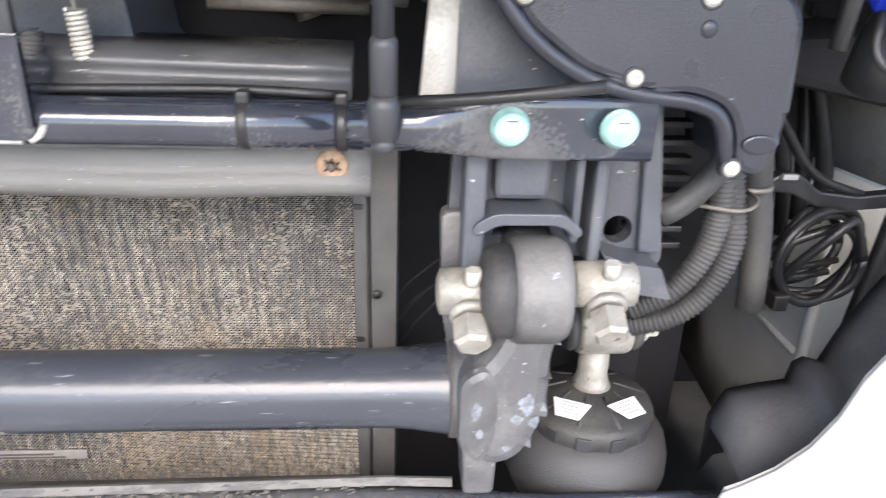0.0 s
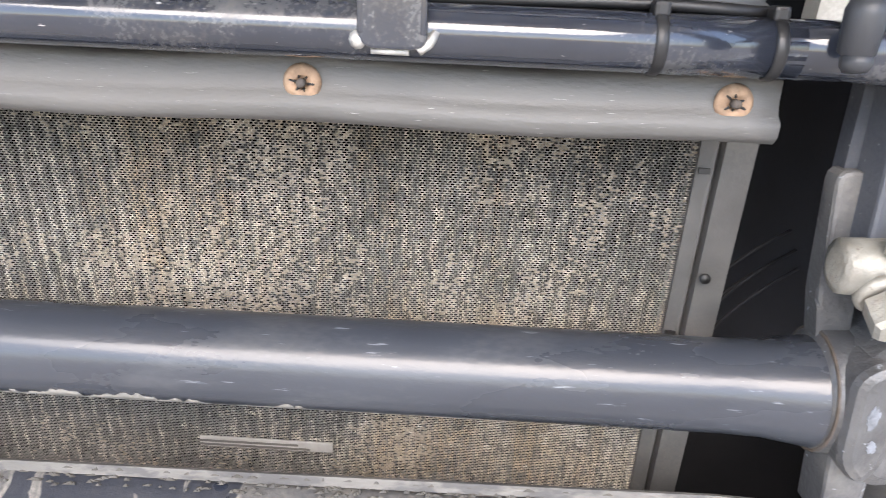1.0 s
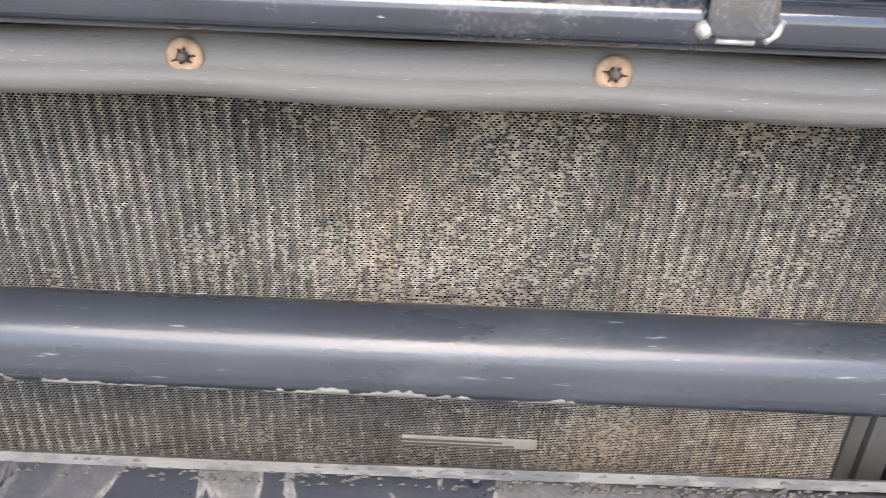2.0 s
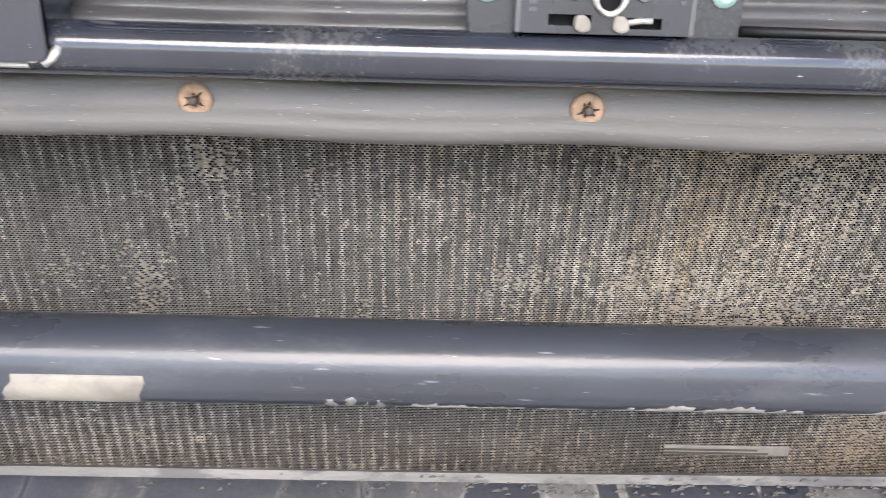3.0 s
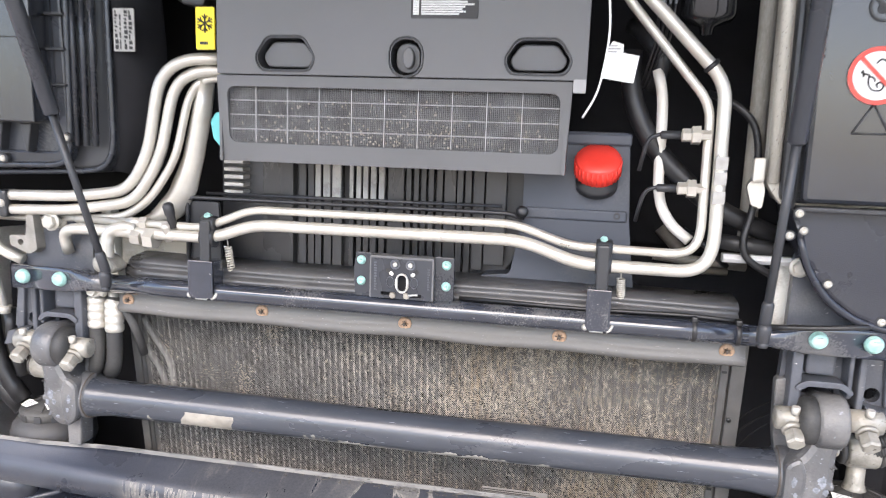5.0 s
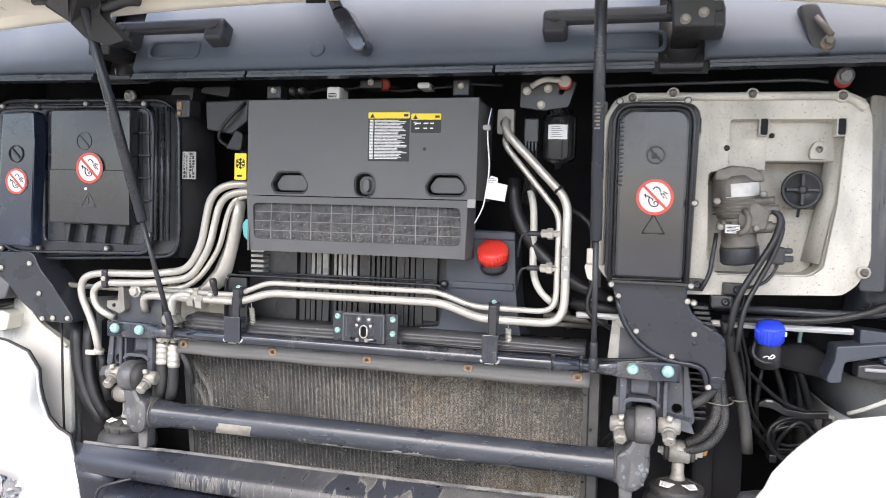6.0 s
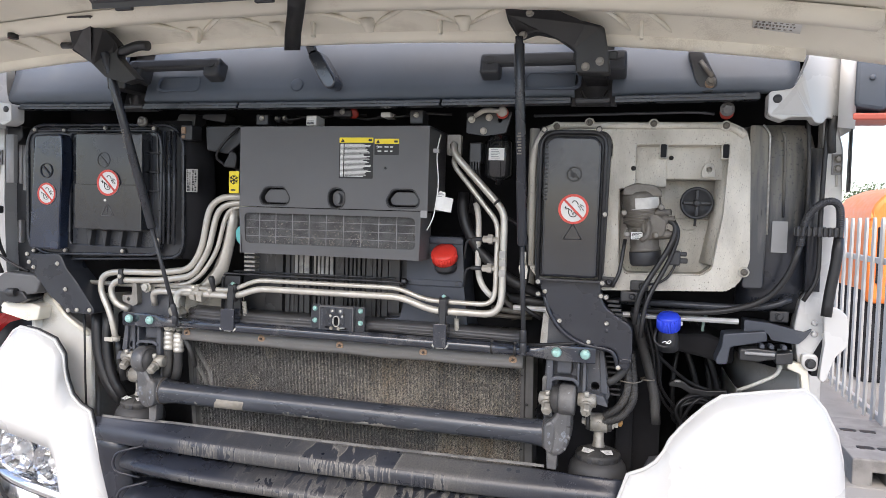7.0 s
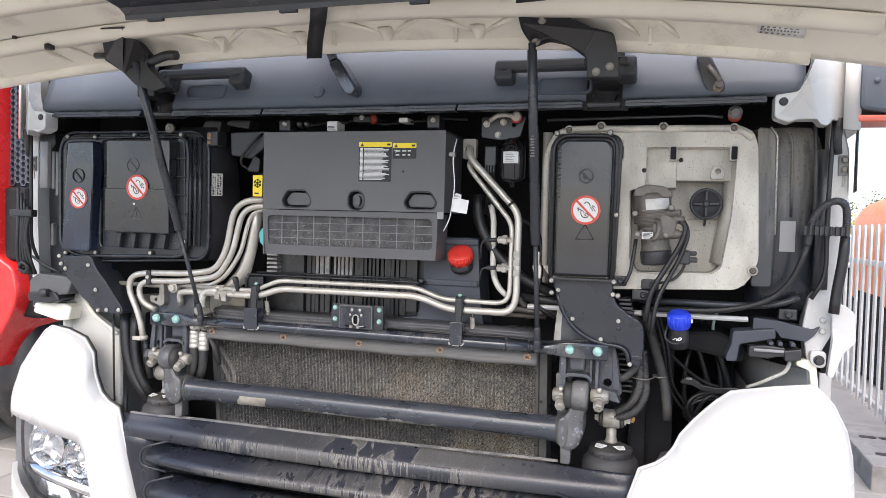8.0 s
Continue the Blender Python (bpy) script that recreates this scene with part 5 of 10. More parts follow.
def lever(s):
    lv = thing("stabilizer_lever", (s * 0.57, 0.0, 0.97), "grey dusty forged lever at the stabilizer bar's end with clamped bearing", "lever", "stabilizer levers")
    bm = B()
    f = Matrix.Scale(s, 4, (1, 0, 0))
    # forged arm seen from the front, swelling to the bearing eye on top
    plate(bm, soft([(0.562, 1.152), (0.592, 1.154), (0.604, 1.132), (0.603, 1.098), (0.595, 1.074), (0.597, 1.048), (0.592, 1.016), (0.578, 0.990), (0.552, 0.984), (0.534, 1.010), (0.536, 1.060), (0.554, 1.076), (0.564, 1.10)], 0.014, 5), -0.030, 0.030, w=0.011, m=f)
    part("arm", bm, CAST, lv)
    bm = B()
    plate(bm, soft([(0.532, 1.060), (0.552, 1.072), (0.562, 1.050), (0.560, 1.005), (0.548, 0.988), (0.533, 1.004)], 0.010, 4), -0.0325, -0.004, w=0.0105, m=f)
    part("front_lobe", bm, CAST, lv)
    rc_ = random.Random(31 + s)
    for cx, cz, w_, h_, y_ in ((0.580, 1.040, 0.013, 0.020, -0.0304), (0.586, 1.026, 0.009, 0.012, -0.0304), (0.574, 1.028, 0.010, 0.010, -0.0304), (0.545, 1.036, 0.008, 0.018, -0.0329), (0.548, 1.018, 0.006, 0.010, -0.0329), (0.568, 1.004, 0.008, 0.006, -0.0304)):
        bm = B()
        plate(bm, [(cx + w_ * rc_.uniform(0.62, 1.0) * math.cos(a_) * 0.5, cz + h_ * rc_.uniform(0.62, 1.0) * math.sin(a_) * 0.5) for a_ in [2 * math.pi * q_ / 21 for q_ in range(21)]], y_, y_ + 0.002, m=f)
        part("paint_chip", bm, SCUFFBLUE, lv, "pale blue scuffed paint")
    bm = B()
    lathe(bm, [(0.030, -0.022), (0.0385, -0.018), (0.0395, 0.0), (0.0385, 0.016), (0.030, 0.02)], (s * 0.548, 0.012, 1.03), (s, 0, 0), 26)
    part("collar", bm, CAST, lv)
    bm = B()
    lathe(bm, [(0.022, -0.012), (0.034, -0.0105), (0.0365, -0.006), (0.0365, 0.020), (0.033, 0.026), (0.020, 0.028)], (s * 0.576, -0.010, 1.118), (s, 0, 0), 30)
    part("bearing_eye", bm, CAST, lv)
    bm = B()
    lathe(bm, [(0.018, -0.012), (0.028, -0.009), (0.0315, -0.003), (0.0320, 0.012)], (s * 0.556, -0.012, 1.118), (s, 0, 0), 26)
    part("rubber_bush", bm, DUSTRUB, lv, "dark worn rubber bush")
    bm = B()
    lathe(bm, [(0.0374, -0.0010), (0.0386, 0), (0.0374, 0.0010)], (s * 0.530, 0.012, 1.03), (s, 0, 0), 26)
    part("seam", bm, BROWN, lv, "rusty weld seam")
    for xc, zt in ((0.539, 1.103), (0.629, 1.108)):
        bm = B()
        lathe(bm, [(0.010, -0.022), (0.0155, -0.02), (0.0165, 0.0), (0.0155, 0.02), (0.010, 0.022)], (s * xc, -0.010, zt + 0.014), (1, 0, 0), 18)
        hd = part("clamp_end", bm, CLAMP, lv, "pale corroded clamp end")
        bm = B()
        lathe(bm, [(0.0145, 0), (0.0145, 0.004), (0.012, 0.006)], (s * xc, -0.020, zt + 0.004), (0, -0.85, -0.5), 20)
        lathe(bm, [(0.0125, 0.008), (0.0125, 0.024), (0.010, 0.027)], (s * xc, -0.020, zt + 0.004), (0, -0.85, -0.5), 6, smooth=False)
        part("bolt", bm, CLAMP, hd, "large pale hexagon bolt")
        bm = B()
        tube(bm, [(s * xc, -0.024, zt + 0.026), (s * xc, -0.025, zt + 0.036)], 0.0055, 6)
        part("nut", bm, ZINC, hd)
    bm = B()
    plate(bm, soft([(0.538, 1.015), (0.566, 1.015), (0.564, 0.949), (0.541, 0.949)], 0.004), -0.014, 0.016, w=0.003, m=f)
    part("stop_foot", bm, CAST, lv)
    bm = B()
    plate(bm, soft([(0.520, 1.165), (0.540, 1.165), (0.545, 1.09), (0.552, 1.02), (0.535, 1.02), (0.523, 1.09)], 0.008), 0.012, 0.028, w=0.003, m=f)
    part("link_plate", bm, CAST, lv)


lever(1)
lever(-1)


def susp_bracket(s):
    sb = thing("cab_mount_bracket", (s * 0.6, 0.03, 1.09), "dark grey cast cab mount bracket with ribs and a round hole", "bracket", "cab mount brackets")
    f = Matrix.Scale(s, 4, (1, 0, 0))
    bm = B()
    plate(bm, soft([(0.530, 1.335), (0.600, 1.335), (0.652, 1.262), (0.667, 1.21), (0.679, 1.128), (0.668, 1.110), (0.635, 1.118), (0.628, 1.13), (0.525, 1.13), (0.527, 1.2)], 0.004), 0.020, 0.034,
          [circle(0.6445, 1.150, 0.0102, 20), [(0.556, 1.145), (0.560, 1.160), (0.594, 1.160), (0.598, 1.145)]], w=0.003, m=f)
    part("web", bm, SHELL, sb)
    for xa, xb, za, zb in ((0.533, 0.547, 1.125, 1.24), (0.6035, 0.6095, 1.15, 1.24), (0.6165, 0.6250, 1.135, 1.24)):
        bm = B()
        box(bm, (xa, -0.008, za), (xb, 0.024, zb), 0.0025, m=f)
        part("rib", bm, SHELL, sb)
    bm = B()
    plate(bm, soft([(0.554, 1.176), (0.552, 1.238), (0.592, 1.238), (0.590, 1.176)], 0.005), 0.004, 0.022, w=0.004, m=f)
    part("raised_field", bm, SHELL, sb)
    bm = B()
    plate(bm, soft([(0.6585, 1.135), (0.651, 1.245), (0.661, 1.245), (0.6755, 1.135)], 0.003), 0.012, 0.022, w=0.003, m=f)
    part("raised_field", bm, SHELL, sb)
    bm = B()
    plate(bm, soft([(0.538, 1.163), (0.552, 1.172), (0.598, 1.172), (0.612, 1.160), (0.608, 1.154), (0.596, 1.164), (0.554, 1.164), (0.542, 1.155)], 0.006), -0.012, 0.02, w=0.002, m=f)
    part("arch_rib", bm, SHELL, sb)
    bm = B()
    plate(bm, soft([(0.626, 1.144), (0.647, 1.137), (0.667, 1.134), (0.677, 1.110), (0.652, 1.115), (0.634, 1.126)], 0.0025), -0.012, 0.03, w=0.003, m=f)
    part("lower_lip", bm, SHELL, sb)
    for xb in (0.535, 0.585):
        bm = B()
        hexhead(bm, f @ Vector((xb, 0.018, 1.318)), 0.010, 0.012)
        part("bolt", bm, ZINC, sb)


susp_bracket(1)
susp_bracket(-1)


def air_spring(s):
    a = thing("air_spring", (s * 0.648, 0.03, 0.80), "grey dusty rubber air spring with black clamped cap", "air spring", "cab air springs")
    c = (s * 0.655, 0.066, 0)
    at = lambda z: (c[0], c[1], z)
    bm = B()
    lathe(bm, [(0.032, 0.80), (0.034, 0.88), (0.048, 0.892), (0.062, 0.902), (0.070, 0.922), (0.0695, 0.938), (0.066, 0.952), (0.058, 0.962), (0.045, 0.968), (0.03, 0.97)], at(0), (0, 0, 1), 40)
    part("bellows", bm, BELLOWS, a)
    bm = B()
    lathe(bm, [(0.046, 0.960), (0.0530, 0.962), (0.0540, 0.976), (0.0515, 0.981), (0.044, 0.982), (0.041, 0.984), (0.030, 0.9885), (0.018, 0.994), (0.0, 0.995)], at(0), (0, 0, 1), 32)
    cap = part("cap", bm, DUSTRUB, a, "black ribbed cap")
    bm = B()
    lathe(bm, [(0.052, 0.9565), (0.0552, 0.958), (0.0552, 0.9630), (0.052, 0.9645)], at(0), (0, 0, 1), 32)
    part("clamp_ring", bm, WORN, a, "thin worn metal clamp ring")
    for k in range(12):
        an = 2 * math.pi * k / 12 + 0.2
        bm = B()
        box(bm, (-0.006, -0.0022, -0.006), (0.006, 0.0022, 0.006), 0.001, m=Matrix.Translation((c[0] + math.cos(an) * 0.0515, c[1] + math.sin(an) * 0.0530, 0.970)) @ Matrix.Rotation(an + radians(90), 4, "Z"))
        part("lug", bm, BLACK, cap)
    for k in range(9):
        an = 2 * math.pi * k / 9 + 0.1
        part("rib", tube(B(), [(c[0] + math.cos(an) * 0.020, c[1] + math.sin(an) * 0.020, 0.993), (c[0] + math.cos(an) * 0.0485, c[1] + math.sin(an) * 0.0485, 0.9812)], 0.0013, 6), DUSTRUB, cap)
    for k in (-1, 1):
        bm = B()
        tilt = Matrix.Translation((c[0] + k * 0.0235, c[1] - 0.0290, 0.9893)) @ Matrix.Rotation(radians(26 * k), 4, "Z") @ Matrix.Rotation(radians(13), 4, "X")
        a0, a1, b0, b1 = (-0.010, 0.009, -0.016, 0.015) if k < 0 else (-0.007, 0.010, -0.015, 0.013)
        v = [bm.verts.new(tilt @ Vector(p)) for p in ((a0, -0.010, 0.0007), (a1, -0.010, 0.0007), (b1, 0.008, 0.0007), (b0, 0.008, 0.0007))]
        bmesh.ops.extrude_face_region(bm, geom=[bm.faces.new(v)])
        bmesh.ops.translate(bm, vec=(0, 0, -0.0009), verts=v)
        bmesh.ops.recalc_face_normals(bm, faces=bm.faces[:])
        st_ = part("sticker", bm, PAPER, cap, "small white sticker")
        bm = B()
        for q in range(4):
            box(bm, (-0.0085, 0.005 - 0.0036 * q, 0.0007), (0.008 - 0.0025 * (q % 3), 0.006 - 0.0036 * q, 0.0009), m=tilt)
        part("print", bm, GREYTAG, st_)
    bm = B()
    lathe(bm, [(0.0175, 0.992), (0.0145, 0.998), (0.0125, 1.006), (0.0122, 1.045)], at(0), (0, 0, 1), 18)
    part("piston_rod", bm, CLAMP, a, "pale dusty metal rod")
    bm = B()
    lathe(bm, [(0.012, -0.021), (0.0215, -0.0205), (0.0230, -0.018), (0.0230, 0.018), (0.0215, 0.0205), (0.012, 0.021)], (c[0], c[1] - 0.008, 1.054), (1, 0, 0), 26)
    part("eye", bm, CLAMP, a)
    for k in (-1, 1):
        bm = B()
        lathe(bm, [(0.010, 0.0), (0.0195, 0.001), (0.0205, 0.005), (0.018, 0.009), (0.010, 0.0095)], (c[0] + k * 0.0212, c[1] - 0.008, 1.054), (k, 0, 0), 22)
        part("rubber_washer", bm, DUSTRUB, a)
    bm = B()
    hexhead(bm, (c[0] + s * 0.031, c[1] - 0.008, 1.054), 0.010, 0.014, (s, 0, 0))
    part("through_bolt", bm, ZINC, a)
    bm = B()
    hexhead(bm, (c[0] - s * 0.031, c[1] - 0.008, 1.054), 0.008, 0.010, (-s, 0, 0))
    part("through_bolt", bm, ZINC, a)


air_spring(1)
air_spring(-1)
bm = B()
lathe(bm, [(0.003, 0), (0.0048, 0.002), (0.0052, 0.009), (0.004, 0.014), (0, 0.015)], (0.703, 0.068, 1.047), (0.3, -0.2, 0.9), 14)
solid("valve_plug", bm, mat("faded_orange_plastic", (0.50, 0.27, 0.09), 0.5, var=0.15, bump=0.05), "faded orange plug beside the air spring", "plug")


# ---- heater cover, vent and the finned unit under it ----
hc = thing("heater_cover", (0, -0.05, 1.43), "dark grey plastic heater cover with warning labels and recessed handles", "cover")
bm = B()
HX0, HX1, HZ0, HZ1 = -0.267, 0.240, 1.551, 1.754
grip = lambda x0, x1, z0, z1: soft([(x0, z0 + 0.40 * (z1 - z0)), (x0 + 0.20 * (x1 - x0), z1), (x1 - 0.20 * (x1 - x0), z1), (x1, z0 + 0.40 * (z1 - z0)), (x1 - 0.10 * (x1 - x0), z0), (x0 + 0.10 * (x1 - x0), z0)], 0.009, 4)
holes = [grip(-0.211, -0.123, 1.556, 1.602), grip(0.133, 0.222, 1.557, 1.602), rrect(-0.019, 0.026, 1.551, 1.602, 0.020)]
plate(bm, soft([(HX0, HZ0), (HX0, HZ1), (HX1, HZ1), (HX1, HZ0)], 0.003), -0.052, -0.046, holes, w=0.0015)
box(bm, (HX0, -0.05, HZ1 - 0.006), (HX1, 0.10, HZ1), 0.001)
box(bm, (HX0, -0.047, HZ0), (HX0 + 0.004, 0.10, HZ1))
box(bm, (HX1 - 0.004, -0.047, HZ0), (HX1, 0.10, HZ1))
part("panel", bm, GREYPL, hc)
for h in holes:
    xs_, zs_ = [p[0] for p in h], [p[1] for p in h]
    bm = B()
    x0, x1, z0, z1 = min(xs_), max(xs_), min(zs_), max(zs_)
    c0, c1 = (x0 + x1) / 2, (z0 + z1) / 2
    ring = lambda d: [(c0 + (p[0] - c0) * (1 + d / (x1 - x0)), c1 + (p[1] - c1) * (1 + d / (z1 - z0))) for p in h]
    # black rim and wall: the grip's shadow gap laid in as colour
    plate(bm, ring(0.003), -0.0535, -0.050, [ring(-0.0005)], w=0.0008)
    plate(bm, ring(0.0), -0.051, -0.020, [ring(-0.004)])
    rc = part("recess", bm, BLACK, hc, "black rim standing in for the shadow round a finger grip")
    part("recess_floor", plate(B(), ring(-0.012), -0.038, -0.034, w=0.0015), GREYPL, rc)
    part("recess_back", plate(B(), ring(0.0), -0.022, -0.018), DARK, rc)
bm = B()
plate(bm, circle(0.006, 1.576, 0.0095, 18, 0.8, 1.45), -0.050, -0.036, w=0.002)
part("twist_lock", bm, GREYPL, hc)
bm = B()
lathe(bm, [(0.0035, 0), (0.003, 0.001), (0, 0.0011)], (0.130, -0.052, 1.652))
part("plug", bm, BLACK, hc)
for x0, x1, z0, z1, n, sd in ((0.009, 0.098, 1.626, 1.726, 27, 1), (0.1015, 0.164, 1.684, 1.723, 3, 2)):
    bm = B()
    plate(bm, rrect(x0, x1, z0, z1, 0.002), -0.0530, -0.052)
    lb = part("warning_label", bm, INK, hc, "black warning label with a yellow head")
    bm = B()
    plate(bm, rrect(x0, x1, z1 - 0.0125, z1, 0.002), -0.0536, -0.053)
    hd = part("yellow_head", bm, YELLOW, lb)
    bm = B()
    plate(bm, [(x0 + .004, z1 - .011), (x0 + .014, z1 - .011), (x0 + .009, z1 - .002)], -0.0541, -0.0536)
    box(bm, (x1 - 0.012, -0.0541, z1 - 0.009), (x1 - 0.003, -0.0536, z1 - 0.004))
    part("triangle", bm, INK, hd)
    if n > 5:
        part("print", bars(x0 + 0.014, x1 - 0.004, z0 + 0.004, z1 - 0.015, n, -0.053, 0.5, sd), PAPER, lb, "lines of small white print")
        bm = B()
        for i in range(n):
            a = z1 - 0.015 - (z1 - z0 - 0.019) * i / n
            box(bm, (x0 + 0.003, -0.0536, a - 0.0024), (x0 + 0.011, -0.053, a - 0.0004))
        part("number_column", bm, PAPER, lb)
    else:
        bm = B()
        for i, (xa, w) in enumerate(((0.008, 0.012), (0.026, 0.010), (0.040, 0.008))):
            for k in range(2):
                box(bm, (x0 + xa, -0.0536, z0 + 0.008 + 0.010 * k), (x0 + xa + w * (0.8 + 0.2 * k), -0.053, z0 + 0.0105 + 0.010 * k))
        tube(bm, [(x0 + .004, -.0533, z0 + .020), (x0 + .009, -.0533, z0 + .0225), (x0 + .012, -.0533, z0 + .018), (x0 + .006, -.0533, z0 + .016)], .0006, 4)
        part("print", bm, PAPER, lb)
# lower vent panel, hanging a little forward
VZ0, VZ1 = 1.430, 1.549
bm = B()
hole = rrect(-0.254, 0.209, 1.4565, 1.534, 0.012)
skew = lambda v: Vector((v.x, v.y + 0.012 * (1.549 - v.z) / 0.12, v.z))
plate(bm, soft([(-0.268, VZ0), (-0.268, VZ1), (0.224, VZ1), (0.219, VZ0)], 0.003), -0.052, -0.046, [hole], w=0.0015, bend=skew)
box(bm, (-0.268, -0.046, VZ0), (-0.264, 0.05, VZ1 - 0.002))
box(bm, (0.215, -0.046, VZ0), (0.2195, 0.05, VZ1 - 0.002))
box(bm, (-0.266, -0.038, VZ0), (0.218, 0.05, VZ0 + 0.004))
vent = part("vent_panel", bm, GREYPL, hc, "grey vent panel with a fine grid")
for zc in (1.4755, 1.4955, 1.5155):
    bm = B()
    box(bm, (-0.254, -0.0415, zc - 0.0006), (0.209, -0.0392, zc + 0.0006))
    part("grid_bar", bm, GREYTAG, vent)
for k in range(9):
    bm = B()
    xc = -0.254 + 0.463 * (k + 0.85) / 9.9
    box(bm, (xc - 0.0007, -0.0420, 1.457), (xc + 0.0007, -0.0392, 1.534))
    part("grid_bar", bm, GREYTAG, vent)
verts, faces = [], []
y = -0.0395
zz = 1.4575
while zz < 1.533:
    wire((-0.254, y, zz), (0.209, y, zz), Vector((0, 0, 0.00068)), Vector((0, 0.0008, 0)))
    zz += 0.0024
xx = -0.2535
while xx < 0.209:
    wire((xx, y, 1.457), (xx + 0.0, y, 1.534), Vector((0.0007, 0, 0)), Vector((0, 0.0008, 0)))
    xx += 0.0026
MESHCL = caked("vent_gauze", (0.135, 0.135, 0.136), (0.30, 0.27, 0.22), 1.42, 1.66, 30, 30)
me = bpy.data.meshes.new("gauze")
me.from_pydata([tuple(Vector(v) - hc.location) for v in verts], [], faces)
me.materials.append(MESHCL)
ob = new("gauze", me)
ob.parent = hc
tagged(ob, "fine grey gauze with dead leaves and grit", kind="stuff")
bm = B()
box(bm, (-0.254, -0.028, 1.455), (0.209, -0.024, 1.536))
part("filter_mat", bm, caked("filter_mat", (0.022, 0.022, 0.022), (0.26, 0.22, 0.16), 1.45, 1.62, 40, 40), hc, "grey dusty filter mat behind the gauze")
# crumbs caught in the grid
rnd = random.Random(9)
bm = B()
for i in range(420):
    u = rnd.gauss(0, 0.5)
    x = -0.04 + u * 0.17 if i % 3 else rnd.uniform(-0.22, 0.2)
    z = 1.4575 + abs(rnd.gauss(0, 0.5)) * 0.062
    if not (-0.25 < x < 0.205 and z < 1.532):
        continue
    r = rnd.uniform(0.0007, 0.0022)
    lathe(bm, [(0, -r), (r, 0), (0, r * 0.8)], (x, y - 0.0012, z), (rnd.uniform(-1, 1), -0.4, rnd.uniform(-1, 1)), 5)
ob = part("grit", bm, PRIMER, hc, "dry leaf crumbs and grit")
tagged(ob, kind="stuff")
bm = B()
plate(bm, rrect(0.224, 0.240, 1.535, 1.552, 0.002), -0.056, -0.050)
part("corner_tab", bm, GREYTAG, hc)

yl = thing("air_conditioning_label", (-0.285, -0.05, 1.584), "yellow label with a black snowflake sign on a black card", "label")
bm = B()
plate(bm, rrect(-0.299, -0.271, 1.583, 1.640, 0.002), -0.051, -0.048)
part("card", bm, YELLOW, yl)
bm = B()
for a in range(6):
    an = radians(60 * a + 30)
    d1, d2 = Vector((math.cos(an), 0, math.sin(an))), Vector((-math.sin(an), 0, math.cos(an)))
    o = Vector((-0.285, -0.0512, 1.618))
    tube(bm, [o, o + d1 * 0.0125], 0.0013, 5)
    for k in (-1, 1):
        tube(bm, [o + d1 * 0.006, o + d1 * 0.0105 + d2 * 0.0042 * k], 0.0010, 5)
part("snowflake", bm, INK, yl)
part("print", bars(-0.293, -0.277, 1.587, 1.595, 1, -0.051, 0.5, 4), INK, yl)
bm = B()
plate(bm, soft([(-0.272, 1.448), (-0.284, 1.460), (-0.288, 1.484), (-0.280, 1.497), (-0.266, 1.50), (-0.266, 1.445)], 0.003), -0.035, 0.0, w=0.002)
solid("turquoise_clip", bm, CYAN, "turquoise plastic part behind the vent panel", "clip")

fin = thing("finned_unit", (-0.06, 0.10, 1.24), "black finned heat exchanger casing behind pipes", "heat exchanger")
bm = B()
plate(bm, soft([(-0.335, 1.24), (-0.335, 1.435), (0.165, 1.435), (0.165, 1.40), (0.155, 1.30), (0.135, 1.268), (0.10, 1.24)], 0.008), 0.085, 0.16, w=0.004)
part("casing", bm, BLACK, fin)
GREYFIN = mat("lit_fin_plastic", (0.34, 0.33, 0.31), 0.45, var=0.3, bump=0.15, scale=20, dust=0.3, dust_col=(0.13, 0.125, 0.115), dust_scale=30)
RIBGREY = mat("ribbed_casing_plastic", (0.034, 0.034, 0.035), 0.30, var=0.2, bump=0.1, scale=12, dust=0.35, dust_col=(0.075, 0.072, 0.068), stretch=(1.5, 1, 0.4), sharp=0.3)
# upright ribs with narrow grooves between them, wide plain fields among narrow ones
RIBS = ((-0.256, 100), (-0.197, 25), (-0.181, 20), (-0.168, 20), (-0.155, 25), (-0.140, 30), (-0.112, 15), (-0.101, 17), (-0.090, 18), (-0.078, 20), (-0.065, 20), (-0.051, 50), (-0.021, 15), (-0.010, 16), (0.002, 15), (0.014, 16),
        (0.026, 18), (0.038, 35), (0.058, 18), (0.070, 19), (0.083, 32), (0.102, 60))
for n, (x, w) in enumerate(RIBS):
    bm = B()
    x1 = x + w * 0.000517
    low = 1.262 + 0.03 * max(0.0, (x - 0.06) / 0.06)
    box(bm, (x, 0.072 - 0.003 * (n % 3 == 0), low), (x1, 0.09, 1.432), 0.0012)
    rb = part("rib", bm, RIBGREY, fin)
    # light on the ribs' upper ends is put in as paler panels
    if 2 < n < 11:
        bm = B()
        box(bm, (x + 0.001, 0.0665, 1.370), (x1 - 0.0005, 0.0688 + 0.003 * (n % 3 > 0), 1.428), 0.0008)
        part("worn_panel", bm, GREYFIN, rb, "paler panel standing for light on the rib's upper part")
for k in range(5):
    bm = B()
    box(bm, (-0.318, 0.06, 1.372 + 0.012 * k), (-0.285, 0.088, 1.378 + 0.012 * k), 0.001)
    part("louvre", bm, GREYFIN, fin)
bm = B()
tube(bm, [(-0.365, 0.03, 1.245), (-0.365, 0.03, 1.362), (-0.355, 0.03, 1.366), (0.14, 0.03, 1.368), (0.165, 0.03, 1.362)], 0.0032, 6, 0.006)
tube(bm, [(-0.34, 0.045, 1.372), (0.13, 0.045, 1.376)], 0.0028, 6)
part("wire_frame", bm, BLACK, fin, "black plastic edge frame")
bm = B()
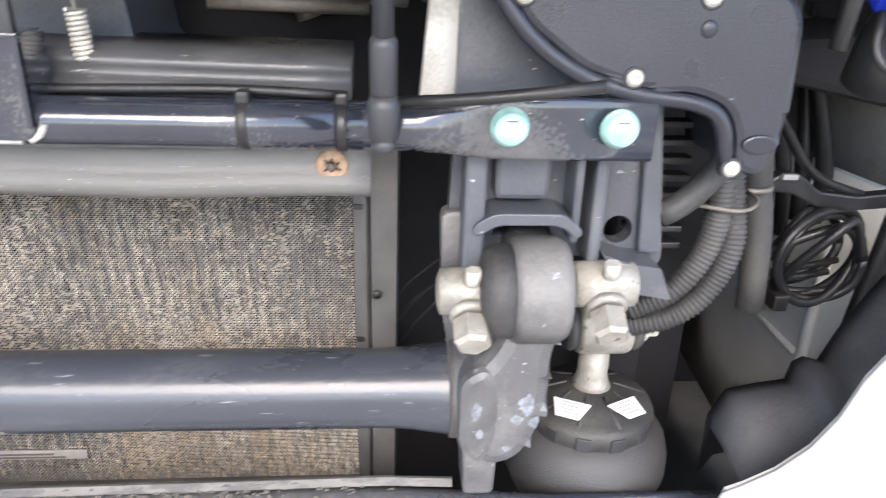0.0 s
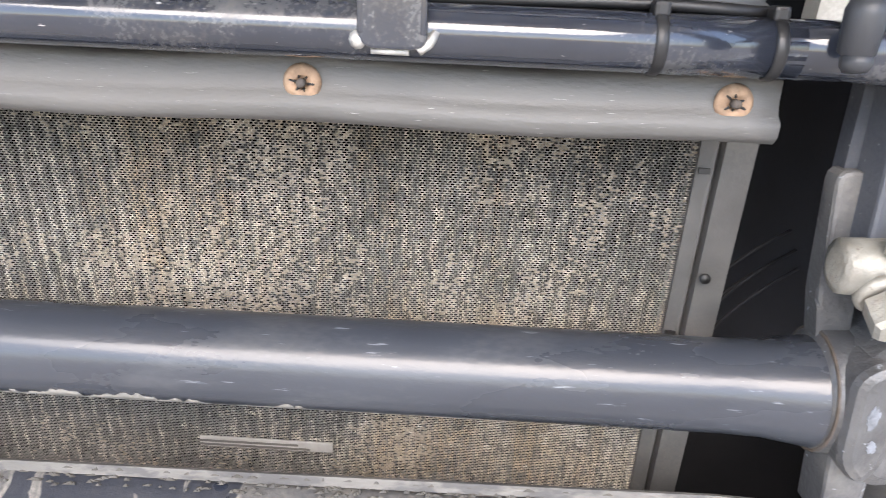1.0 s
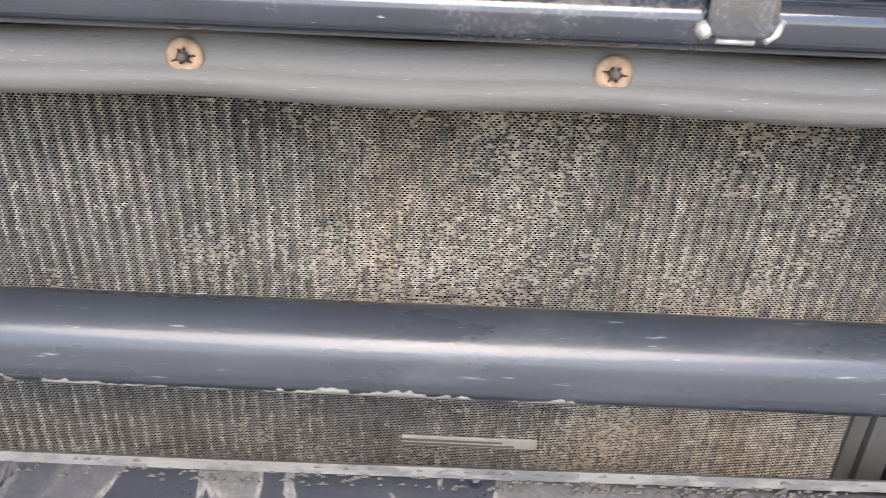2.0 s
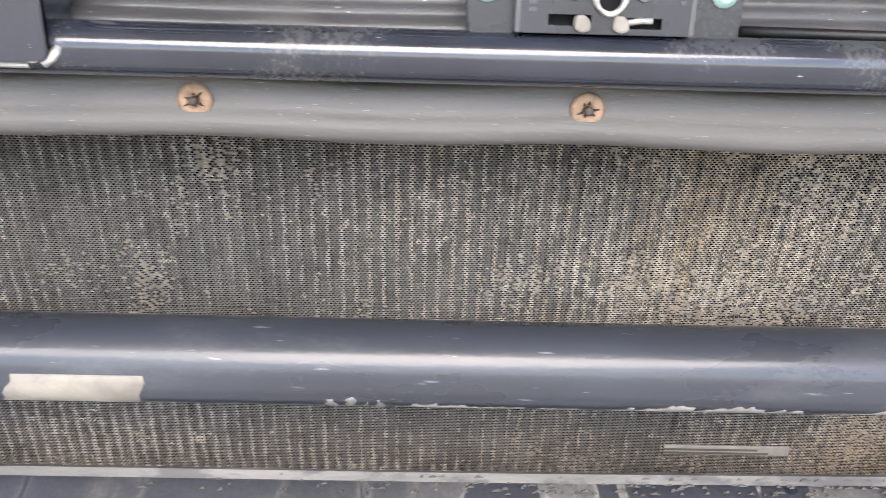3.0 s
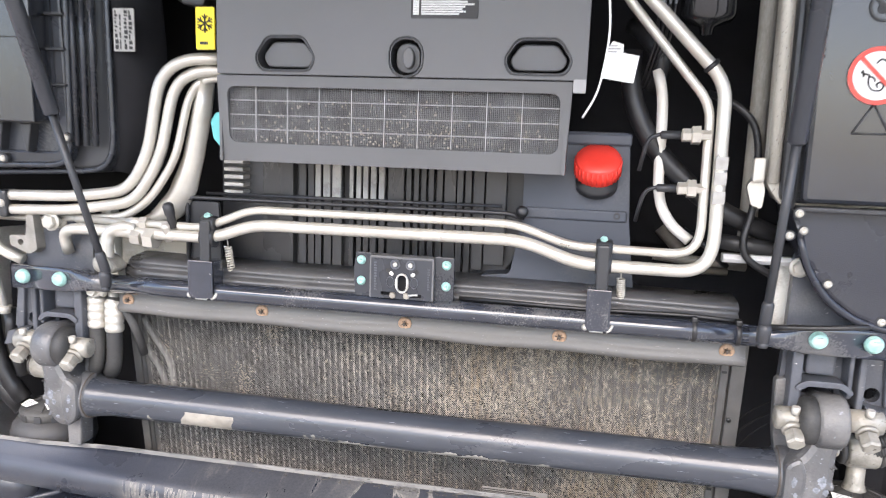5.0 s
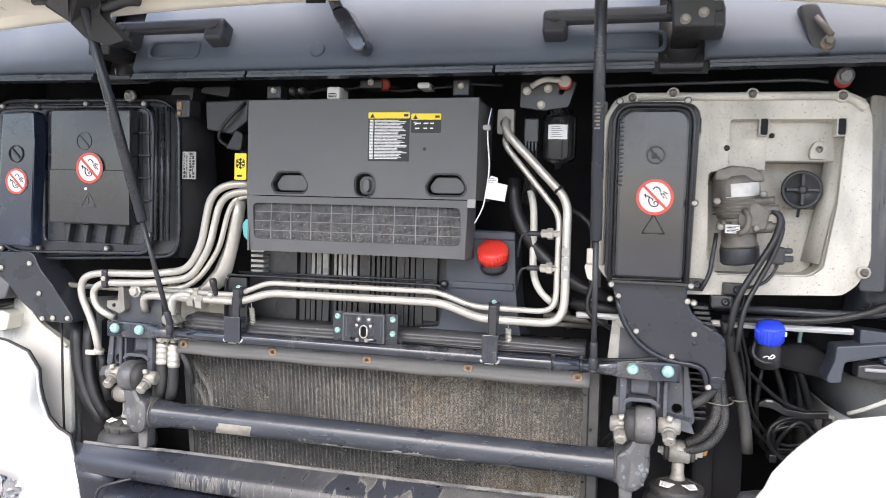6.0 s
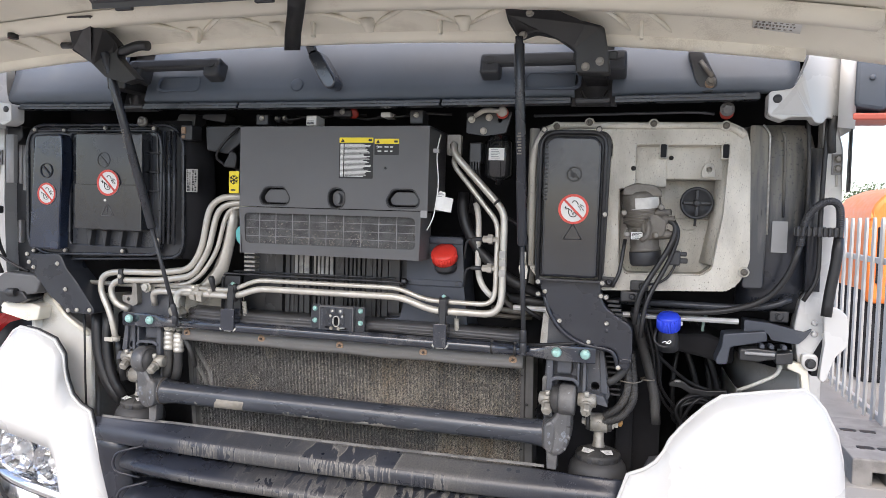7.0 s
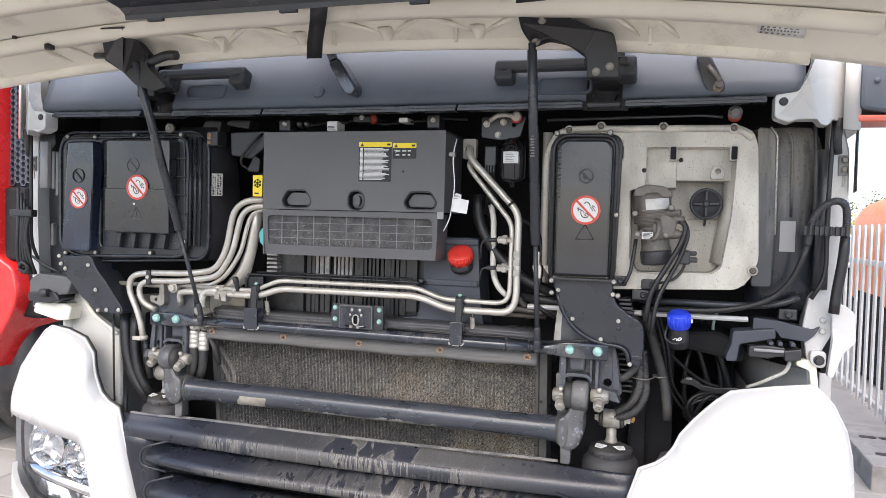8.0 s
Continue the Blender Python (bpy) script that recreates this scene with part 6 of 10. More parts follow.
plate(bm, soft([(-0.365, 1.245), (-0.365, 1.360), (-0.315, 1.36), (-0.310, 1.245)], 0.004), 0.035, 0.042, w=0.001)
part("side_board", bm, BLACK, fin)
bm = B()
lathe(bm, [(0.006, 0), (0.009, 0.003), (0.009, 0.008), (0.006, 0.010), (0.008, 0.013), (0.005, 0.016), (0, 0.016)], (0.160, 0.03, 1.370), (0.2, -1, 0.3), 14)
part("knob", bm, BLACK, fin)

# ---- coolant tank with red cap ----
tank = thing("coolant_tank", (0.22, 0.06, 1.25), "blue-grey plastic coolant tank with a red screw cap", "tank")
bm = B()
plate(bm, soft([(0.160, 1.488), (0.305, 1.488), (0.312, 1.36), (0.325, 1.262), (0.345, 1.25), (0.10, 1.25), (0.10, 1.272), (0.145, 1.276), (0.160, 1.355)], 0.008), 0.045, 0.15, w=0.006)
part("body", bm, TANK, tank)
bm = B()
box(bm, (0.165, 0.040, 1.362), (0.308, 0.047, 1.378), 0.003)
part("seam", bm, TANK, tank)
bm = B()
box(bm, (0.165, 0.038, 1.470), (0.308, 0.06, 1.486), 0.003)
part("top_lip", bm, TANK, tank)
bm = B()
lathe(bm, [(0.030, 0), (0.030, 0.012), (0.026, 0.014), (0.026, 0.035)], (0.263, 0.052, 1.413), (0, -0.62, 0.78), 24)
part("neck", bm, BLACK, tank, "black filler neck")
bm = B()
lathe(bm, [(0.029, 0.022), (0.0310, 0.024), (0.0318, 0.047), (0.0295, 0.0515), (0.012, 0.053), (0, 0.053)], (0.263, 0.052, 1.413), (0, -0.62, 0.78), 28)
cap_ = part("cap", bm, RED, tank, "ribbed red screw cap")
ax = Vector((0, -0.62, 0.78)).normalized()
sd = Vector((1, 0, 0))
up = ax.cross(sd)
for k in range(28):
    an = 2 * math.pi * k / 28
    o = Vector((0.263, 0.052, 1.413)) + (sd * math.cos(an) + up * math.sin(an)) * 0.0312
    part("grip_rib", tube(B(), [o + ax * 0.025, o + ax * 0.047], 0.0018, 5), RED, cap_)
bm = B()
screw(bm, (0.294, 0.045, 1.371), 0.006)
part("screw", bm, BLACK, tank)


# ---- aluminium pipes ----
P1 = [(-0.565, 0.01, 1.268), (-0.565, 0.0, 1.300), (-0.545, -0.006, 1.3105), (-0.30, -0.012, 1.3105), (-0.232, -0.012, 1.3345), (0.165, -0.012, 1.336), (0.245, -0.012, 1.3085), (0.400, -0.012, 1.3075), (0.4195, -0.010, 1.335),
      (0.4175, 0.0, 1.556), (0.285, 0.006, 1.694), (0.283, 0.02, 1.722)]
pp = thing("refrigerant_pipe", (0, -0.01, 1.30), "thick bent aluminium pipe across the bay", "pipe", "aluminium pipes")
bm = B()
tube(bm, P1, 0.0088, 14, 0.028)
part("pipe", bm, ALU, pp)
for at, ax_, r in (((-0.403, -0.01, 1.3035), (1, 0, -0.05), 0.0165), ((-0.426, -0.01, 1.3045), (1, 0, -0.05), 0.0135)):
    bm = B()
    lathe(bm, [(r, -0.008), (r, 0.008)], at, ax_, 6, smooth=False)
    part("union_nut", bm, ALU, pp, "hexagon union nut")
for z in (1.57,):
    bm = B()
    lathe(bm, [(0.0105, -0.003), (0.0115, 0), (0.0105, 0.003)], (0.398, 0.001, 1.577), (-0.69, 0, 0.72), 16)
    part("cable_tie", bm, RUBBER, pp)
bm = B()
plate(bm, rrect(0.267, 0.301, 1.690, 1.740, 0.004), 0.012, 0.03, [circle(0.284, 1.712, 0.011, 16)], w=0.002)
part("flange_block", bm, GREYMET, pp)
bm = B()
for z in (1.40, 1.425, 1.445):
    box(bm, (0.411, -0.0178, z), (0.426, -0.0165 + 0.004, z + 0.016))
part("sticker", bm, SILVER, pp, "small faded stickers")

P2 = [(-0.54, 0.0, 1.325), (-0.315, -0.008, 1.3245), (-0.238, -0.008, 1.3565), (0.155, -0.008, 1.358), (0.232, -0.008, 1.332), (0.385, -0.008, 1.330), (0.402, -0.006, 1.350), (0.4015, 0.004, 1.528), (0.283, 0.012, 1.668), (0.283, 0.03, 1.69)]
p2 = thing("refrigerant_pipe", (0, 0, 1.32), "thinner bent aluminium pipe beside the thick one", "pipe", "aluminium pipes")
bm = B()
tube(bm, P2, 0.0062, 12, 0.024)
part("pipe", bm, ALU, p2)
bm = B()
lathe(bm, [(0.010, -0.006), (0.010, 0.006)], (-0.418, -0.004, 1.3255), (1, 0, 0), 6, smooth=False)
lathe(bm, [(0.008, -0.01), (0.008, 0.012)], (-0.436, -0.003, 1.3255), (1, 0, 0), 12)
part("union_nut", bm, ALU, p2)
for x, z, up_ in ((-0.372, 1.300, 0.026), (-0.365, 1.322, 0.036)):
    bm = B()
    lathe(bm, [(0.0065, 0), (0.0065, 0.02), (0.008, 0.022), (0.0085, up_), (0.005, up_ + 0.004), (0, up_ + 0.004)], (x, -0.01, z), (-0.15, -0.2, 1), 12)
    part("service_valve", bm, ALU if up_ < 0.035 else BLACK, p2)
# third, curved line behind them with two pressure switches
p3 = thing("refrigerant_pipe", (0.36, 0.03, 1.34), "pale curved pipe with two pressure switches", "pipe", "aluminium pipes")
bm = B()
tube(bm, [(0.335, 0.05, 1.575), (0.345, 0.045, 1.54), (0.347, 0.04, 1.40), (0.365, 0.03, 1.365), (0.392, 0.02, 1.345)], 0.0075, 12, 0.04)
part("pipe", bm, mat("pale_pipe", (0.62, 0.6, 0.55), 0.5, 0.1, var=0.08, bump=0.05), p3)
for z in (1.488, 1.418):
    bm = B()
    lathe(bm, [(0.007, 0), (0.007, 0.012), (0.0125, 0.013), (0.0125, 0.024), (0.009, 0.025), (0.009, 0.036), (0.004, 0.037), (0.003, 0.06)], (0.404, -0.002, z), (-1, 0, -0.02), 6, smooth=False)
    sw = part("pressure_switch", bm, ALU, p3)
    bm = B()
    lathe(bm, [(0.0055, 0.038), (0.0055, 0.062), (0.003, 0.064)], (0.404, -0.002, z), (-1, 0, -0.02), 10)
    tube(bm, [(0.343, -0.002, z), (0.325, 0.0, z - 0.005), (0.318, 0.02, z - 0.05)], 0.0028, 6, 0.02)
    part("plug", bm, BLACK, sw)

# bundle of aluminium lines lying close together
BUNDLE = (
    (0.0088, ((-0.27, 0.012, 1.577), (-0.352, 0.0, 1.574), (-0.390, 0.0, 1.545), (-0.412, 0.0, 1.430), (-0.447, 0.0, 1.374), (-0.54, 0.0, 1.361), (-0.690, 0.0, 1.356), (-0.732, 0.0, 1.344), (-0.741, 0.0, 1.305), (-0.703, 0.0, 1.232), (-0.688, 0.004, 1.160))),
    (0.0085, ((-0.27, 0.022, 1.562), (-0.340, 0.008, 1.557), (-0.370, 0.006, 1.532), (-0.393, 0.004, 1.427), (-0.436, 0.0, 1.357), (-0.555, 0.0, 1.338), (-0.685, 0.0, 1.333), (-0.707, 0.0, 1.308), (-0.692, 0.002, 1.268), (-0.650, 0.01, 1.249))),
    (0.0064, ((-0.27, 0.035, 1.552), (-0.328, 0.020, 1.548), (-0.350, 0.016, 1.524), (-0.372, 0.010, 1.424), (-0.415, 0.006, 1.360), (-0.462, 0.006, 1.330), (-0.66, 0.026, 1.318), (-0.86, 0.04, 1.318))))
for k, (r, pts) in enumerate(BUNDLE):
    q = thing("aluminium_line", pts[5], "bent pale aluminium line running to the cab's side", "pipe", "aluminium lines")
    part("line", tube(B(), pts, r, 14, 0.03), ALU, q)
    if k == 0:
        bm = B()
        box(bm, (-0.672, -0.014, 1.322), (-0.656, 0.02, 1.366), 0.005)
        cl = part("clamp", bm, BLACK, q)
        part("screw", screw(B(), (-0.664, -0.014, 1.345), 0.005), ZINC, cl)
        bm = B()
        lathe(bm, [(0.012, -0.006), (0.012, 0.006)], (-0.690, 0.004, 1.166), (0.2, 0, 1), 14)
        box(bm, (-0.718, -0.010, 1.158), (-0.69, -0.002, 1.170), 0.002)
        part("hose_clamp", bm, ZINC, q, "steel hose clamp")
bm = B()
sheet(bm, [[(a, 0.022, z), ((a + b) / 2, 0.012, z + 0.002), (b, 0.030, z)] for a, b, z in ((-0.338, -0.316, 1.548), (-0.350, -0.322, 1.50), (-0.366, -0.336, 1.43), (-0.392, -0.350, 1.375), (-0.425, -0.372, 1.338), (-0.455, -0.395, 1.322))], 0.004)
solid("bent_heat_shield", bm, ALU, "bent bare aluminium strip behind the pipes", "shield")

# ---- washer/air drier canister with bracket ----
pump = thing("filter_canister", (0.39, 0.04, 1.62), "black canister filter with white label, hung from a bracket", "canister")
bm = B()
lathe(bm, [(0, -0.012), (0.008, -0.010), (0.010, 0.0), (0.030, 0.006), (0.0355, 0.014), (0.0355, 0.092), (0.032, 0.098), (0.026, 0.10), (0.026, 0.11)], (0.392, 0.035, 1.630), (0, 0, 1), 28)
part("canister", bm, mat("gloss_black_enamel", (0.012, 0.0125, 0.014), 0.16, var=0.2, bump=0.03, scale=8, coat=0.5), pump, "glossy black can")
bm = B()
lathe(bm, [(0.0357, 0.048), (0.036, 0.049), (0.036, 0.076), (0.0357, 0.077)], (0.392, 0.035, 1.630), (0, 0, 1), 28)
for f in [f for f in bm.faces if f.calc_center_median().x < 0.376 or f.calc_center_median().x > 0.412 or f.calc_center_median().y > 0.03]:
    bm.faces.remove(f)
lb = part("label", bm, PAPER, pump, "white printed label")
bm = B()
for k in range(6):
    box(bm, (0.380, -0.0016, 1.682 + 0.0040 * k), (0.402 - 0.003 * (k % 3), -0.0006, 1.6835 + 0.0040 * k))
part("print", bm, GREYTAG, lb)
bm = B()
plate(bm, soft([(0.312, 1.745), (0.312, 1.795), (0.425, 1.795), (0.410, 1.745), (0.36, 1.738)], 0.004), 0.02, 0.028, [circle(0.395, 1.775, 0.006, 12)], w=0.002)
br = part("bracket", bm, BLACK, pump)
for x, z in ((0.325, 1.778), (0.355, 1.75), (0.368, 1.782)):
    bm = B()
    hexhead(bm, (x, 0.02, z), 0.0065, 0.008)
    part("bolt", bm, ZINC, br)
bm = B()
tube(bm, [(0.335, 0.012, 1.785), (0.36, 0.004, 1.80), (0.40, 0.01, 1.795)], 0.006, 8, 0.02)
lathe(bm, [(0.010, -0.004), (0.013, 0), (0.010, 0.004)], (0.402, 0.008, 1.794), (0, -1, 0), 14)
part("fitting", bm, ZINC, pump)
bm = B()
lathe(bm, [(0.008, -0.003), (0.0145, -0.003), (0.0145, 0.003), (0.008, 0.003)], (0.402, 0.012, 1.792), (0, -1, 0.2), 18)
part("red_ring", bm, mat("red_rubber_ring", (0.36, 0.035, 0.02), 0.5), pump, "red seal ring")
conn = thing("connector_block", (0.335, 0.03, 1.66), "black multi-pin connector with cables", "connector")
bm = B()
box(bm, (0.322, 0.015, 1.672), (0.352, 0.045, 1.722), 0.003)
for k in range(4):
    box(bm, (0.325 + 0.007 * k, 0.010, 1.655), (0.329 + 0.007 * k, 0.02, 1.675), 0.001)
part("housing", bm, BLACK, conn)
for k in range(4):
    part("wire", tube(B(), [(0.327 + 0.007 * k, 0.015, 1.66), (0.330 + 0.006 * k, 0.03, 1.62), (0.315 + 0.004 * k, 0.06, 1.55)], 0.002, 5, 0.02), RUBBER, conn)

tag_ = thing("paper_tag", (0.28, -0.05, 1.55), "white paper tag folded on a thin wire", "tag")
bm = B()
plate(bm, [(0.257, 1.555), (0.262, 1.590), (0.303, 1.582), (0.298, 1.549)], -0.052, -0.0505)
plate(bm, [(0.262, 1.590), (0.270, 1.600), (0.283, 1.596), (0.283, 1.585)], -0.0515, -0.050)
part("tag", bm, PAPER, tag_)
part("print", bars(0.263, 0.280, 1.585, 1.596, 3, -0.0522, 0.5, 8), GREYTAG, tag_)
bm = B()
tube(bm, [(0.262, -0.03, 1.735), (0.257, -0.048, 1.69), (0.266, -0.05, 1.62), (0.262, -0.053, 1.575), (0.255, -0.05, 1.535), (0.238, -0.045, 1.505)], 0.0016, 6, 0.03)
part("wire", bm, PAPER, tag_)
bm = B()
box(bm, (0.250, -0.055, 1.690), (0.265, -0.04, 1.700), 0.002)
part("clip", bm, GREYTAG, tag_)

# dark hoses behind the pipes
for k, (pts, r, label) in enumerate((
        ([(0.30, 0.06, 1.60), (0.30, 0.05, 1.54), (0.335, 0.05, 1.47), (0.42, 0.04, 1.39), (0.52, 0.06, 1.35)], 0.014, "thick black coolant hose slanting behind pipes"),
        ([(0.405, 0.05, 1.545), (0.44, 0.03, 1.53), (0.47, 0.03, 1.50), (0.475, 0.03, 1.40), (0.455, 0.02, 1.33), (0.51, 0.03, 1.30)], 0.005, "thin black hose looping beside the pipes"),
        ([(0.30, 0.09, 1.64), (0.32, 0.06, 1.62), (0.345, 0.05, 1.585), (0.33, 0.07, 1.55)], 0.012, "black bent hose end"),
        ([(0.43, 0.04, 1.345), (0.52, 0.05, 1.335), (0.62, 0.08, 1.325)], 0.011, "black hose running under the filter cover"),
        ([(-0.36, 0.08, 1.70), (-0.33, 0.05, 1.66), (-0.335, 0.06, 1.62)], 0.012, "short black hose by the heater cover"))):
    bm = B()
    tube(bm, pts, r, 12, 0.04)
    solid("hose", bm, RUBBER, label, "hose", "bay hoses")
bm = B()
sheet(bm, [[(0.462, 0.06, z), (0.472, 0.05, z), (0.486, 0.06, z)] for z in np.linspace(1.34, 1.76, 5)], 0.004)
solid("beige_upright", bm, mat("dull_beige_edge", (0.36, 0.34, 0.30), 0.5, var=0.25, bump=0.15, scale=10, dust=0.4, dust_col=(0.17, 0.155, 0.13), stretch=(1, 1, 0.3), scuff=0.4), "narrow beige upright panel edge", "panel")
bm = B()
box(bm, (0.459, -0.01, 1.43), (0.474, 0.0, 1.462), 0.003)
plate(bm, soft([(0.462, 1.40), (0.455, 1.425), (0.47, 1.445), (0.478, 1.42), (0.476, 1.395)], 0.004), 0.0, 0.012)
solid("wire_lug", bm, ALU, "bare metal cable lug beside the strut", "lug")

# top row of small fittings under the cowl
for x, z, w, h, m_, lab in ((-0.225, 1.776, 0.034, 0.028, BLACK, "black bracket with bolt under the cowl"), (0.195, 1.780, 0.034, 0.034, BLACK, "black bracket with bolt under the cowl"),
                            (-0.085, 1.773, 0.030, 0.026, PAPER, "white connector with print under the cowl"), (0.115, 1.786, 0.026, 0.012, PAPER, "pale clip under the cowl"),
                            (0.0, 1.79, 0.05, 0.016, BLACK, "black valve block under the cowl")):
    f_ = thing("fitting", (x, 0.0, z), lab, "fitting", "fittings under the cowl")
    bm = B()
    box(bm, (x - w / 2, -0.02, z - h / 2), (x + w / 2, 0.03, z + h / 2), 0.003)
    part("body", bm, m_, f_)
    if m_ is BLACK:
        bm = B()
        screw(bm, (x, -0.02, z + 0.004), 0.0055)
        part("screw", bm, ZINC, f_)
    elif h > 0.02:
        part("print", bars(x - w / 2 + .003, x + w / 2 - .003, z - h / 2 + .003, z, 3, -0.02, 0.5, 3), INK, f_)
bundle = thing("cable_bundle", (0.0, 0.01, 1.785), "tangle of black cables under the cowl", "cables")
for k in range(6):
    a = -0.22 + 0.075 * k
    bm = B()
    tube(bm, [(a, 0.02, 1.785 + 0.006 * (k % 2)), (a + 0.05, 0.0, 1.775 + 0.008 * (k % 3)), (a + 0.12, 0.02, 1.79)], 0.0032, 6, 0.03)
    part("cable", bm, RUBBER, bundle)
bm = B()
lathe(bm, [(0.006, -0.003), (0.0125, -0.003), (0.0125, 0.003), (0.006, 0.003)], (0.028, -0.012, 1.79), (0, -1, -0.4), 16)
solid("red_seal", bm, mat("red_seal", (0.30, 0.03, 0.018), 0.5), "red seal ring under the cowl", "seal", "red seals")
bm = B()
lathe(bm, [(0.010, -0.003), (0.0145, -0.003), (0.0145, 0.003), (0.010, 0.003)], (0.905, 0.0, 1.786), (0, -1, -0.4), 20)
solid("red_seal", bm, bpy.data.materials["red_seal"], "red seal ring beside the bonnet hinge", "seal", "red seals")
bm = B()
hexhead(bm, (0.905, -0.012, 1.792), 0.0115, 0.014, (0, -1, -0.2))
solid("large_bolt", bm, CAST, "large grey bolt over a red seal", "bolt")
bm = B()
tube(bm, [(0.48, 0.0, 1.782), (0.84, -0.005, 1.787), (0.88, -0.002, 1.783)], 0.0035, 7, 0.02)
solid("rod", bm, BLACK, "thin black rod under the cowl", "rod")


for x in (-0.190, -0.168):
    v_ = thing("air_valve", (x, 0.0, 1.778), "small black cylindrical air valve under the cowl", "valve", "air valves")
    part("barrel", lathe(B(), [(0.006, 0), (0.009, 0.002), (0.009, 0.030), (0.0065, 0.034), (0, 0.034)], (x, 0.03, 1.778), (0, -1, 0.1), 14), BLACK, v_)
    part("port", lathe(B(), [(0.0045, 0.034), (0.0045, 0.040), (0, 0.041)], (x, 0.03, 1.778), (0, -1, 0.1), 10), GREYMET, v_)

# ---- filter covers: left ----
fl = thing("air_filter_housing", (-0.72, 0.0, 1.40), "black plastic air filter housing with ribbed cover and stickers", "air filter")
bm = B()
plate(bm, soft([(-1.01, 1.42), (-1.015, 1.74), (-0.985, 1.775), (-0.52, 1.772), (-0.482, 1.735), (-0.478, 1.43), (-0.50, 1.398), (-0.93, 1.375)], 0.02), 0.02, 0.12, w=0.012)
part("back_shell", bm, BLACK, fl)
bm = B()
plate(bm, soft([(-0.990, 1.43), (-0.995, 1.735), (-0.970, 1.757), (-0.555, 1.757), (-0.545, 1.43), (-0.56, 1.405), (-0.93, 1.395)], 0.015), 0.0, 0.03,
      [soft([(-0.970, 1.44), (-0.974, 1.732), (-0.868, 1.738), (-0.866, 1.42), (-0.95, 1.415)], 0.012), soft([(-0.845, 1.43), (-0.845, 1.742), (-0.575, 1.742), (-0.565, 1.43)], 0.012)], w=0.004)
part("rim", bm, SATIN, fl, "raised black rim")
for y_, e_ in ((0.018, 0.0), (-0.002, 0.018)):
    bm = B()
    ring = soft([(-1.008 + e_, 0, 1.425), (-1.012 + e_, 0, 1.735 - e_ * 0.6), (-0.985 + e_ * 0.5, 0, 1.770 - e_), (-0.522 - e_ * 1.6, 0, 1.768 - e_), (-0.486 - e_ * 3, 0, 1.732 - e_), (-0.482 - e_ * 3.4, 0, 1.432), (-0.502 - e_ * 3, 0, 1.402 + e_ * 0.4), (-0.93, 0, 1.380 + e_)], 0.03, 4)
    tube(bm, [(p.x, y_, p.z) for p in ring + ring[:1]], 0.0048, 8)
    part("rim_bead", bm, SATIN, fl)
bm = B()
plate(bm, soft([(-0.958, 1.415), (-0.938, 1.737), (-0.846, 1.739), (-0.842, 1.66), (-0.855, 1.412)], 0.010), -0.034, 0.01, w=0.006)
cv = part("narrow_cover", bm, BLUEBLK, fl, "narrow glossy blue-black cover")
bm = B()
plate(bm, soft([(-0.795, 1.476), (-0.795, 1.742), (-0.578, 1.740), (-0.575, 1.474)], 0.008), -0.036, 0.01, w=0.005)
plate(bm, [(-0.795, 1.476), (-0.795, 1.60), (-0.577, 1.60), (-0.575, 1.474)], -0.039, -0.03, w=0.002)
cw = part("wide_cover", bm, COVER, fl, "wide black cover")
bm = B()
plate(bm, soft([(-0.840, 1.425), (-0.840, 1.742), (-0.548, 1.742), (-0.546, 1.425)], 0.008), 0.004, 0.012, w=0.002)
part("ribbed_panel", bm, SATIN, fl)
for x in (-0.767, -0.716, -0.663, -0.612):
    bm = B()
    plate(bm, [(x - 0.010, 1.472), (x + 0.010, 1.472), (x + 0.002, 1.428), (x - 0.002, 1.428)], -0.014, 0.006, w=0.002)
    part("gusset", bm, BLACK, fl)
for z in (1.689, 1.637, 1.585, 1.532):
    for xa, xb in ((-0.572, -0.540), (-0.824, -0.797)):
        bm = B()
        box(bm, (xa, -0.012, z - 0.0018), (xb, 0.008, z + 0.0018), 0.0008)
        part("rib", bm, BLACK, fl)
for x in (-0.536, -0.519, -0.503):
    bm = B()
    tube(bm, [(x, 0.004, 1.44), (x, 0.004, 1.75)], 0.005, 8)
    part("upright_bead", bm, SATIN, fl)
for k in range(12):
    bm = B()
    box(bm, (-0.972, -0.006, 1.56 + 0.0135 * k), (-0.958, 0.01, 1.5645 + 0.0135 * k), 0.001)
    part("hinge_tooth", bm, BLACK, fl)
for x, z in ((-0.962, 1.754), (-0.860, 1.752), (-0.72, 1.757), (-0.561, 1.756), (-0.858, 1.592), (-0.545, 1.452), (-0.66, 1.416), (-0.965, 1.405), (-0.855, 1.41)):
    bm = B()
    lathe(bm, [(0.0085, 0), (0.0085, 0.012), (0.007, 0.014)], (x, 0.004, z), seg=14)
    boss = part("screw_boss", bm, BLACK, fl)
    bm = B()
    screw(bm, (x, -0.010, z), 0.0040)
    part("screw", bm, ZINC, boss)
sign(fl, -0.8935, -0.0358, 1.570, 0.031)
sign(fl, -0.682, -0.0405, 1.604, 0.036)
for x, z, par in ((-0.895, 1.636, 0), (-0.70, 1.667, 0)):
    bm = B()
    plate(bm, circle(x, z, 0.021, 22), -0.0372, -0.034, [circle(x, z, 0.019, 22)])
    plate(bm, [(x - .013, z + .010), (x - .010, z + .013), (x + .013, z - .010), (x + .010, z - .013)], -0.0372, -0.034)
    part("moulded_sign", bm, BLACK, fl, "moulded sign in the plastic")
bm = B()
x, z = -0.685, 1.528
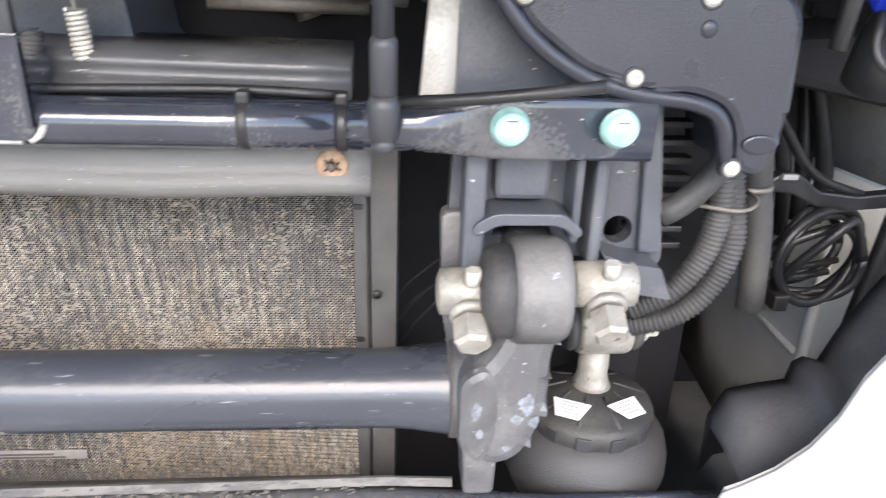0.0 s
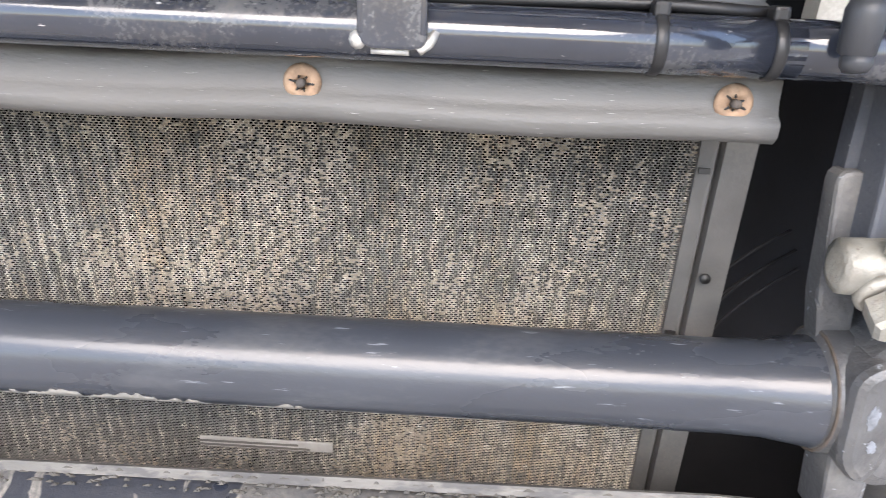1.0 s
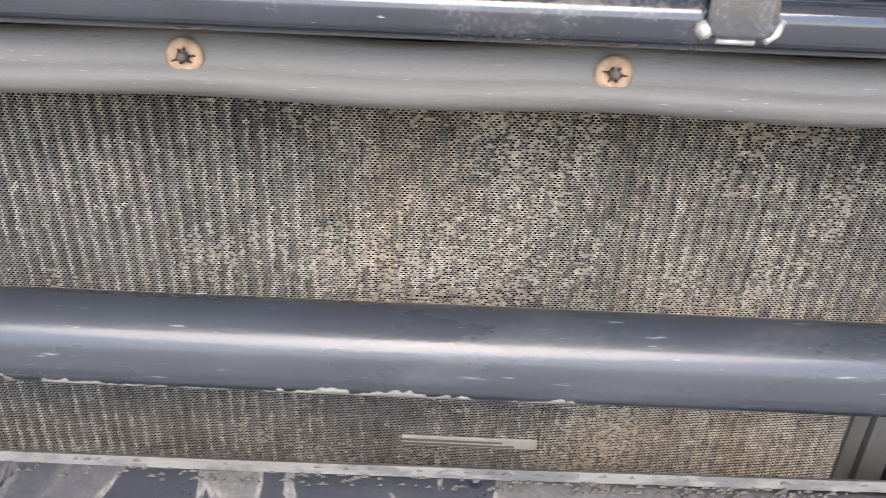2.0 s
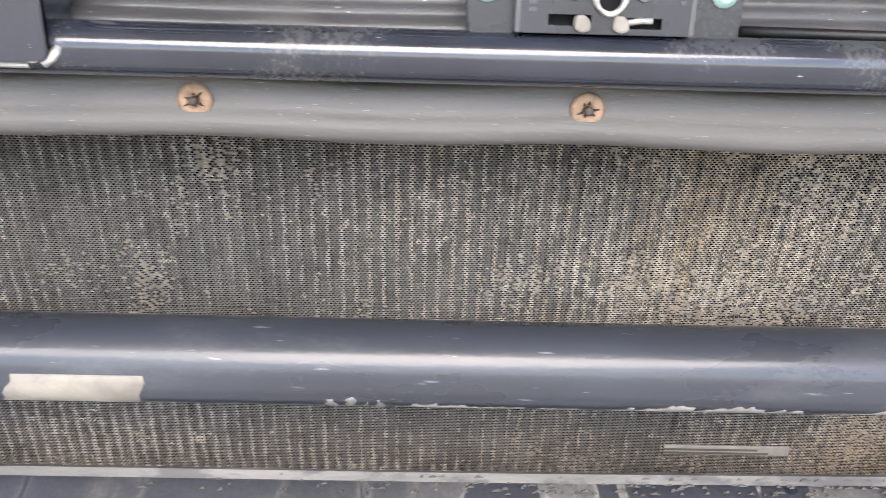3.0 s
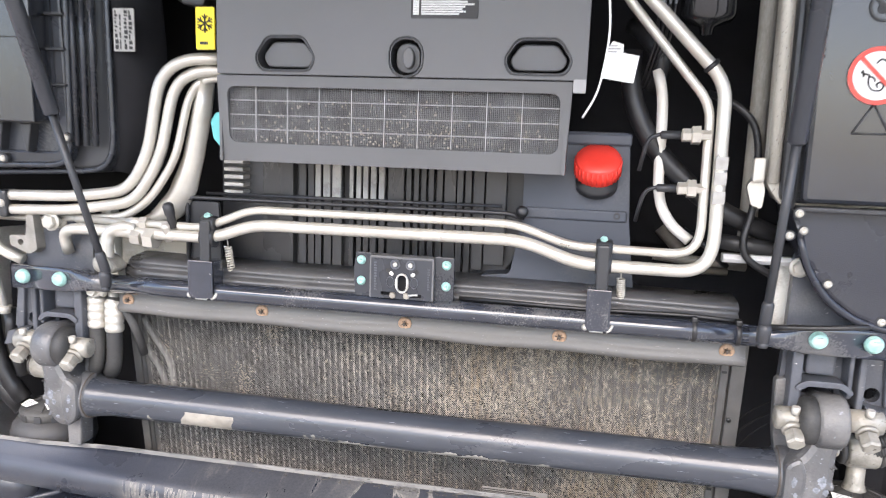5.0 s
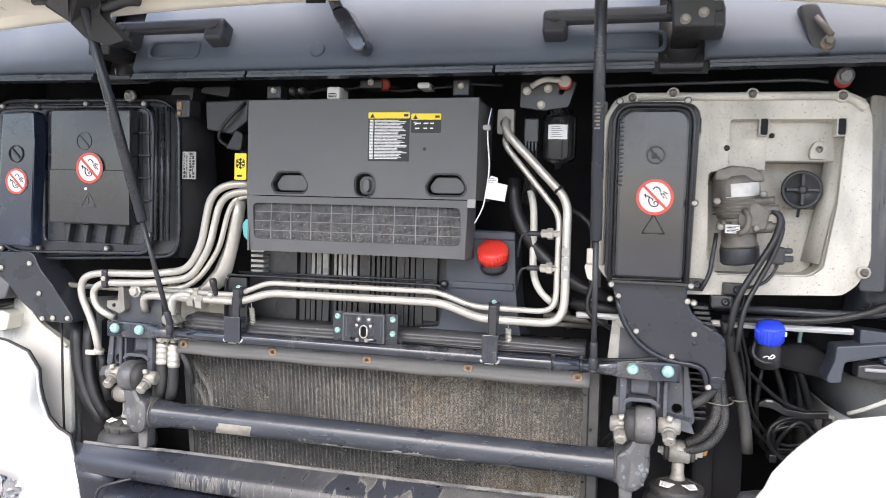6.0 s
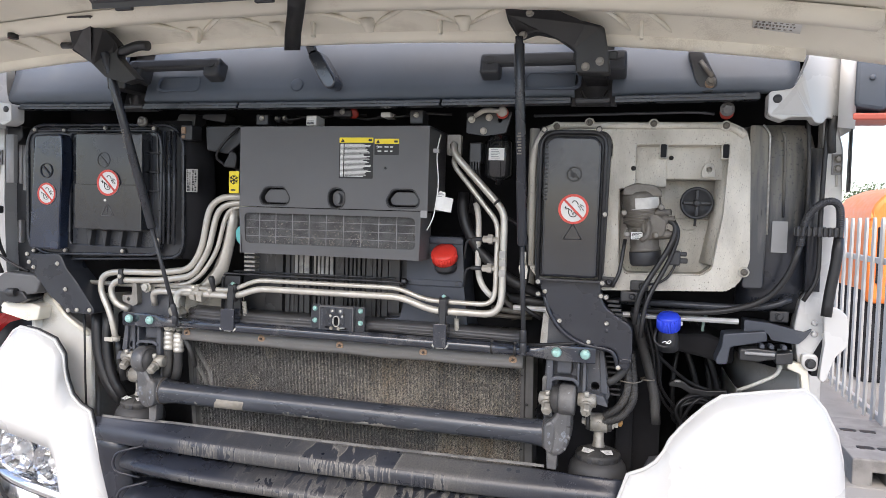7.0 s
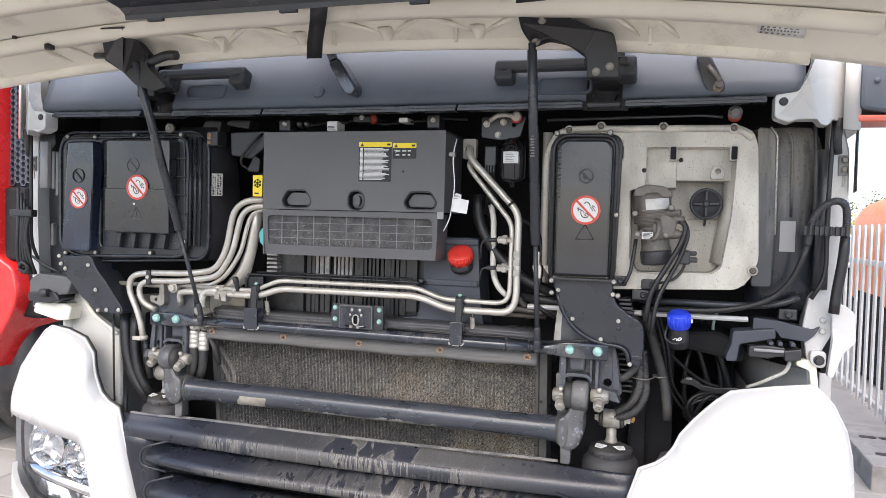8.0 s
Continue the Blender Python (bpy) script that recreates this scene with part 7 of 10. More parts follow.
for a, b in (((-.02, -.014), (.02, -.014)), ((.02, -.014), (0, .020)), ((0, .020), (-.02, -.014)), ((0, .008), (0, -.006))):
    tube(bm, [(x + a[0], -0.0395, z + a[1]), (x + b[0], -0.0395, z + b[1])], 0.0012, 5)
part("moulded_triangle", bm, GREYPL, fl)
bm = B()
plate(bm, circle(-0.692, 1.556, 0.0035, 12), -0.041, -0.038)
part("dot", bm, PAPER, fl)
# bolt on top of the housing
bm = B()
lathe(bm, [(0.014, 0), (0.014, 0.01), (0.010, 0.012)], (-0.60, 0.0, 1.775), seg=14)
screw(bm, (-0.60, -0.012, 1.775), 0.007)
part("top_bolt", bm, GREYMET, fl)
# lower duct
bm = B()
plate(bm, soft([(-0.985, 1.395), (-0.86, 1.40), (-0.84, 1.36), (-0.805, 1.325), (-0.742, 1.245), (-0.75, 1.232), (-0.83, 1.234), (-0.90, 1.28), (-0.945, 1.335)], 0.014), -0.02, 0.06, w=0.012)
du = part("lower_duct", bm, SATIN, fl, "curved black intake duct")
for x, z in ((-0.975, 1.395), (-0.968, 1.372), (-0.952, 1.358), (-0.868, 1.372), (-0.84, 1.30), (-0.80, 1.243), (-0.757, 1.245), (-0.83, 1.24)):
    bm = B()
    screw(bm, (x, -0.022, z), 0.005)
    part("screw", bm, ZINC, du)

bm = B()
sheet(bm, [[(-0.61, 0.05, 1.785), (-0.47, 0.02, 1.78), (-0.455, 0.10, 1.78)], [(-0.60, 0.05, 1.60), (-0.46, 0.02, 1.60), (-0.44, 0.10, 1.60)], [(-0.58, 0.06, 1.40), (-0.475, 0.03, 1.40), (-0.44, 0.1, 1.38)]], 0.006)
solid("bay_divider", bm, DARK, "black upright divider beside the filter housing", "panel")
for (x0, x1, z0, z1), lab, m_, nm in (((-0.470, -0.435, 1.585, 1.648), "silver printed service label on the black divider", SILVER, "service_label"),):
    t_ = thing(nm, (x0, 0.0, z0), lab, "label")
    bm = B()
    plate(bm, rrect(x0, x1, z0, z1, 0.002), 0.010, 0.0125)
    part("card", bm, m_, t_)
    bm = B()
    rl = random.Random(5)
    for col_ in range(4):
        z = z0 + 0.003
        while z < z1 - 0.006:
            h_ = rl.uniform(0.002, 0.009)
            box(bm, (x0 + 0.003 + 0.0078 * col_, 0.0094, z), (x0 + 0.003 + 0.0078 * col_ + rl.choice((0.002, 0.004, 0.0055)), 0.010, min(z + h_, z1 - 0.003)))
            z += h_ + rl.uniform(0.001, 0.003)
    part("print", bm, INK, t_)
amber = thing("relay_holder", (-0.465, 0.0, 1.735), "black relay holder with an amber lens", "relay")
bm = B()
box(bm, (-0.478, -0.005, 1.725), (-0.443, 0.04, 1.765), 0.003)
part("holder", bm, BLACK, amber)
bm = B()
box(bm, (-0.475, -0.009, 1.742), (-0.462, -0.003, 1.76), 0.002)
box(bm, (-0.475, -0.008, 1.729), (-0.464, -0.003, 1.738), 0.002)
part("amber_lens", bm, RUST, amber, "amber plastic insert")
blk = thing("fuse_box", (-0.37, 0.03, 1.70), "black box with hinged lid and a cut cable", "box")
bm = B()
plate(bm, soft([(-0.415, 1.700), (-0.42, 1.765), (-0.31, 1.768), (-0.31, 1.72), (-0.35, 1.69)], 0.006), 0.02, 0.08, w=0.004)
part("box", bm, BLACK, blk)
bm = B()
tube(bm, [(-0.315, 0.02, 1.76), (-0.35, 0.0, 1.72), (-0.39, 0.02, 1.68), (-0.36, 0.03, 1.66)], 0.004, 7, 0.03)
part("cable", bm, RUBBER, blk)
bm = B()
plate(bm, soft([(-0.36, 1.655), (-0.335, 1.70), (-0.315, 1.69), (-0.32, 1.65)], 0.008), 0.01, 0.03, w=0.004)
part("lid", bm, RUBBER, blk)
for k, (x0, z0, x1, z1) in enumerate(((-0.52, 1.765, -0.455, 1.80), (-0.44, 1.775, -0.36, 1.80))):
    bm = B()
    plate(bm, soft([(x0, z0 + 0.012), (x0 + 0.01, z1), (x1, z1), (x1 - 0.006, z0)], 0.006), 0.03, 0.08, w=0.003)
    solid("bracket", bm, BLACK, "black plastic bracket under the cowl", "bracket", "brackets under the cowl")

# ---- right filter cover and duct ----
fr = thing("air_intake_cover", (0.58, -0.02, 1.21), "black plastic air intake cover with stickers and curved lower duct", "air intake")
bm = B()
plate(bm, soft([(0.495, 1.405), (0.492, 1.72), (0.51, 1.748), (0.648, 1.746), (0.662, 1.73), (0.655, 1.41)], 0.012), -0.012, 0.06, w=0.008)
part("shell", bm, BLACK, fr)
bm = B()
plate(bm, soft([(0.514, 1.408), (0.512, 1.715), (0.532, 1.732), (0.628, 1.731), (0.642, 1.715), (0.640, 1.408)], 0.010), -0.034, 0.0, w=0.006)
cv = part("cover", bm, COVER, fr)
bm = B()
tube(bm, [(0.505, -0.022, 1.40), (0.503, -0.022, 1.72), (0.522, -0.022, 1.742), (0.635, -0.022, 1.741), (0.651, -0.022, 1.722), (0.648, -0.022, 1.40)], 0.005, 8, 0.02)
part("bead", bm, BLACK, fr)
for k in range(16):
    bm = B()
    box(bm, (0.5135, -0.037, 1.585 + 0.0086 * k), (0.5225, -0.028, 1.5885 + 0.0086 * k), 0.0008)
    part("hinge_tooth", bm, BLACK, fr)
sign(fr, 0.5835, -0.0358, 1.565, 0.0345)
bm = B()
plate(bm, circle(0.582, 1.645, 0.0175, 22), -0.036, -0.033, [circle(0.582, 1.645, 0.0145, 22)])
plate(bm, [(0.571, 1.653), (0.574, 1.656), (0.593, 1.637), (0.590, 1.634)], -0.036, -0.033)
plate(bm, circle(0.580, 1.643, 0.006, 12), -0.0355, -0.033)
part("moulded_sign", bm, INK, fr, "moulded black sign")
bm = B()
for a, b in (((.562, 1.496), (.604, 1.496)), ((.604, 1.496), (.583, 1.532)), ((.583, 1.532), (.562, 1.496))):
    tube(bm, [(a[0], -0.0345, a[1]), (b[0], -0.0345, b[1])], 0.0014, 5)
part("moulded_triangle", bm, BLACK, fr)
bm = B()
plate(bm, soft([(0.506, 1.402), (0.650, 1.404), (0.652, 1.372), (0.662, 1.345), (0.692, 1.322), (0.716, 1.310), (0.726, 1.295), (0.726, 1.232), (0.719, 1.200), (0.698, 1.204), (0.697, 1.225), (0.689, 1.243), (0.670, 1.251),
                (0.632, 1.2535), (0.596, 1.265), (0.564, 1.288), (0.538, 1.325), (0.520, 1.365)], 0.010, 4), -0.022, 0.06, w=0.011)
du = part("lower_duct", bm, DUCT, fr, "curved grey-black plastic duct")
bm = B()
tube(bm, [(0.520, -0.018, 1.37), (0.533, -0.018, 1.325), (0.561, -0.018, 1.284), (0.595, -0.018, 1.2605), (0.632, -0.018, 1.2495), (0.668, -0.018, 1.247), (0.688, -0.018, 1.238), (0.695, -0.018, 1.205)], 0.0055, 8, 0.02)
part("edge_bead", bm, DUCT, du)
bm = B()
lathe(bm, [(0.006, -0.001), (0.0045, 0.0010), (0.002, 0.0016), (0, 0.0017)], (0.668, -0.022, 1.289), seg=20)
part("dimple", bm, DUCT, du)
bm = B()
plate(bm, circle(0.711, 1.222, 0.009, 18, 1.25, 0.7), -0.0245, -0.0215, w=0.0015)
part("dimple", bm, DUCT, du)
bm = B()
box(bm, (0.508, -0.047, 1.398), (0.650, -0.034, 1.4045), 0.002)
part("joint_strip", bm, BLACK, du)
for x, z in ((0.510, 1.396), (0.508, 1.365), (0.524, 1.372), (0.655, 1.40), (0.652, 1.368), (0.6635, 1.366), (0.560, 1.305), (0.628, 1.2605), (0.667, 1.306), (0.6965, 1.2065), (0.655, 1.555), (0.635, 1.745), (0.512, 1.745)):
    bm = B()
    yk = -0.041 if z > 1.39 else -0.017
    lathe(bm, [(0.0070, 0), (0.0070, 0.0055), (0.006, 0.0062)], (x, yk, z), seg=16)
    boss = part("screw_boss", bm, BLACK, fr)
    bm = B()
    screw(bm, (x, yk - 0.0052, z), 0.0040)
    part("screw", bm, ZINC, boss, "bright screw")
for k in range(7):
    bm = B()
    box(bm, (0.664 + 0.003 * k, 0.0, 1.352 - 0.010 * k), (0.692 + 0.003 * k, 0.03, 1.358 - 0.010 * k), 0.001)
    part("cooling_rib", bm, BLACK, du)

# ---- cast aluminium basin with pump ----
ba = thing("cast_housing", (0.72, 0.0, 1.38), "bare cast aluminium housing with recesses, stained", "housing")
bm = B()
out_ = soft([(0.478, 1.43), (0.474, 1.70), (0.50, 1.755), (0.535, 1.768), (0.915, 1.766), (0.948, 1.75), (0.958, 1.715), (0.968, 1.46), (0.95, 1.415), (0.925, 1.392), (0.62, 1.378), (0.50, 1.40)], 0.012)
well = soft([(0.716, 1.716), (0.716, 1.620), (0.681, 1.616), (0.686, 1.445), (0.702, 1.420), (0.868, 1.424), (0.890, 1.440), (0.908, 1.56), (0.916, 1.716)], 0.008)
plate(bm, out_, 0.002, 0.02, [well], w=0.006)
part("face", bm, CASTALU, ba)
bm = B()
plate(bm, soft([(0.64, 1.385), (0.64, 1.75), (0.945, 1.75), (0.945, 1.40)], 0.01), 0.018, 0.10, [[(p[0] * 0.985 + 0.015 * 0.79, p[1] * 0.985 + 0.015 * 1.56) for p in well]])
part("well_wall", bm, CASTALU, ba)
bm = B()
plate(bm, soft([(0.66, 1.39), (0.66, 1.70), (0.94, 1.70), (0.94, 1.40)], 0.01), 0.088, 0.098)
part("lower_floor", bm, CASTALU, ba)
bm = B()
plate(bm, soft([(0.70, 1.622), (0.70, 1.73), (0.785, 1.73), (0.785, 1.622)], 0.004), 0.024, 0.09, w=0.003)
plate(bm, soft([(0.782, 1.640), (0.782, 1.73), (0.92, 1.73), (0.92, 1.640)], 0.004), 0.030, 0.09, w=0.003)
part("upper_floor", bm, CASTALU, ba)
bm = B()
box(bm, (0.79, 0.082, 1.548), (0.89, 0.09, 1.551), 0.001)
box(bm, (0.83, 0.082, 1.524), (0.856, 0.09, 1.527), 0.001)
part("cast_rib", bm, CASTALU, ba)
bm = B()
sheet(bm, [[(0.919, 0.008, 1.722), (0.898, 0.032, 1.716)], [(0.913, 0.008, 1.563), (0.886, 0.060, 1.56)], [(0.899, 0.008, 1.445), (0.868, 0.085, 1.45)]], 0.004)
part("side_ramp", bm, CASTALU, ba)
bm = B()
tube(bm, [(0.486, 0.0, 1.43), (0.482, 0.0, 1.70), (0.505, 0.0, 1.747), (0.535, 0.0, 1.760), (0.915, 0.0, 1.758), (0.945, 0.0, 1.735)], 0.008, 8, 0.03)
part("rim_bead", bm, CASTALU, ba)
for x, z in ((0.776, 1.714), (0.908, 1.714), (0.657, 1.716)):
    bm = B()
    plate(bm, rrect(x - 0.009, x + 0.009, z - 0.029, z + 0.005, 0.004), -0.0005, 0.03, [rrect(x - 0.0065, x + 0.0065, z - 0.027, z + 0.003, 0.003)], w=0.001)
    ps = part("pocket", bm, CASTALU, ba)
    bm = B()
    plate(bm, rrect(x - 0.0065, x + 0.0065, z - 0.027, z + 0.003, 0.003), 0.0012, 0.004)
    part("pocket_bottom", bm, DARK, ps)
for x, z, r in ((0.794, 1.688, 0.005), (0.712, 1.662, 0.0055)):
    bm = B()
    lathe(bm, [(r, 0), (r, 0.002), (0, 0.0022)], (x, 0.0262 if x > 0.72 else 0.003, z))
    part("drilled_hole", bm, INK, ba)
bm = B()
plate(bm, soft([(0.860, 1.644), (0.860, 1.66), (0.868, 1.677), (0.884, 1.677), (0.890, 1.66), (0.890, 1.644)], 0.006), 0.016, 0.03, [circle(0.876, 1.662, 0.006, 14)], w=0.002)
part("eyelet", bm, CASTALU, ba)
for x, z in ((0.905, 1.757), (0.752, 1.762), (0.956, 1.437), (0.535, 1.757), (0.61, 1.765)):
    bm = B()
    lathe(bm, [(0.0115, 0), (0.0115, 0.009), (0.009, 0.011)], (x, 0.004, z), seg=16)
    bo = part("boss", bm, CASTALU, ba)
    bm = B()
    screw(bm, (x, -0.007, z), 0.006)
    part("bolt", bm, PUMPMET, bo)
bm = B()
lathe(bm, [(0.036, 0), (0.037, 0.008), (0.033, 0.012), (0.030, 0.006), (0.0, 0.006)], (0.854, 0.046, 1.587), seg=30)
for a in (0, 90):
    box(bm, (-0.029, -0.013, -0.003), (0.029, 0.0, 0.003), 0.001, m=Matrix.Translation((0.854, 0.042, 1.587)) @ Matrix.Rotation(radians(a), 4, "Y"))
lathe(bm, [(0.008, 0), (0.008, 0.016), (0.005, 0.018), (0, 0.018)], (0.854, 0.044, 1.587), seg=14)
part("black_cap", bm, BLACK, ba, "round black screw cap with cross grip")
bm = B()
tube(bm, [(0.854, 0.05, 1.56), (0.852, 0.055, 1.535)], 0.003, 6)
part("tether", bm, BLACK, ba)

pm = thing("electric_pump", (0.74, 0.0, 1.44), "grey metal pump motor with black end cap and white label", "pump")
ax = Vector((0.10, 0.05, -1)).normalized()
bm = B()
lathe(bm, [(0.02, -0.012), (0.036, -0.008), (0.041, 0.0), (0.0435, 0.03), (0.043, 0.058), (0.038, 0.064), (0.038, 0.07)], (0.732, 0.012, 1.602), ax, 28)
part("motor", bm, PUMPMET, pm)
bm = B()
lathe(bm, [(0.036, 0.07), (0.036, 0.078), (0.032, 0.082), (0.032, 0.120), (0.034, 0.122), (0.034, 0.128)], (0.732, 0.012, 1.602), ax, 28)
for k in range(10):
    an = 2 * math.pi * k / 10
    p_ = Vector((0.740 + 0.034 * math.cos(an), 0.015 + 0.034 * math.sin(an), 1.515))
    box(bm, p_ - Vector((.005, .005, .008)), p_ + Vector((.005, .005, .008)), 0.002)
part("gear_case", bm, PUMPMET, pm)
bm = B()
lathe(bm, [(0.035, 0.128), (0.036, 0.131), (0.036, 0.155), (0.032, 0.160), (0.012, 0.163), (0, 0.163)], (0.732, 0.012, 1.602), ax, 28)
part("end_cap", bm, BLACK, pm, "black plastic end cap")
bm = B()
lathe(bm, [(0.0440, 0.006), (0.0442, 0.007), (0.0442, 0.030), (0.0440, 0.031)], (0.732, 0.012, 1.602), ax, 28)
for f in [f for f in bm.faces if f.calc_center_median().y > -0.012 or len(f.verts) > 4 or not 0.716 < f.calc_center_median().x < 0.772]:
    bm.faces.remove(f)
part("label", bm, mat("soiled_label", (0.52, 0.51, 0.48), 0.5, var=0.15, bump=0.05, scale=60), pm, "soiled white type label")
bm = B()
plate(bm, soft([(0.690, 1.600), (0.694, 1.618), (0.720, 1.628), (0.760, 1.624), (0.776, 1.612), (0.778, 1.598)], 0.006), -0.022, 0.05, w=0.004)
part("head_flange", bm, PUMPMET, pm)
for k in range(5):
    bm = B()
    lathe(bm, [(0.0445, 0.0), (0.0450, 0.0015), (0.0445, 0.003)], Vector((0.732, 0.012, 1.602)) + ax * (0.036 + 0.006 * k), ax, 28)
    part("cooling_rib", bm, PUMPMET, pm)
for x, z in ((0.696, 1.560), (0.776, 1.575), (0.704, 1.512), (0.766, 1.512)):
    bm = B()
    lathe(bm, [(0.0065, -0.006), (0.0065, 0.008), (0.004, 0.010), (0, 0.010)], (x, -0.024, z), (0, -1, 0), 10)
    part("bolt", bm, GREYMET, pm)
bm = B()
tube(bm, [(0.745, -0.03, 1.545), (0.752, -0.042, 1.530), (0.748, -0.040, 1.508), (0.735, -0.034, 1.50)], 0.006, 9, 0.012)
part("elbow_pipe", bm, PUMPMET, pm)
bm = B()
plate(bm, rrect(0.713, 0.738, 1.501, 1.517, 0.001), -0.0285, -0.02)
sl_ = part("small_label", bm, PAPER, pm)
bm = B()
for k in range(5):
    box(bm, (0.715, -0.0292, 1.503 + 0.0027 * k), (0.736 - 0.005 * (k % 2), -0.0286, 1.5042 + 0.0027 * k))
part("print", bm, INK, sl_)
for dx, dz in ((0.048, -0.055), (0.052, -0.088), (0.04, -0.04)):
    bm = B()
    lathe(bm, [(0.011, -0.02), (0.011, 0.012), (0.0075, 0.014), (0.0075, 0.026)], (0.732 + dx, -0.012, 1.602 + dz), (1, -0.25, 0.1), 10)
    part("fitting", bm, PUMPMET, pm)
bm = B()
plate(bm, soft([(0.735, 1.555), (0.765, 1.56), (0.79, 1.545), (0.785, 1.51), (0.75, 1.50), (0.735, 1.52)], 0.006), -0.026, 0.01, w=0.004)
part("valve_block", bm, PUMPMET, pm)
for k, (pts, r) in enumerate((([(0.790, -0.015, 1.548), (0.812, -0.022, 1.535), (0.80, -0.025, 1.49), (0.765, -0.03, 1.43), (0.735, -0.035, 1.375), (0.728, -0.03, 1.31)], 0.0062),
                              ([(0.80, -0.01, 1.55), (0.818, -0.012, 1.52), (0.80, -0.016, 1.46), (0.775, -0.02, 1.41), (0.75, -0.03, 1.36), (0.742, -0.03, 1.28)], 0.0052),
                              ([(0.700, -0.005, 1.50), (0.694, -0.01, 1.45), (0.69, -0.015, 1.42), (0.675, -0.015, 1.39)], 0.0042),
                              ([(0.815, 0.0, 1.455), (0.80, -0.006, 1.42), (0.78, -0.012, 1.405), (0.755, -0.018, 1.40)], 0.003))):
    bm = B()
    tube(bm, pts, r, 10, 0.04)
    solid("pump_hose", bm, RUBBER, "black hose from the pump running down", "hose", "pump hoses")
bm = B()
box(bm, (0.795, -0.01, 1.445), (0.822, 0.02, 1.478), 0.004)
box(bm, (0.815, -0.004, 1.45), (0.838, 0.012, 1.462), 0.003)
box(bm, (0.815, -0.004, 1.466), (0.836, 0.012, 1.476), 0.003)
solid("solenoid_valve", bm, BLACK, "small black solenoid valve with two ports", "valve")
for x, z in ((0.662, 1.40), (0.735, 1.395), (0.715, 1.37)):
    bm = B()
    box(bm, (x - 0.02, -0.012, z - 0.012), (x + 0.02, 0.015, z + 0.012), 0.004)
    screw(bm, (x + 0.006, -0.012, z), 0.006)
    solid("hose_clip", bm, BLACK, "black clip holding hoses under the housing", "clip", "hose clips")

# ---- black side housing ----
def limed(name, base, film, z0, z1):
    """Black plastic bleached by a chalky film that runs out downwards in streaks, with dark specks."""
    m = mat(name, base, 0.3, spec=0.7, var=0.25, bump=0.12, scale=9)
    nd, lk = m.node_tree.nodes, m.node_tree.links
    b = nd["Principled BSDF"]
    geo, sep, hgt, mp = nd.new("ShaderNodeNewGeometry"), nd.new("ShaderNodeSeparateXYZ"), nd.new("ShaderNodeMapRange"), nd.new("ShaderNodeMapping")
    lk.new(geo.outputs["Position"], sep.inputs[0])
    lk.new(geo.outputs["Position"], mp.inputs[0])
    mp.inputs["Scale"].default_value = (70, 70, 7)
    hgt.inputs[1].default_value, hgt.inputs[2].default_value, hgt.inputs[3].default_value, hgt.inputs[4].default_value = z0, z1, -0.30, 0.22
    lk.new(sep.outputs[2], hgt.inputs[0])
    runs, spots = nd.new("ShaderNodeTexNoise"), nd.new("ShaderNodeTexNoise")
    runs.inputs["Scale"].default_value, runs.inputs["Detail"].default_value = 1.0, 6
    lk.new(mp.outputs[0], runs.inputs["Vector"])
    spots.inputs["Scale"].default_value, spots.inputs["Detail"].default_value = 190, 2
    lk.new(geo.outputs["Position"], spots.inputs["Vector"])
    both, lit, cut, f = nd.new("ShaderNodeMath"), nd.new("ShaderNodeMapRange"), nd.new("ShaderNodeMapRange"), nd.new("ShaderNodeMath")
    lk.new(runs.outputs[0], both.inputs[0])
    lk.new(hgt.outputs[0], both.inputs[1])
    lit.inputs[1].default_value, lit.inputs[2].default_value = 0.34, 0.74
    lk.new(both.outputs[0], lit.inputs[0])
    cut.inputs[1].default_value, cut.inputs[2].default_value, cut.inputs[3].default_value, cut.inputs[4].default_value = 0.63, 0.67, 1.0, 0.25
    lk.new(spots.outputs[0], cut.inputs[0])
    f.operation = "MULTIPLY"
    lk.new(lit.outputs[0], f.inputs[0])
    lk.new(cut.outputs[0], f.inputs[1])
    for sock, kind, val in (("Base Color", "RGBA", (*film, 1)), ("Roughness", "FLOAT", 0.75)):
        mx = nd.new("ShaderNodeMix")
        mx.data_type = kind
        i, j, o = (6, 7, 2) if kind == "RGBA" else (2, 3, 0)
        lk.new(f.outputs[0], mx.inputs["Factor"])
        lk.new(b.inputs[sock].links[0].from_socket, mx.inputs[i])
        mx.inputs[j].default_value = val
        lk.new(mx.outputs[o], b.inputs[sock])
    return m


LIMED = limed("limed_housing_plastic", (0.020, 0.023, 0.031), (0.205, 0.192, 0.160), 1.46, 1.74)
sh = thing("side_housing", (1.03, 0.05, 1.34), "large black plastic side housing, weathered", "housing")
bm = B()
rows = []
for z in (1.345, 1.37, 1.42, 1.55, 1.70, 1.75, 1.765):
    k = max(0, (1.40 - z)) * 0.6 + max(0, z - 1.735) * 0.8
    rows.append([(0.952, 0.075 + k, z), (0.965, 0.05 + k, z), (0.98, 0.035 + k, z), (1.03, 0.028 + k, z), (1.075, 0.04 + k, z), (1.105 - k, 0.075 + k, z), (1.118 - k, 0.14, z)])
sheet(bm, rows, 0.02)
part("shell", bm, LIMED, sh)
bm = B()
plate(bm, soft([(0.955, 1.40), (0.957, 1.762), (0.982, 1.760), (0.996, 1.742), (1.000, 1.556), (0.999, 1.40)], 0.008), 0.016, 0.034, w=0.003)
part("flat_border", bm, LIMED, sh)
# highlight on the border's edge, laid on as a pale bead
bm = B()
tube(bm, [(1.0015, 0.016, 1.52), (0.9985, 0.016, 1.742), (0.984, 0.017, 1.762)], 0.0022, 6, 0.01)
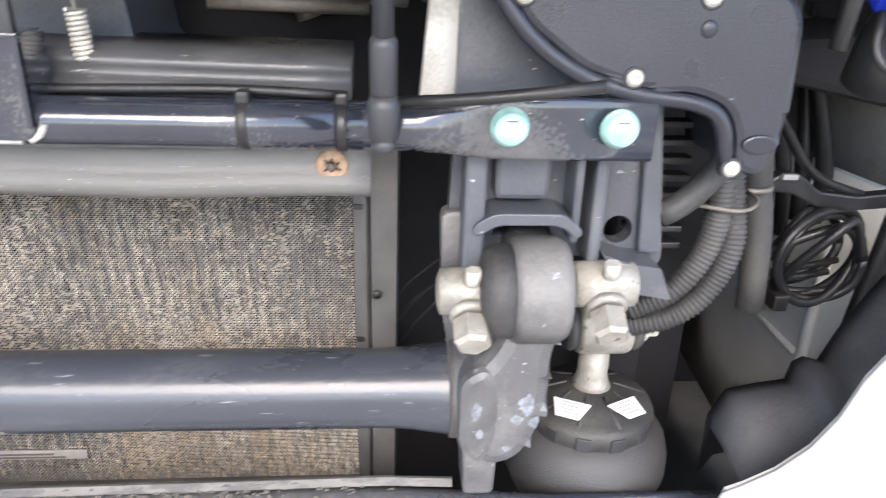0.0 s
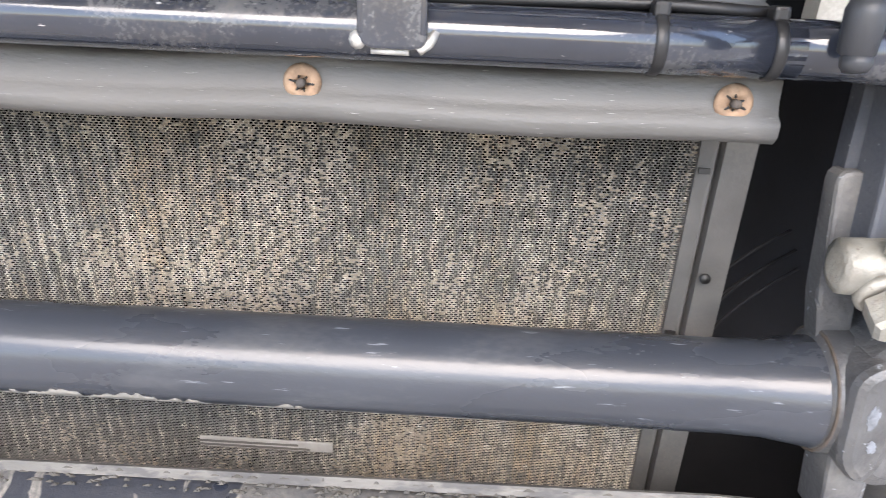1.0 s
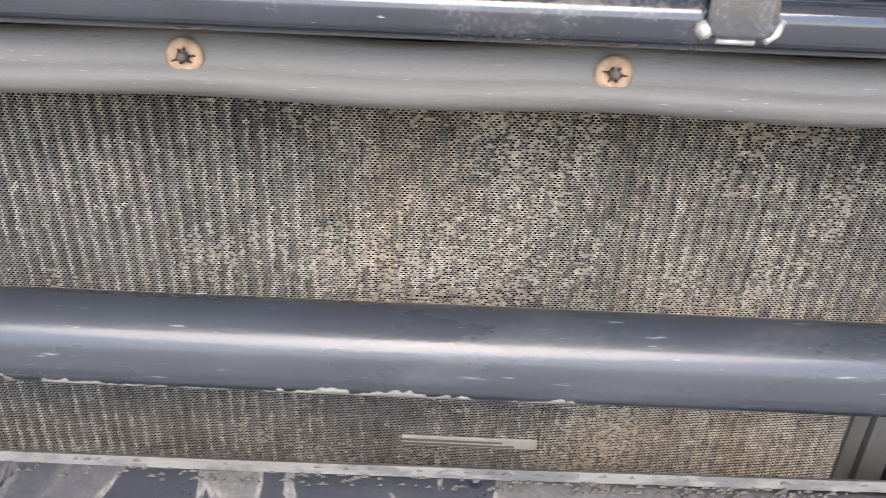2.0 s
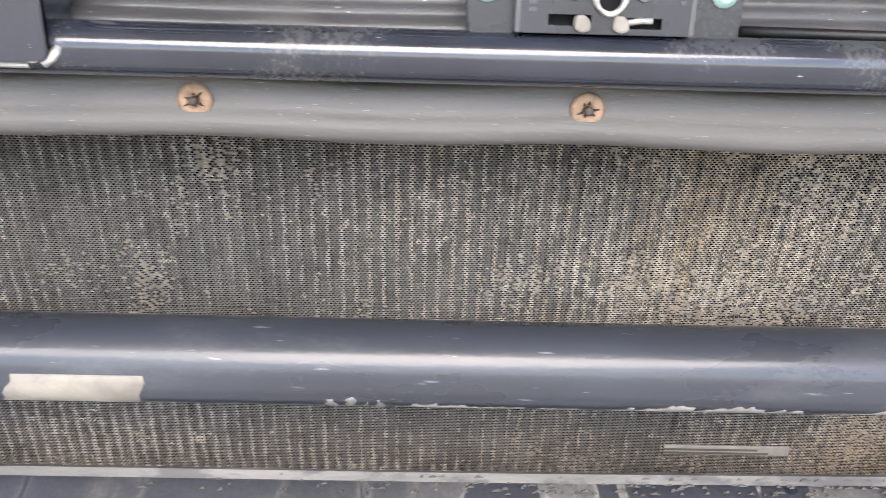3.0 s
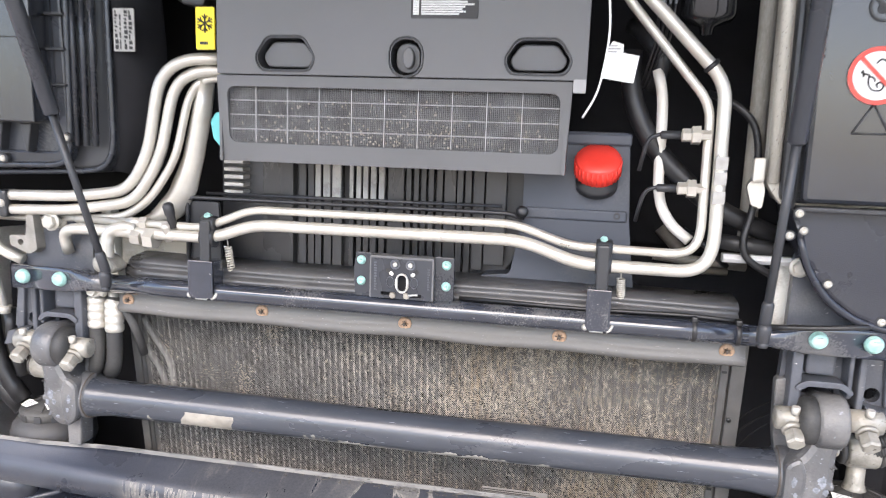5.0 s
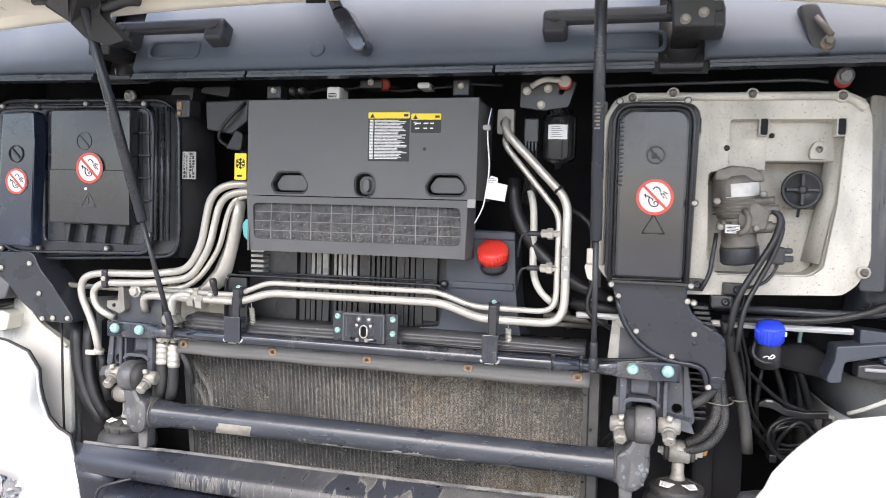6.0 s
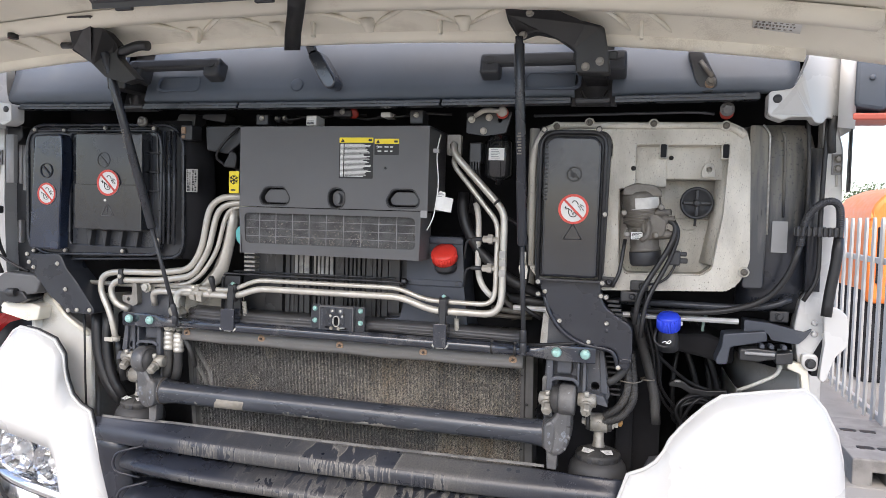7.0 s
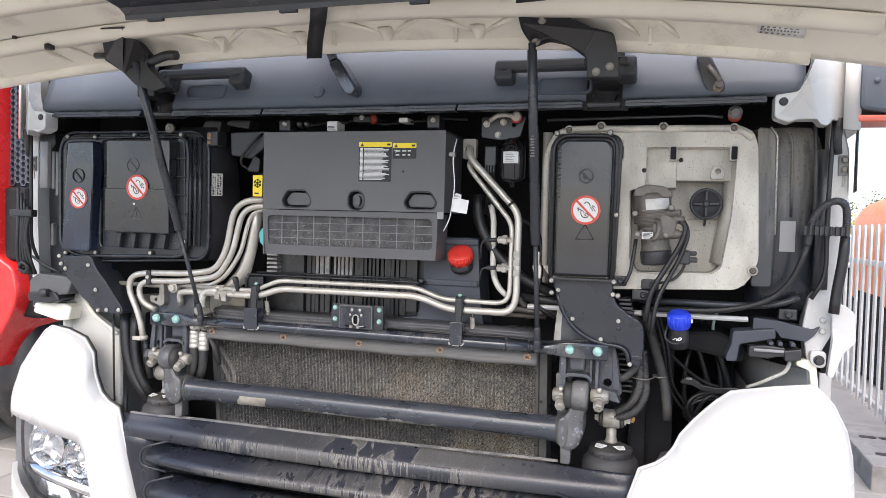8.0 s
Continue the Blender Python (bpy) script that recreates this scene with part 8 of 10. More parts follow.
part("worn_edge", bm, WORN, sh, "pale line drawing the highlight on the edge")
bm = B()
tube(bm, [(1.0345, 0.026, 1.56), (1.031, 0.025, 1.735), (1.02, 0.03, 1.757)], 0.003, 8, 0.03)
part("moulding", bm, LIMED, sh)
bm = B()
tube(bm, [(0.67, 0.055, 1.352), (0.95, 0.045, 1.352), (1.02, 0.035, 1.36), (1.06, 0.035, 1.38)], 0.008, 8, 0.04)
part("lower_moulding", bm, SATIN, sh)
bm = B()
plate(bm, rrect(1.012, 1.044, 1.482, 1.551, 0.001), 0.020, 0.028)
part("grey_plate", bm, GREYTAG, sh, "grey blank type plate")
bm = B()
hexhead(bm, (1.040, 0.045, 1.338), 0.007, 0.010)
box(bm, (1.02, 0.045, 1.325), (1.06, 0.06, 1.35), 0.003)
part("corner_bolt", bm, BLACK, sh)
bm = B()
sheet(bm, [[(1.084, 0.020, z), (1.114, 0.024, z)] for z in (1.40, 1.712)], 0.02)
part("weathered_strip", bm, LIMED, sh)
bm = B()
tube(bm, [(0.72, 0.02, 1.335), (0.90, 0.015, 1.340), (1.0, 0.005, 1.37), (1.045, -0.01, 1.43), (1.065, -0.02, 1.51)], 0.0068, 10, 0.06)
solid("cable_loom", bm, RUBBER, "black taped cable loom along the side housing", "cable loom")

# corrugated hose looping over the pillar
bm = B()
tube(bm, [(1.062, -0.022, 1.50), (1.066, -0.025, 1.545), (1.078, -0.028, 1.575), (1.108, -0.03, 1.598), (1.132, -0.028, 1.592), (1.137, -0.025, 1.560), (1.136, -0.02, 1.515)], 0.009, 12, 0.03, step=0.0010, wave=lambda s_: 0.0080 + 0.0008 * math.sin(s_ * 2 * math.pi / 0.0040))
solid("corrugated_hose", bm, BLACK, "black corrugated conduit looping over to the pillar", "hose")
bm = B()
tube(bm, [(1.136, -0.02, 1.52), (1.134, -0.02, 1.47), (1.124, -0.02, 1.40), (1.120, -0.02, 1.352)], [0.0095] * 1 + [0.011] * 40, 12, 0.03)
solid("loom_sleeve", bm, RUBBER, "black taped sleeve below the conduit", "sleeve")
cc = thing("conduit_clamp", (1.096, -0.02, 1.53), "black ribbed double clamp on the conduit", "clamp")
bm = B()
box(bm, (1.050, -0.030, 1.521), (1.142, -0.008, 1.540), 0.003)
part("bar", bm, BLACK, cc)
for k in range(9):
    bm = B()
    box(bm, (1.052 + 0.0102 * k, -0.036, 1.520), (1.0572 + 0.0102 * k, -0.028, 1.541), 0.0015)
    part("ridge", bm, BLACK, cc)
bm = B()
tube(bm, [(1.070, 0.006, 1.79), (1.076, 0.006, 1.70), (1.078, 0.006, 1.62), (1.078, 0.006, 1.555)], 0.0042, 8, 0.04)
solid("drain_tube", bm, DUSTRUB, "grey rubber drain tube on the pillar", "tube")


# ---- pillars and fairings ----
def pillar(s):
    p = thing("cab_pillar", (s * 1.13, 0.0, 1.25), "white painted pillar at the edge of the engine bay", "pillar", "cab pillars")
    f = Matrix.Translation((0, 0.04, 0)) @ Matrix.Scale(s, 4, (1, 0, 0))
    bm = B()
    slim = soft([(1.122, 1.79), (1.140, 1.79), (1.152, 1.71), (1.150, 1.55), (1.144, 1.33), (1.125, 1.24), (1.11, 1.24), (1.118, 1.40), (1.124, 1.55)], 0.008)
    plate(bm, slim if s < 0 else soft([(1.108, 1.79), (1.130, 1.79), (1.150, 1.71), (1.153, 1.55), (1.146, 1.33), (1.10, 1.235), (1.082, 1.235), (1.070, 1.31), (1.080, 1.38), (1.112, 1.42), (1.110, 1.55)], 0.008), 0.0, 0.05, w=0.004, m=f)
    part("upright", bm, WHITE, p)
    if s > 0:
        bm = B()
        plate(bm, soft([(1.120, 1.375), (1.150, 1.368), (1.168, 1.352), (1.172, 1.288), (1.148, 1.262), (1.130, 1.205), (1.118, 1.21), (1.126, 1.29)], 0.008), -0.035, -0.015, w=0.005, m=f)
        part("lower_guard", bm, WHITE, p, "white moulded guard")
    bm = B()
    plate(bm, rrect(1.128, 1.147, 1.655, 1.70, 0.002), -0.006, 0.004, w=0.001, m=f)
    hp = part("hinge_plate", bm, GREYTAG, p, "grey hinge plate")
    for z in (1.689, 1.668):
        bm = B()
        hexhead(bm, f @ Vector((1.1385, -0.006, z)), 0.0062, 0.009)
        part("bolt", bm, GREYMET, hp)
    bm = B()
    box(bm, (1.1365, -0.003, 1.63), (1.1415, 0.003, 1.655), 0.001, m=f)
    part("pin", bm, ZINC, hp)
    bm = B()
    plate(bm, soft([(1.085, 1.262), (1.118, 1.262), (1.118, 1.226), (1.098, 1.224), (1.085, 1.236)], 0.010), -0.02, 0.0, w=0.003, m=f)
    lg = part("eye_lug", bm, WHITE, p)
    bm = B()
    hexhead(bm, f @ Vector((1.103, -0.02, 1.242)), 0.0085, 0.008)
    part("bolt", bm, BLACK, lg)
    for z in (1.33, 1.305):
        bm = B()
        lathe(bm, [(0.0065, 0), (0.0065, 0.006), (0.004, 0.008), (0, 0.008)], f @ Vector((1.110, -0.0, z)), (0.3 * s, -1, 0), 16)
        part("button", bm, WHITE, p)
    bm = B()
    tube(bm, [(s * 1.108, -0.002, 1.78), (s * 1.105, -0.004, 1.70), (s * 1.102, -0.004, 1.55), (s * 1.106, 0.0, 1.43), (s * 1.078, 0.0, 1.38)], 0.005, 8, 0.04)
    part("edge_seal", bm, RUBBER, p, "black rubber edge seal")
    f = Matrix.Scale(s, 4, (1, 0, 0))
    # upper fairing over the pillar
    fa = thing("corner_fairing", (s * 1.08, -0.05, 1.77), "white corner fairing beside the cowl with black bolt hole", "fairing", "corner fairings")
    bm = B()
    plate(bm, soft([(0.978, 1.770), (0.978, 1.818), (1.024, 1.824), (1.038, 1.85), (1.052, 1.888), (1.06, 1.955), (1.15, 1.95), (1.152, 1.86), (1.152, 1.785), (1.140, 1.765), (1.112, 1.768), (1.100, 1.772), (1.092, 1.757), (1.072, 1.757), (1.066, 1.768), (1.02, 1.765), (1.008, 1.758)], 0.007), -0.075, -0.03, w=0.012, m=f, bend=lambda v: Vector((v.x, v.y + 0.8 * max(0.0, v.x - 1.04), v.z)))
    part("shell", bm, WHITE, fa)
    bm = B()
    lathe(bm, [(0.009, 0), (0.009, 0.002), (0.005, 0.004), (0, 0.004)], (s * 0.995, -0.075, 1.803), seg=16)
    part("bolt", bm, BLACK, fa)
    bm = B()
    sheet(bm, [[(s * 1.12, -0.03, 1.75), (s * 1.16, 0.0, 1.75), (s * 1.17, 0.2, 1.75)], [(s * 1.12, -0.03, 1.99), (s * 1.16, 0.0, 1.99), (s * 1.17, 0.2, 1.99)]], 0.01, (0, 0.3, 0))
    part("side_skin", bm, WHITE, fa)
    bm = B()
    tube(bm, [(s * 1.118, -0.01, 1.775), (s * 1.112, -0.012, 1.735), (s * 1.118, 0.0, 1.70)], 0.009, 8, 0.02)
    part("grommet", bm, DUSTRUB, fa)


pillar(1)
pillar(-1)
bm = B()
sheet(bm, [[(1.155, 0.0, z), (1.165, 0.02 + 0.03 * (z - 1.3), z), (1.175, 0.10, z)] for z in (1.62, 1.70, 1.80, 1.95)], 0.01, (0, 1, 0))
solid("door_seal", bm, RUBBER, "black rubber seal of the cab door", "seal")

mir = thing("corner_deflector", (1.19, 0.05, 1.77), "dark grey wind deflector with red and clear lamp strip", "deflector")
bm = B()
plate(bm, soft([(1.155, 1.795), (1.155, 1.90), (1.215, 1.905), (1.215, 1.785)], 0.012), -0.01, 0.10, w=0.012)
part("panel", bm, COWL, mir)
bm = B()
lathe(bm, [(0.006, 0), (0.006, 0.002), (0, 0.002)], (1.185, -0.011, 1.855), seg=14)
part("button", bm, COWL, mir)
bm = B()
plate(bm, soft([(1.217, 1.785), (1.217, 1.91), (1.245, 1.90), (1.245, 1.785)], 0.004), 0.0, 0.09, w=0.004)
part("lamp_strip", bm, mat("pink_lamp_strip", (0.60, 0.35, 0.33), 0.3, var=0.05, bump=0), mir, "pale red lamp strip")
bm = B()
box(bm, (1.15, -0.005, 1.768), (1.245, 0.10, 1.783), 0.004)
part("red_edge", bm, mat("red_edge", (0.55, 0.12, 0.08), 0.4), mir)

# dark flank beside the slim pillar, with its strips and cables
fk = thing("bay_flank", (-1.08, 0.08, 1.27), "black plastic flank with grey strips beside the filter housing", "panel")
bm = B()
plate(bm, soft([(-1.128, 1.30), (-1.128, 1.75), (-1.03, 1.75), (-1.03, 1.30)], 0.01), 0.085, 0.10, w=0.004)
part("sheet", bm, HANDLE, fk)
for x, z0, z1 in ((-1.098, 1.60, 1.72), (-1.082, 1.58, 1.72), (-1.10, 1.42, 1.49)):
    bm = B()
    box(bm, (x - 0.006, 0.072, z0), (x + 0.006, 0.088, z1), 0.003)
    part("strip", bm, GREYTAG, fk, "grey strip")
bm = B()
plate(bm, soft([(-1.105, 1.72), (-1.105, 1.765), (-1.05, 1.77), (-1.045, 1.735), (-1.07, 1.715)], 0.006), 0.03, 0.08, w=0.004)
part("bracket", bm, BLACK, fk)


# ---- bumper and grille ----
bp_ = thing("bumper", (0, -0.02, 0.45), "dark grey plastic bumper step with dried mud runs", "bumper")
bm = B()


def bow(v):
    k = min(1.0, max(0.0, (abs(v.x) - 0.50) / 0.10))
    rear = min(1.0, max(0.0, (v.y + 0.05) / 0.05))
    return Vector((v.x, v.y + 0.03 * (v.x / 0.75) ** 2 * (1 - rear) - 0.012 * k * rear, v.z))


extrude_x(bm, [(0.008, 0.938), (0.005, 0.9425), (-0.002, 0.9420), (-0.008, 0.938), (-0.045, 0.924), (-0.056, 0.917), (-0.061, 0.906), (-0.061, 0.882), (-0.050, 0.876), (0.008, 0.90)], -0.775, 0.74, n=24, bend=bow)
for f in bm.faces:
    f.smooth = True
part("step", bm, BUMPER, bp_)
bm = B()
extrude_x(bm, [(0.006, 0.940), (0.0048, 0.9478), (0.0022, 0.9482), (0.0, 0.942)], -0.72, 0.534, n=24,
          bend=lambda v: bow(Vector((v.x, v.y, v.z + 0.006 * (max(0.0, v.x + 0.1) / 0.6) ** 1.5))))
part("edge_lip", bm, LIP, bp_, "pale dusty lip along the step")
# crusts of dried mud broken along the lip
verts, faces = [], []
rnd = random.Random(77)
for i in range(300):
    x = rnd.triangular(-0.35, 0.53, 0.32)
    z = 0.9425 + 0.006 * (max(0.0, x + 0.1) / 0.6) ** 1.5
    y, w, h, d = -0.002 + rnd.uniform(-0.006, 0.007) - 0.012 * min(1.0, max(0.0, (x - 0.5) / 0.1)), rnd.uniform(0.001, 0.0045), rnd.uniform(0.0003, 0.0010), rnd.uniform(0.0005, 0.0016)
    z += (0.004 if y > 0.001 else 0.0) - max(0.0, -0.002 - y) * 0.4
    k = len(verts)
    verts.extend(((x - w, y - d, z - 0.001), (x + w * 0.7, y - d * 0.8, z - 0.001), (x + w, y + d, z - 0.001), (x - w * 0.8, y + d, z - 0.001), (x + rnd.uniform(-w, w) * 0.5, y, z + h)))
    faces.extend(((k, k + 1, k + 4), (k + 1, k + 2, k + 4), (k + 2, k + 3, k + 4), (k + 3, k, k + 4)))
me = bpy.data.meshes.new("mud_crust")
me.from_pydata([tuple(Vector(v) - bp_.location) for v in verts], [], faces)
me.materials.append(mat("grey_mud_crust", (0.075, 0.071, 0.064), 0.9, var=0.35, bump=0.4, scale=90, fine=700))
ob = new("mud_crust", me)
ob.parent = bp_
tagged(ob, "pale crumbs of dried mud along the lip", kind="stuff")
for i in range(2):
    s = 1 if i else -1
    x_in, x_out = (0.655, 0.74) if i else (-0.69, -0.775)
    rows = []
    for z in (0.895, 0.86, 0.80, 0.72, 0.62, 0.50):
        k = (0.92 - z) * 0.16
        rows.append([(x_out - s * k * 1.2, -0.020, z), (x_out - s * (k * 1.2 + 0.006), -0.031, z), (x_in - s * (0.02 + k), -0.0365, z), (x_in - s * (0.05 + k), -0.012, z)])
    b2 = B()
    sheet(b2, rows, 0.02)
    part("end_panel", b2, DUCT, bp_, "dark grey side of the grille")
bm = B()
sheet(bm, [[(x, 0.02, z) for x in (-0.70, 0.68)] for z in (0.90, 0.45)], 0.02)
part("back_sheet", bm, DARK, bp_)
gr = thing("grille", (0, -0.06, 0.5), "dark plastic radiator grille with broad sloping slats streaked with mud", "grille")
for k in range(4):
    zt = 0.862 - 0.098 * k
    bm = B()
    x0, x1 = -0.625 + 0.015 * k, 0.63 - 0.015 * k
    prof = [(0.0, zt + 0.010), (-0.035, zt + 0.008), (-0.085, zt - 0.012), (-0.098, zt - 0.022), (-0.100, zt - 0.034), (-0.092, zt - 0.044), (-0.03, zt - 0.045), (0.0, zt - 0.035)]
    extrude_x(bm, prof, x0, x1, n=20, bend=lambda v: Vector((v.x, v.y + 0.05 * (v.x / 0.65) ** 4, v.z)))
    for f in bm.faces:
        f.smooth = True
    part("slat", bm, SLAT, gr)
    for s in (-1, 1):
        b2 = B()
        xa = s * (0.63 - 0.015 * k)
        tube(b2, [(xa - s * 0.09, -0.066, zt + 0.034), (xa - s * 0.01, -0.075, zt + 0.008), (xa, -0.078, zt - 0.02), (xa - s * 0.01, -0.075, zt - 0.045), (xa - s * 0.08, -0.066, zt - 0.055)], 0.0035, 8, 0.02)
        part("slat_end", b2, DUCT, gr)


# ---- white corner panels with headlamps ----
def lerp_tab(tab, x):
    return float(np.interp(x, [t[0] for t in tab], [t[1] for t in tab]))


def corner_y(ax):
    return -0.052 + 0.05 * max(0, 0.85 - ax) + 0.9 * max(0, ax - 0.95) ** 2 + 6 * max(0, ax - 1.12) ** 2


def corner(s, top, low, xs):
    ret = lambda ax: 0.016 if s < 0 else lerp_tab(((0.74, 0.0), (0.80, 0.008), (0.85, 0.020)), ax)
    c = thing("front_corner_panel", (s * 0.95, 0.0, 0.45), "white painted front corner panel curving round the cab", "body panel", "front corner panels")
    bm = B()
    cols = []
    for ax in xs:
        zt, zb = lerp_tab(top, ax), lerp_tab(low, ax)
        col = []
        for k in range(9):
            t = k / 8
            z = zt + (zb - zt) * t
            lip = ret(ax) * max(0, 1 - t / 0.06) if t < 0.06 else 0
            col.append((s * ax, corner_y(ax) + lip - 0.018 * math.sin(min(1, t * 2.2) * math.pi / 2), z))
        cols.append(col)
    sheet(bm, cols, 0.006)
    part("panel", bm, WHITE, c)
    bm = B()
    tube(bm, [(s * ax, corner_y(ax) + ret(ax), lerp_tab(top, ax) - 0.003) for ax in xs], 0.0045, 8)
    part("rolled_edge", bm, WHITE, c)
    if s > 0:
        return c
    bm = B()
    tube(bm, [(s * ax, corner_y(ax) + 0.024, lerp_tab(top, ax) + 0.000) for ax in xs if ax < 0.98], 0.0045, 8)
    part("rubber_edge", bm, RUBBER, c, "black rubber edge strip")
    return c


TOPL = ((0.665, 0.690), (0.70, 0.80), (0.746, 0.962), (0.778, 0.977), (0.805, 1.003), (0.822, 1.045), (0.830, 1.078), (0.833, 1.117), (0.863, 1.158), (0.925, 1.179), (0.984, 1.187), (1.012, 1.172), (1.04, 1.142), (1.10, 1.08), (1.135, 1.015), (1.165, 0.94), (1.185, 0.90))
LOWL = ((0.665, 0.45), (0.765, 0.45), (0.790, 0.60), (0.808, 0.70), (0.830, 0.818), (0.848, 0.853), (0.967, 0.876), (1.06, 0.895), (1.165, 0.905), (1.185, 0.878))
XL = sorted({t[0] for t in TOPL} | {t[0] for t in LOWL} | {0.72, 0.90, 0.95, 1.15})
corner(-1, TOPL, LOWL, XL)
TOPR = ((0.655, 0.72), (0.697, 0.875), (0.728, 0.974), (0.763, 0.990), (0.786, 1.008), (0.803, 1.032), (0.816, 1.062), (0.842, 1.094), (0.866, 1.120), (0.892, 1.146), (0.920, 1.168), (1.006, 1.184), (1.086, 1.193), (1.105, 1.180), (1.131, 1.150), (1.163, 1.091), (1.180, 1.03), (1.185, 0.97))
LOWR = ((0.655, 0.45),) + LOWL[1:]
XR = sorted({t[0] for t in TOPR} | {t[0] for t in LOWR} | {0.67, 0.68, 0.74, 1.12})
corner(1, TOPR, LOWR, XR)


def headlamp(s):
    h = thing("headlamp", (s * 0.98, 0.0, 0.63), "clear headlamp with chrome reflectors behind its lens", "headlamp", "headlamps")
    bm = B()
    outl = soft([(0.785, 0.60), (0.808, 0.70), (0.829, 0.812), (0.848, 0.853), (0.967, 0.876), (1.06, 0.894), (1.140, 0.903), (1.158, 0.84), (1.140, 0.735), (1.06, 0.662), (0.93, 0.615)], 0.014)
    bend = lambda v: Vector((s * v.x, v.y + corner_y(v.x) + 0.02, v.z))
    plate(bm, outl, 0.0, 0.012, [[(p[0] * 0.972 + 0.028 * 1.0, p[1] * 0.972 + 0.028 * 0.75) for p in outl]], bend=bend)
    part("bezel", bm, BLACK, h)
    bm = B()
    rows = []
    for t in np.linspace(0, 1, 6):
        rows.append([bend(Vector((0.795 + 0.045 * t + (0.345 - 0.03 * t) * u, -0.010 * math.sin(math.pi * t), (0.605 + 0.115 * u) * (1 - t) + (0.848 + 0.052 * u) * t))) for u in np.linspace(0, 1, 9)])
    sheet(bm, rows, 0.003)
    lens = part("lens", bm, GLASS, h, "clear plastic lens")
    lens.visible_shadow = False
    for cx, cz, r in ((0.900, 0.785, 0.056), (1.030, 0.806, 0.064)):
        at = bend(Vector((cx, 0.022, cz)))
        bm = B()
        lathe(bm, [(r * 1.08, 0.006), (r * 1.08, -0.004), (r, -0.004), (r * 0.92, -0.026), (r * 0.7, -0.044), (r * 0.4, -0.055), (0, -0.058)], at, (0, -1, 0), 14, smooth=False, caps=False)
        rf = part("reflector", bm, CHROME, h, "chrome reflector bowl")
        bm = B()
        lathe(bm, [(r * 0.30, -0.045), (r * 0.30, -0.012), (r * 0.26, -0.004), (r * 0.14, 0.002), (0, 0.003)], at, (0, -1, 0), 18)
        part("bulb_shield", bm, LAMPGREY, rf)
        for k in range(3):
            a = radians(90 + 120 * k)
            bm = B()
            tube(bm, [at + Vector((r * 0.28 * math.cos(a), 0.006, r * 0.28 * math.sin(a))), at + Vector((r * math.cos(a), 0.0, r * math.sin(a)))], 0.003, 6)
            part("strut", bm, CHROME, rf)
    bm = B()
    rnd_ = random.Random(5)
    rows = [[bend(Vector((0.805 + 0.36 * u, 0.055 + rnd_.uniform(-0.012, 0.012), z))) for u in np.linspace(0, 1, 14)] for z in np.linspace(0.59, 0.89, 7)]
    sheet(bm, rows, 0.006)
    for f in bm.faces:
        f.smooth = False
    part("back_reflector", bm, CHROME, h)
    bm = B()
    rows = [[bend(Vector((0.812 + 0.33 * u, 0.012 + dy, 0.682 + 0.055 * u + dz))) for u in np.linspace(0, 1, 7)] for dy, dz in ((0.03, 0.014), (0.0, 0.008), (0.0, -0.014), (0.03, -0.03))]
    sheet(bm, rows, 0.004)
    part("light_strip", bm, CHROME, h, "pale strip across the lamp")
    # body below and at the outer edge of the lamp
    b = thing("lower_body_panel", (s * 1.0, 0, 0.35), "white lower body panel under the headlamp", "body panel", "lower body panels")
    bm = B()
    cols = []
    for ax in (0.79, 0.86, 0.93, 1.0, 1.067, 1.12, 1.16, 1.185):
        zt = np.interp(ax, [0.79, 0.93, 1.067, 1.158, 1.185], [0.593, 0.608, 0.645, 0.71, 0.73])
        cols.append([(s * ax, corner_y(ax) - 0.012, z) for z in (zt, zt - 0.04, 0.5, 0.35)])
    sheet(bm, cols, 0.02)
    part("panel", bm, WHITE, b)
    bm = B()
    sheet(bm, [[(s * 1.185, corner_y(1.185), z), (s * 1.20, 0.16, z), (s * 1.21, 0.6, z)] for z in (0.35, 0.76, 0.92)], 0.01, (0, 0.2, 0))
    part("side_skin", bm, WHITE, b)


headlamp(-1)
headlamp(1)


# ---- inner wings behind the corner panels ----
WINGSHEET = mat("primed_wing_sheet", (0.80, 0.79, 0.745), 0.55, var=0.06, bump=0.06, scale=8, dust=0.12, dust_col=(0.42, 0.40, 0.35), dust_scale=14)


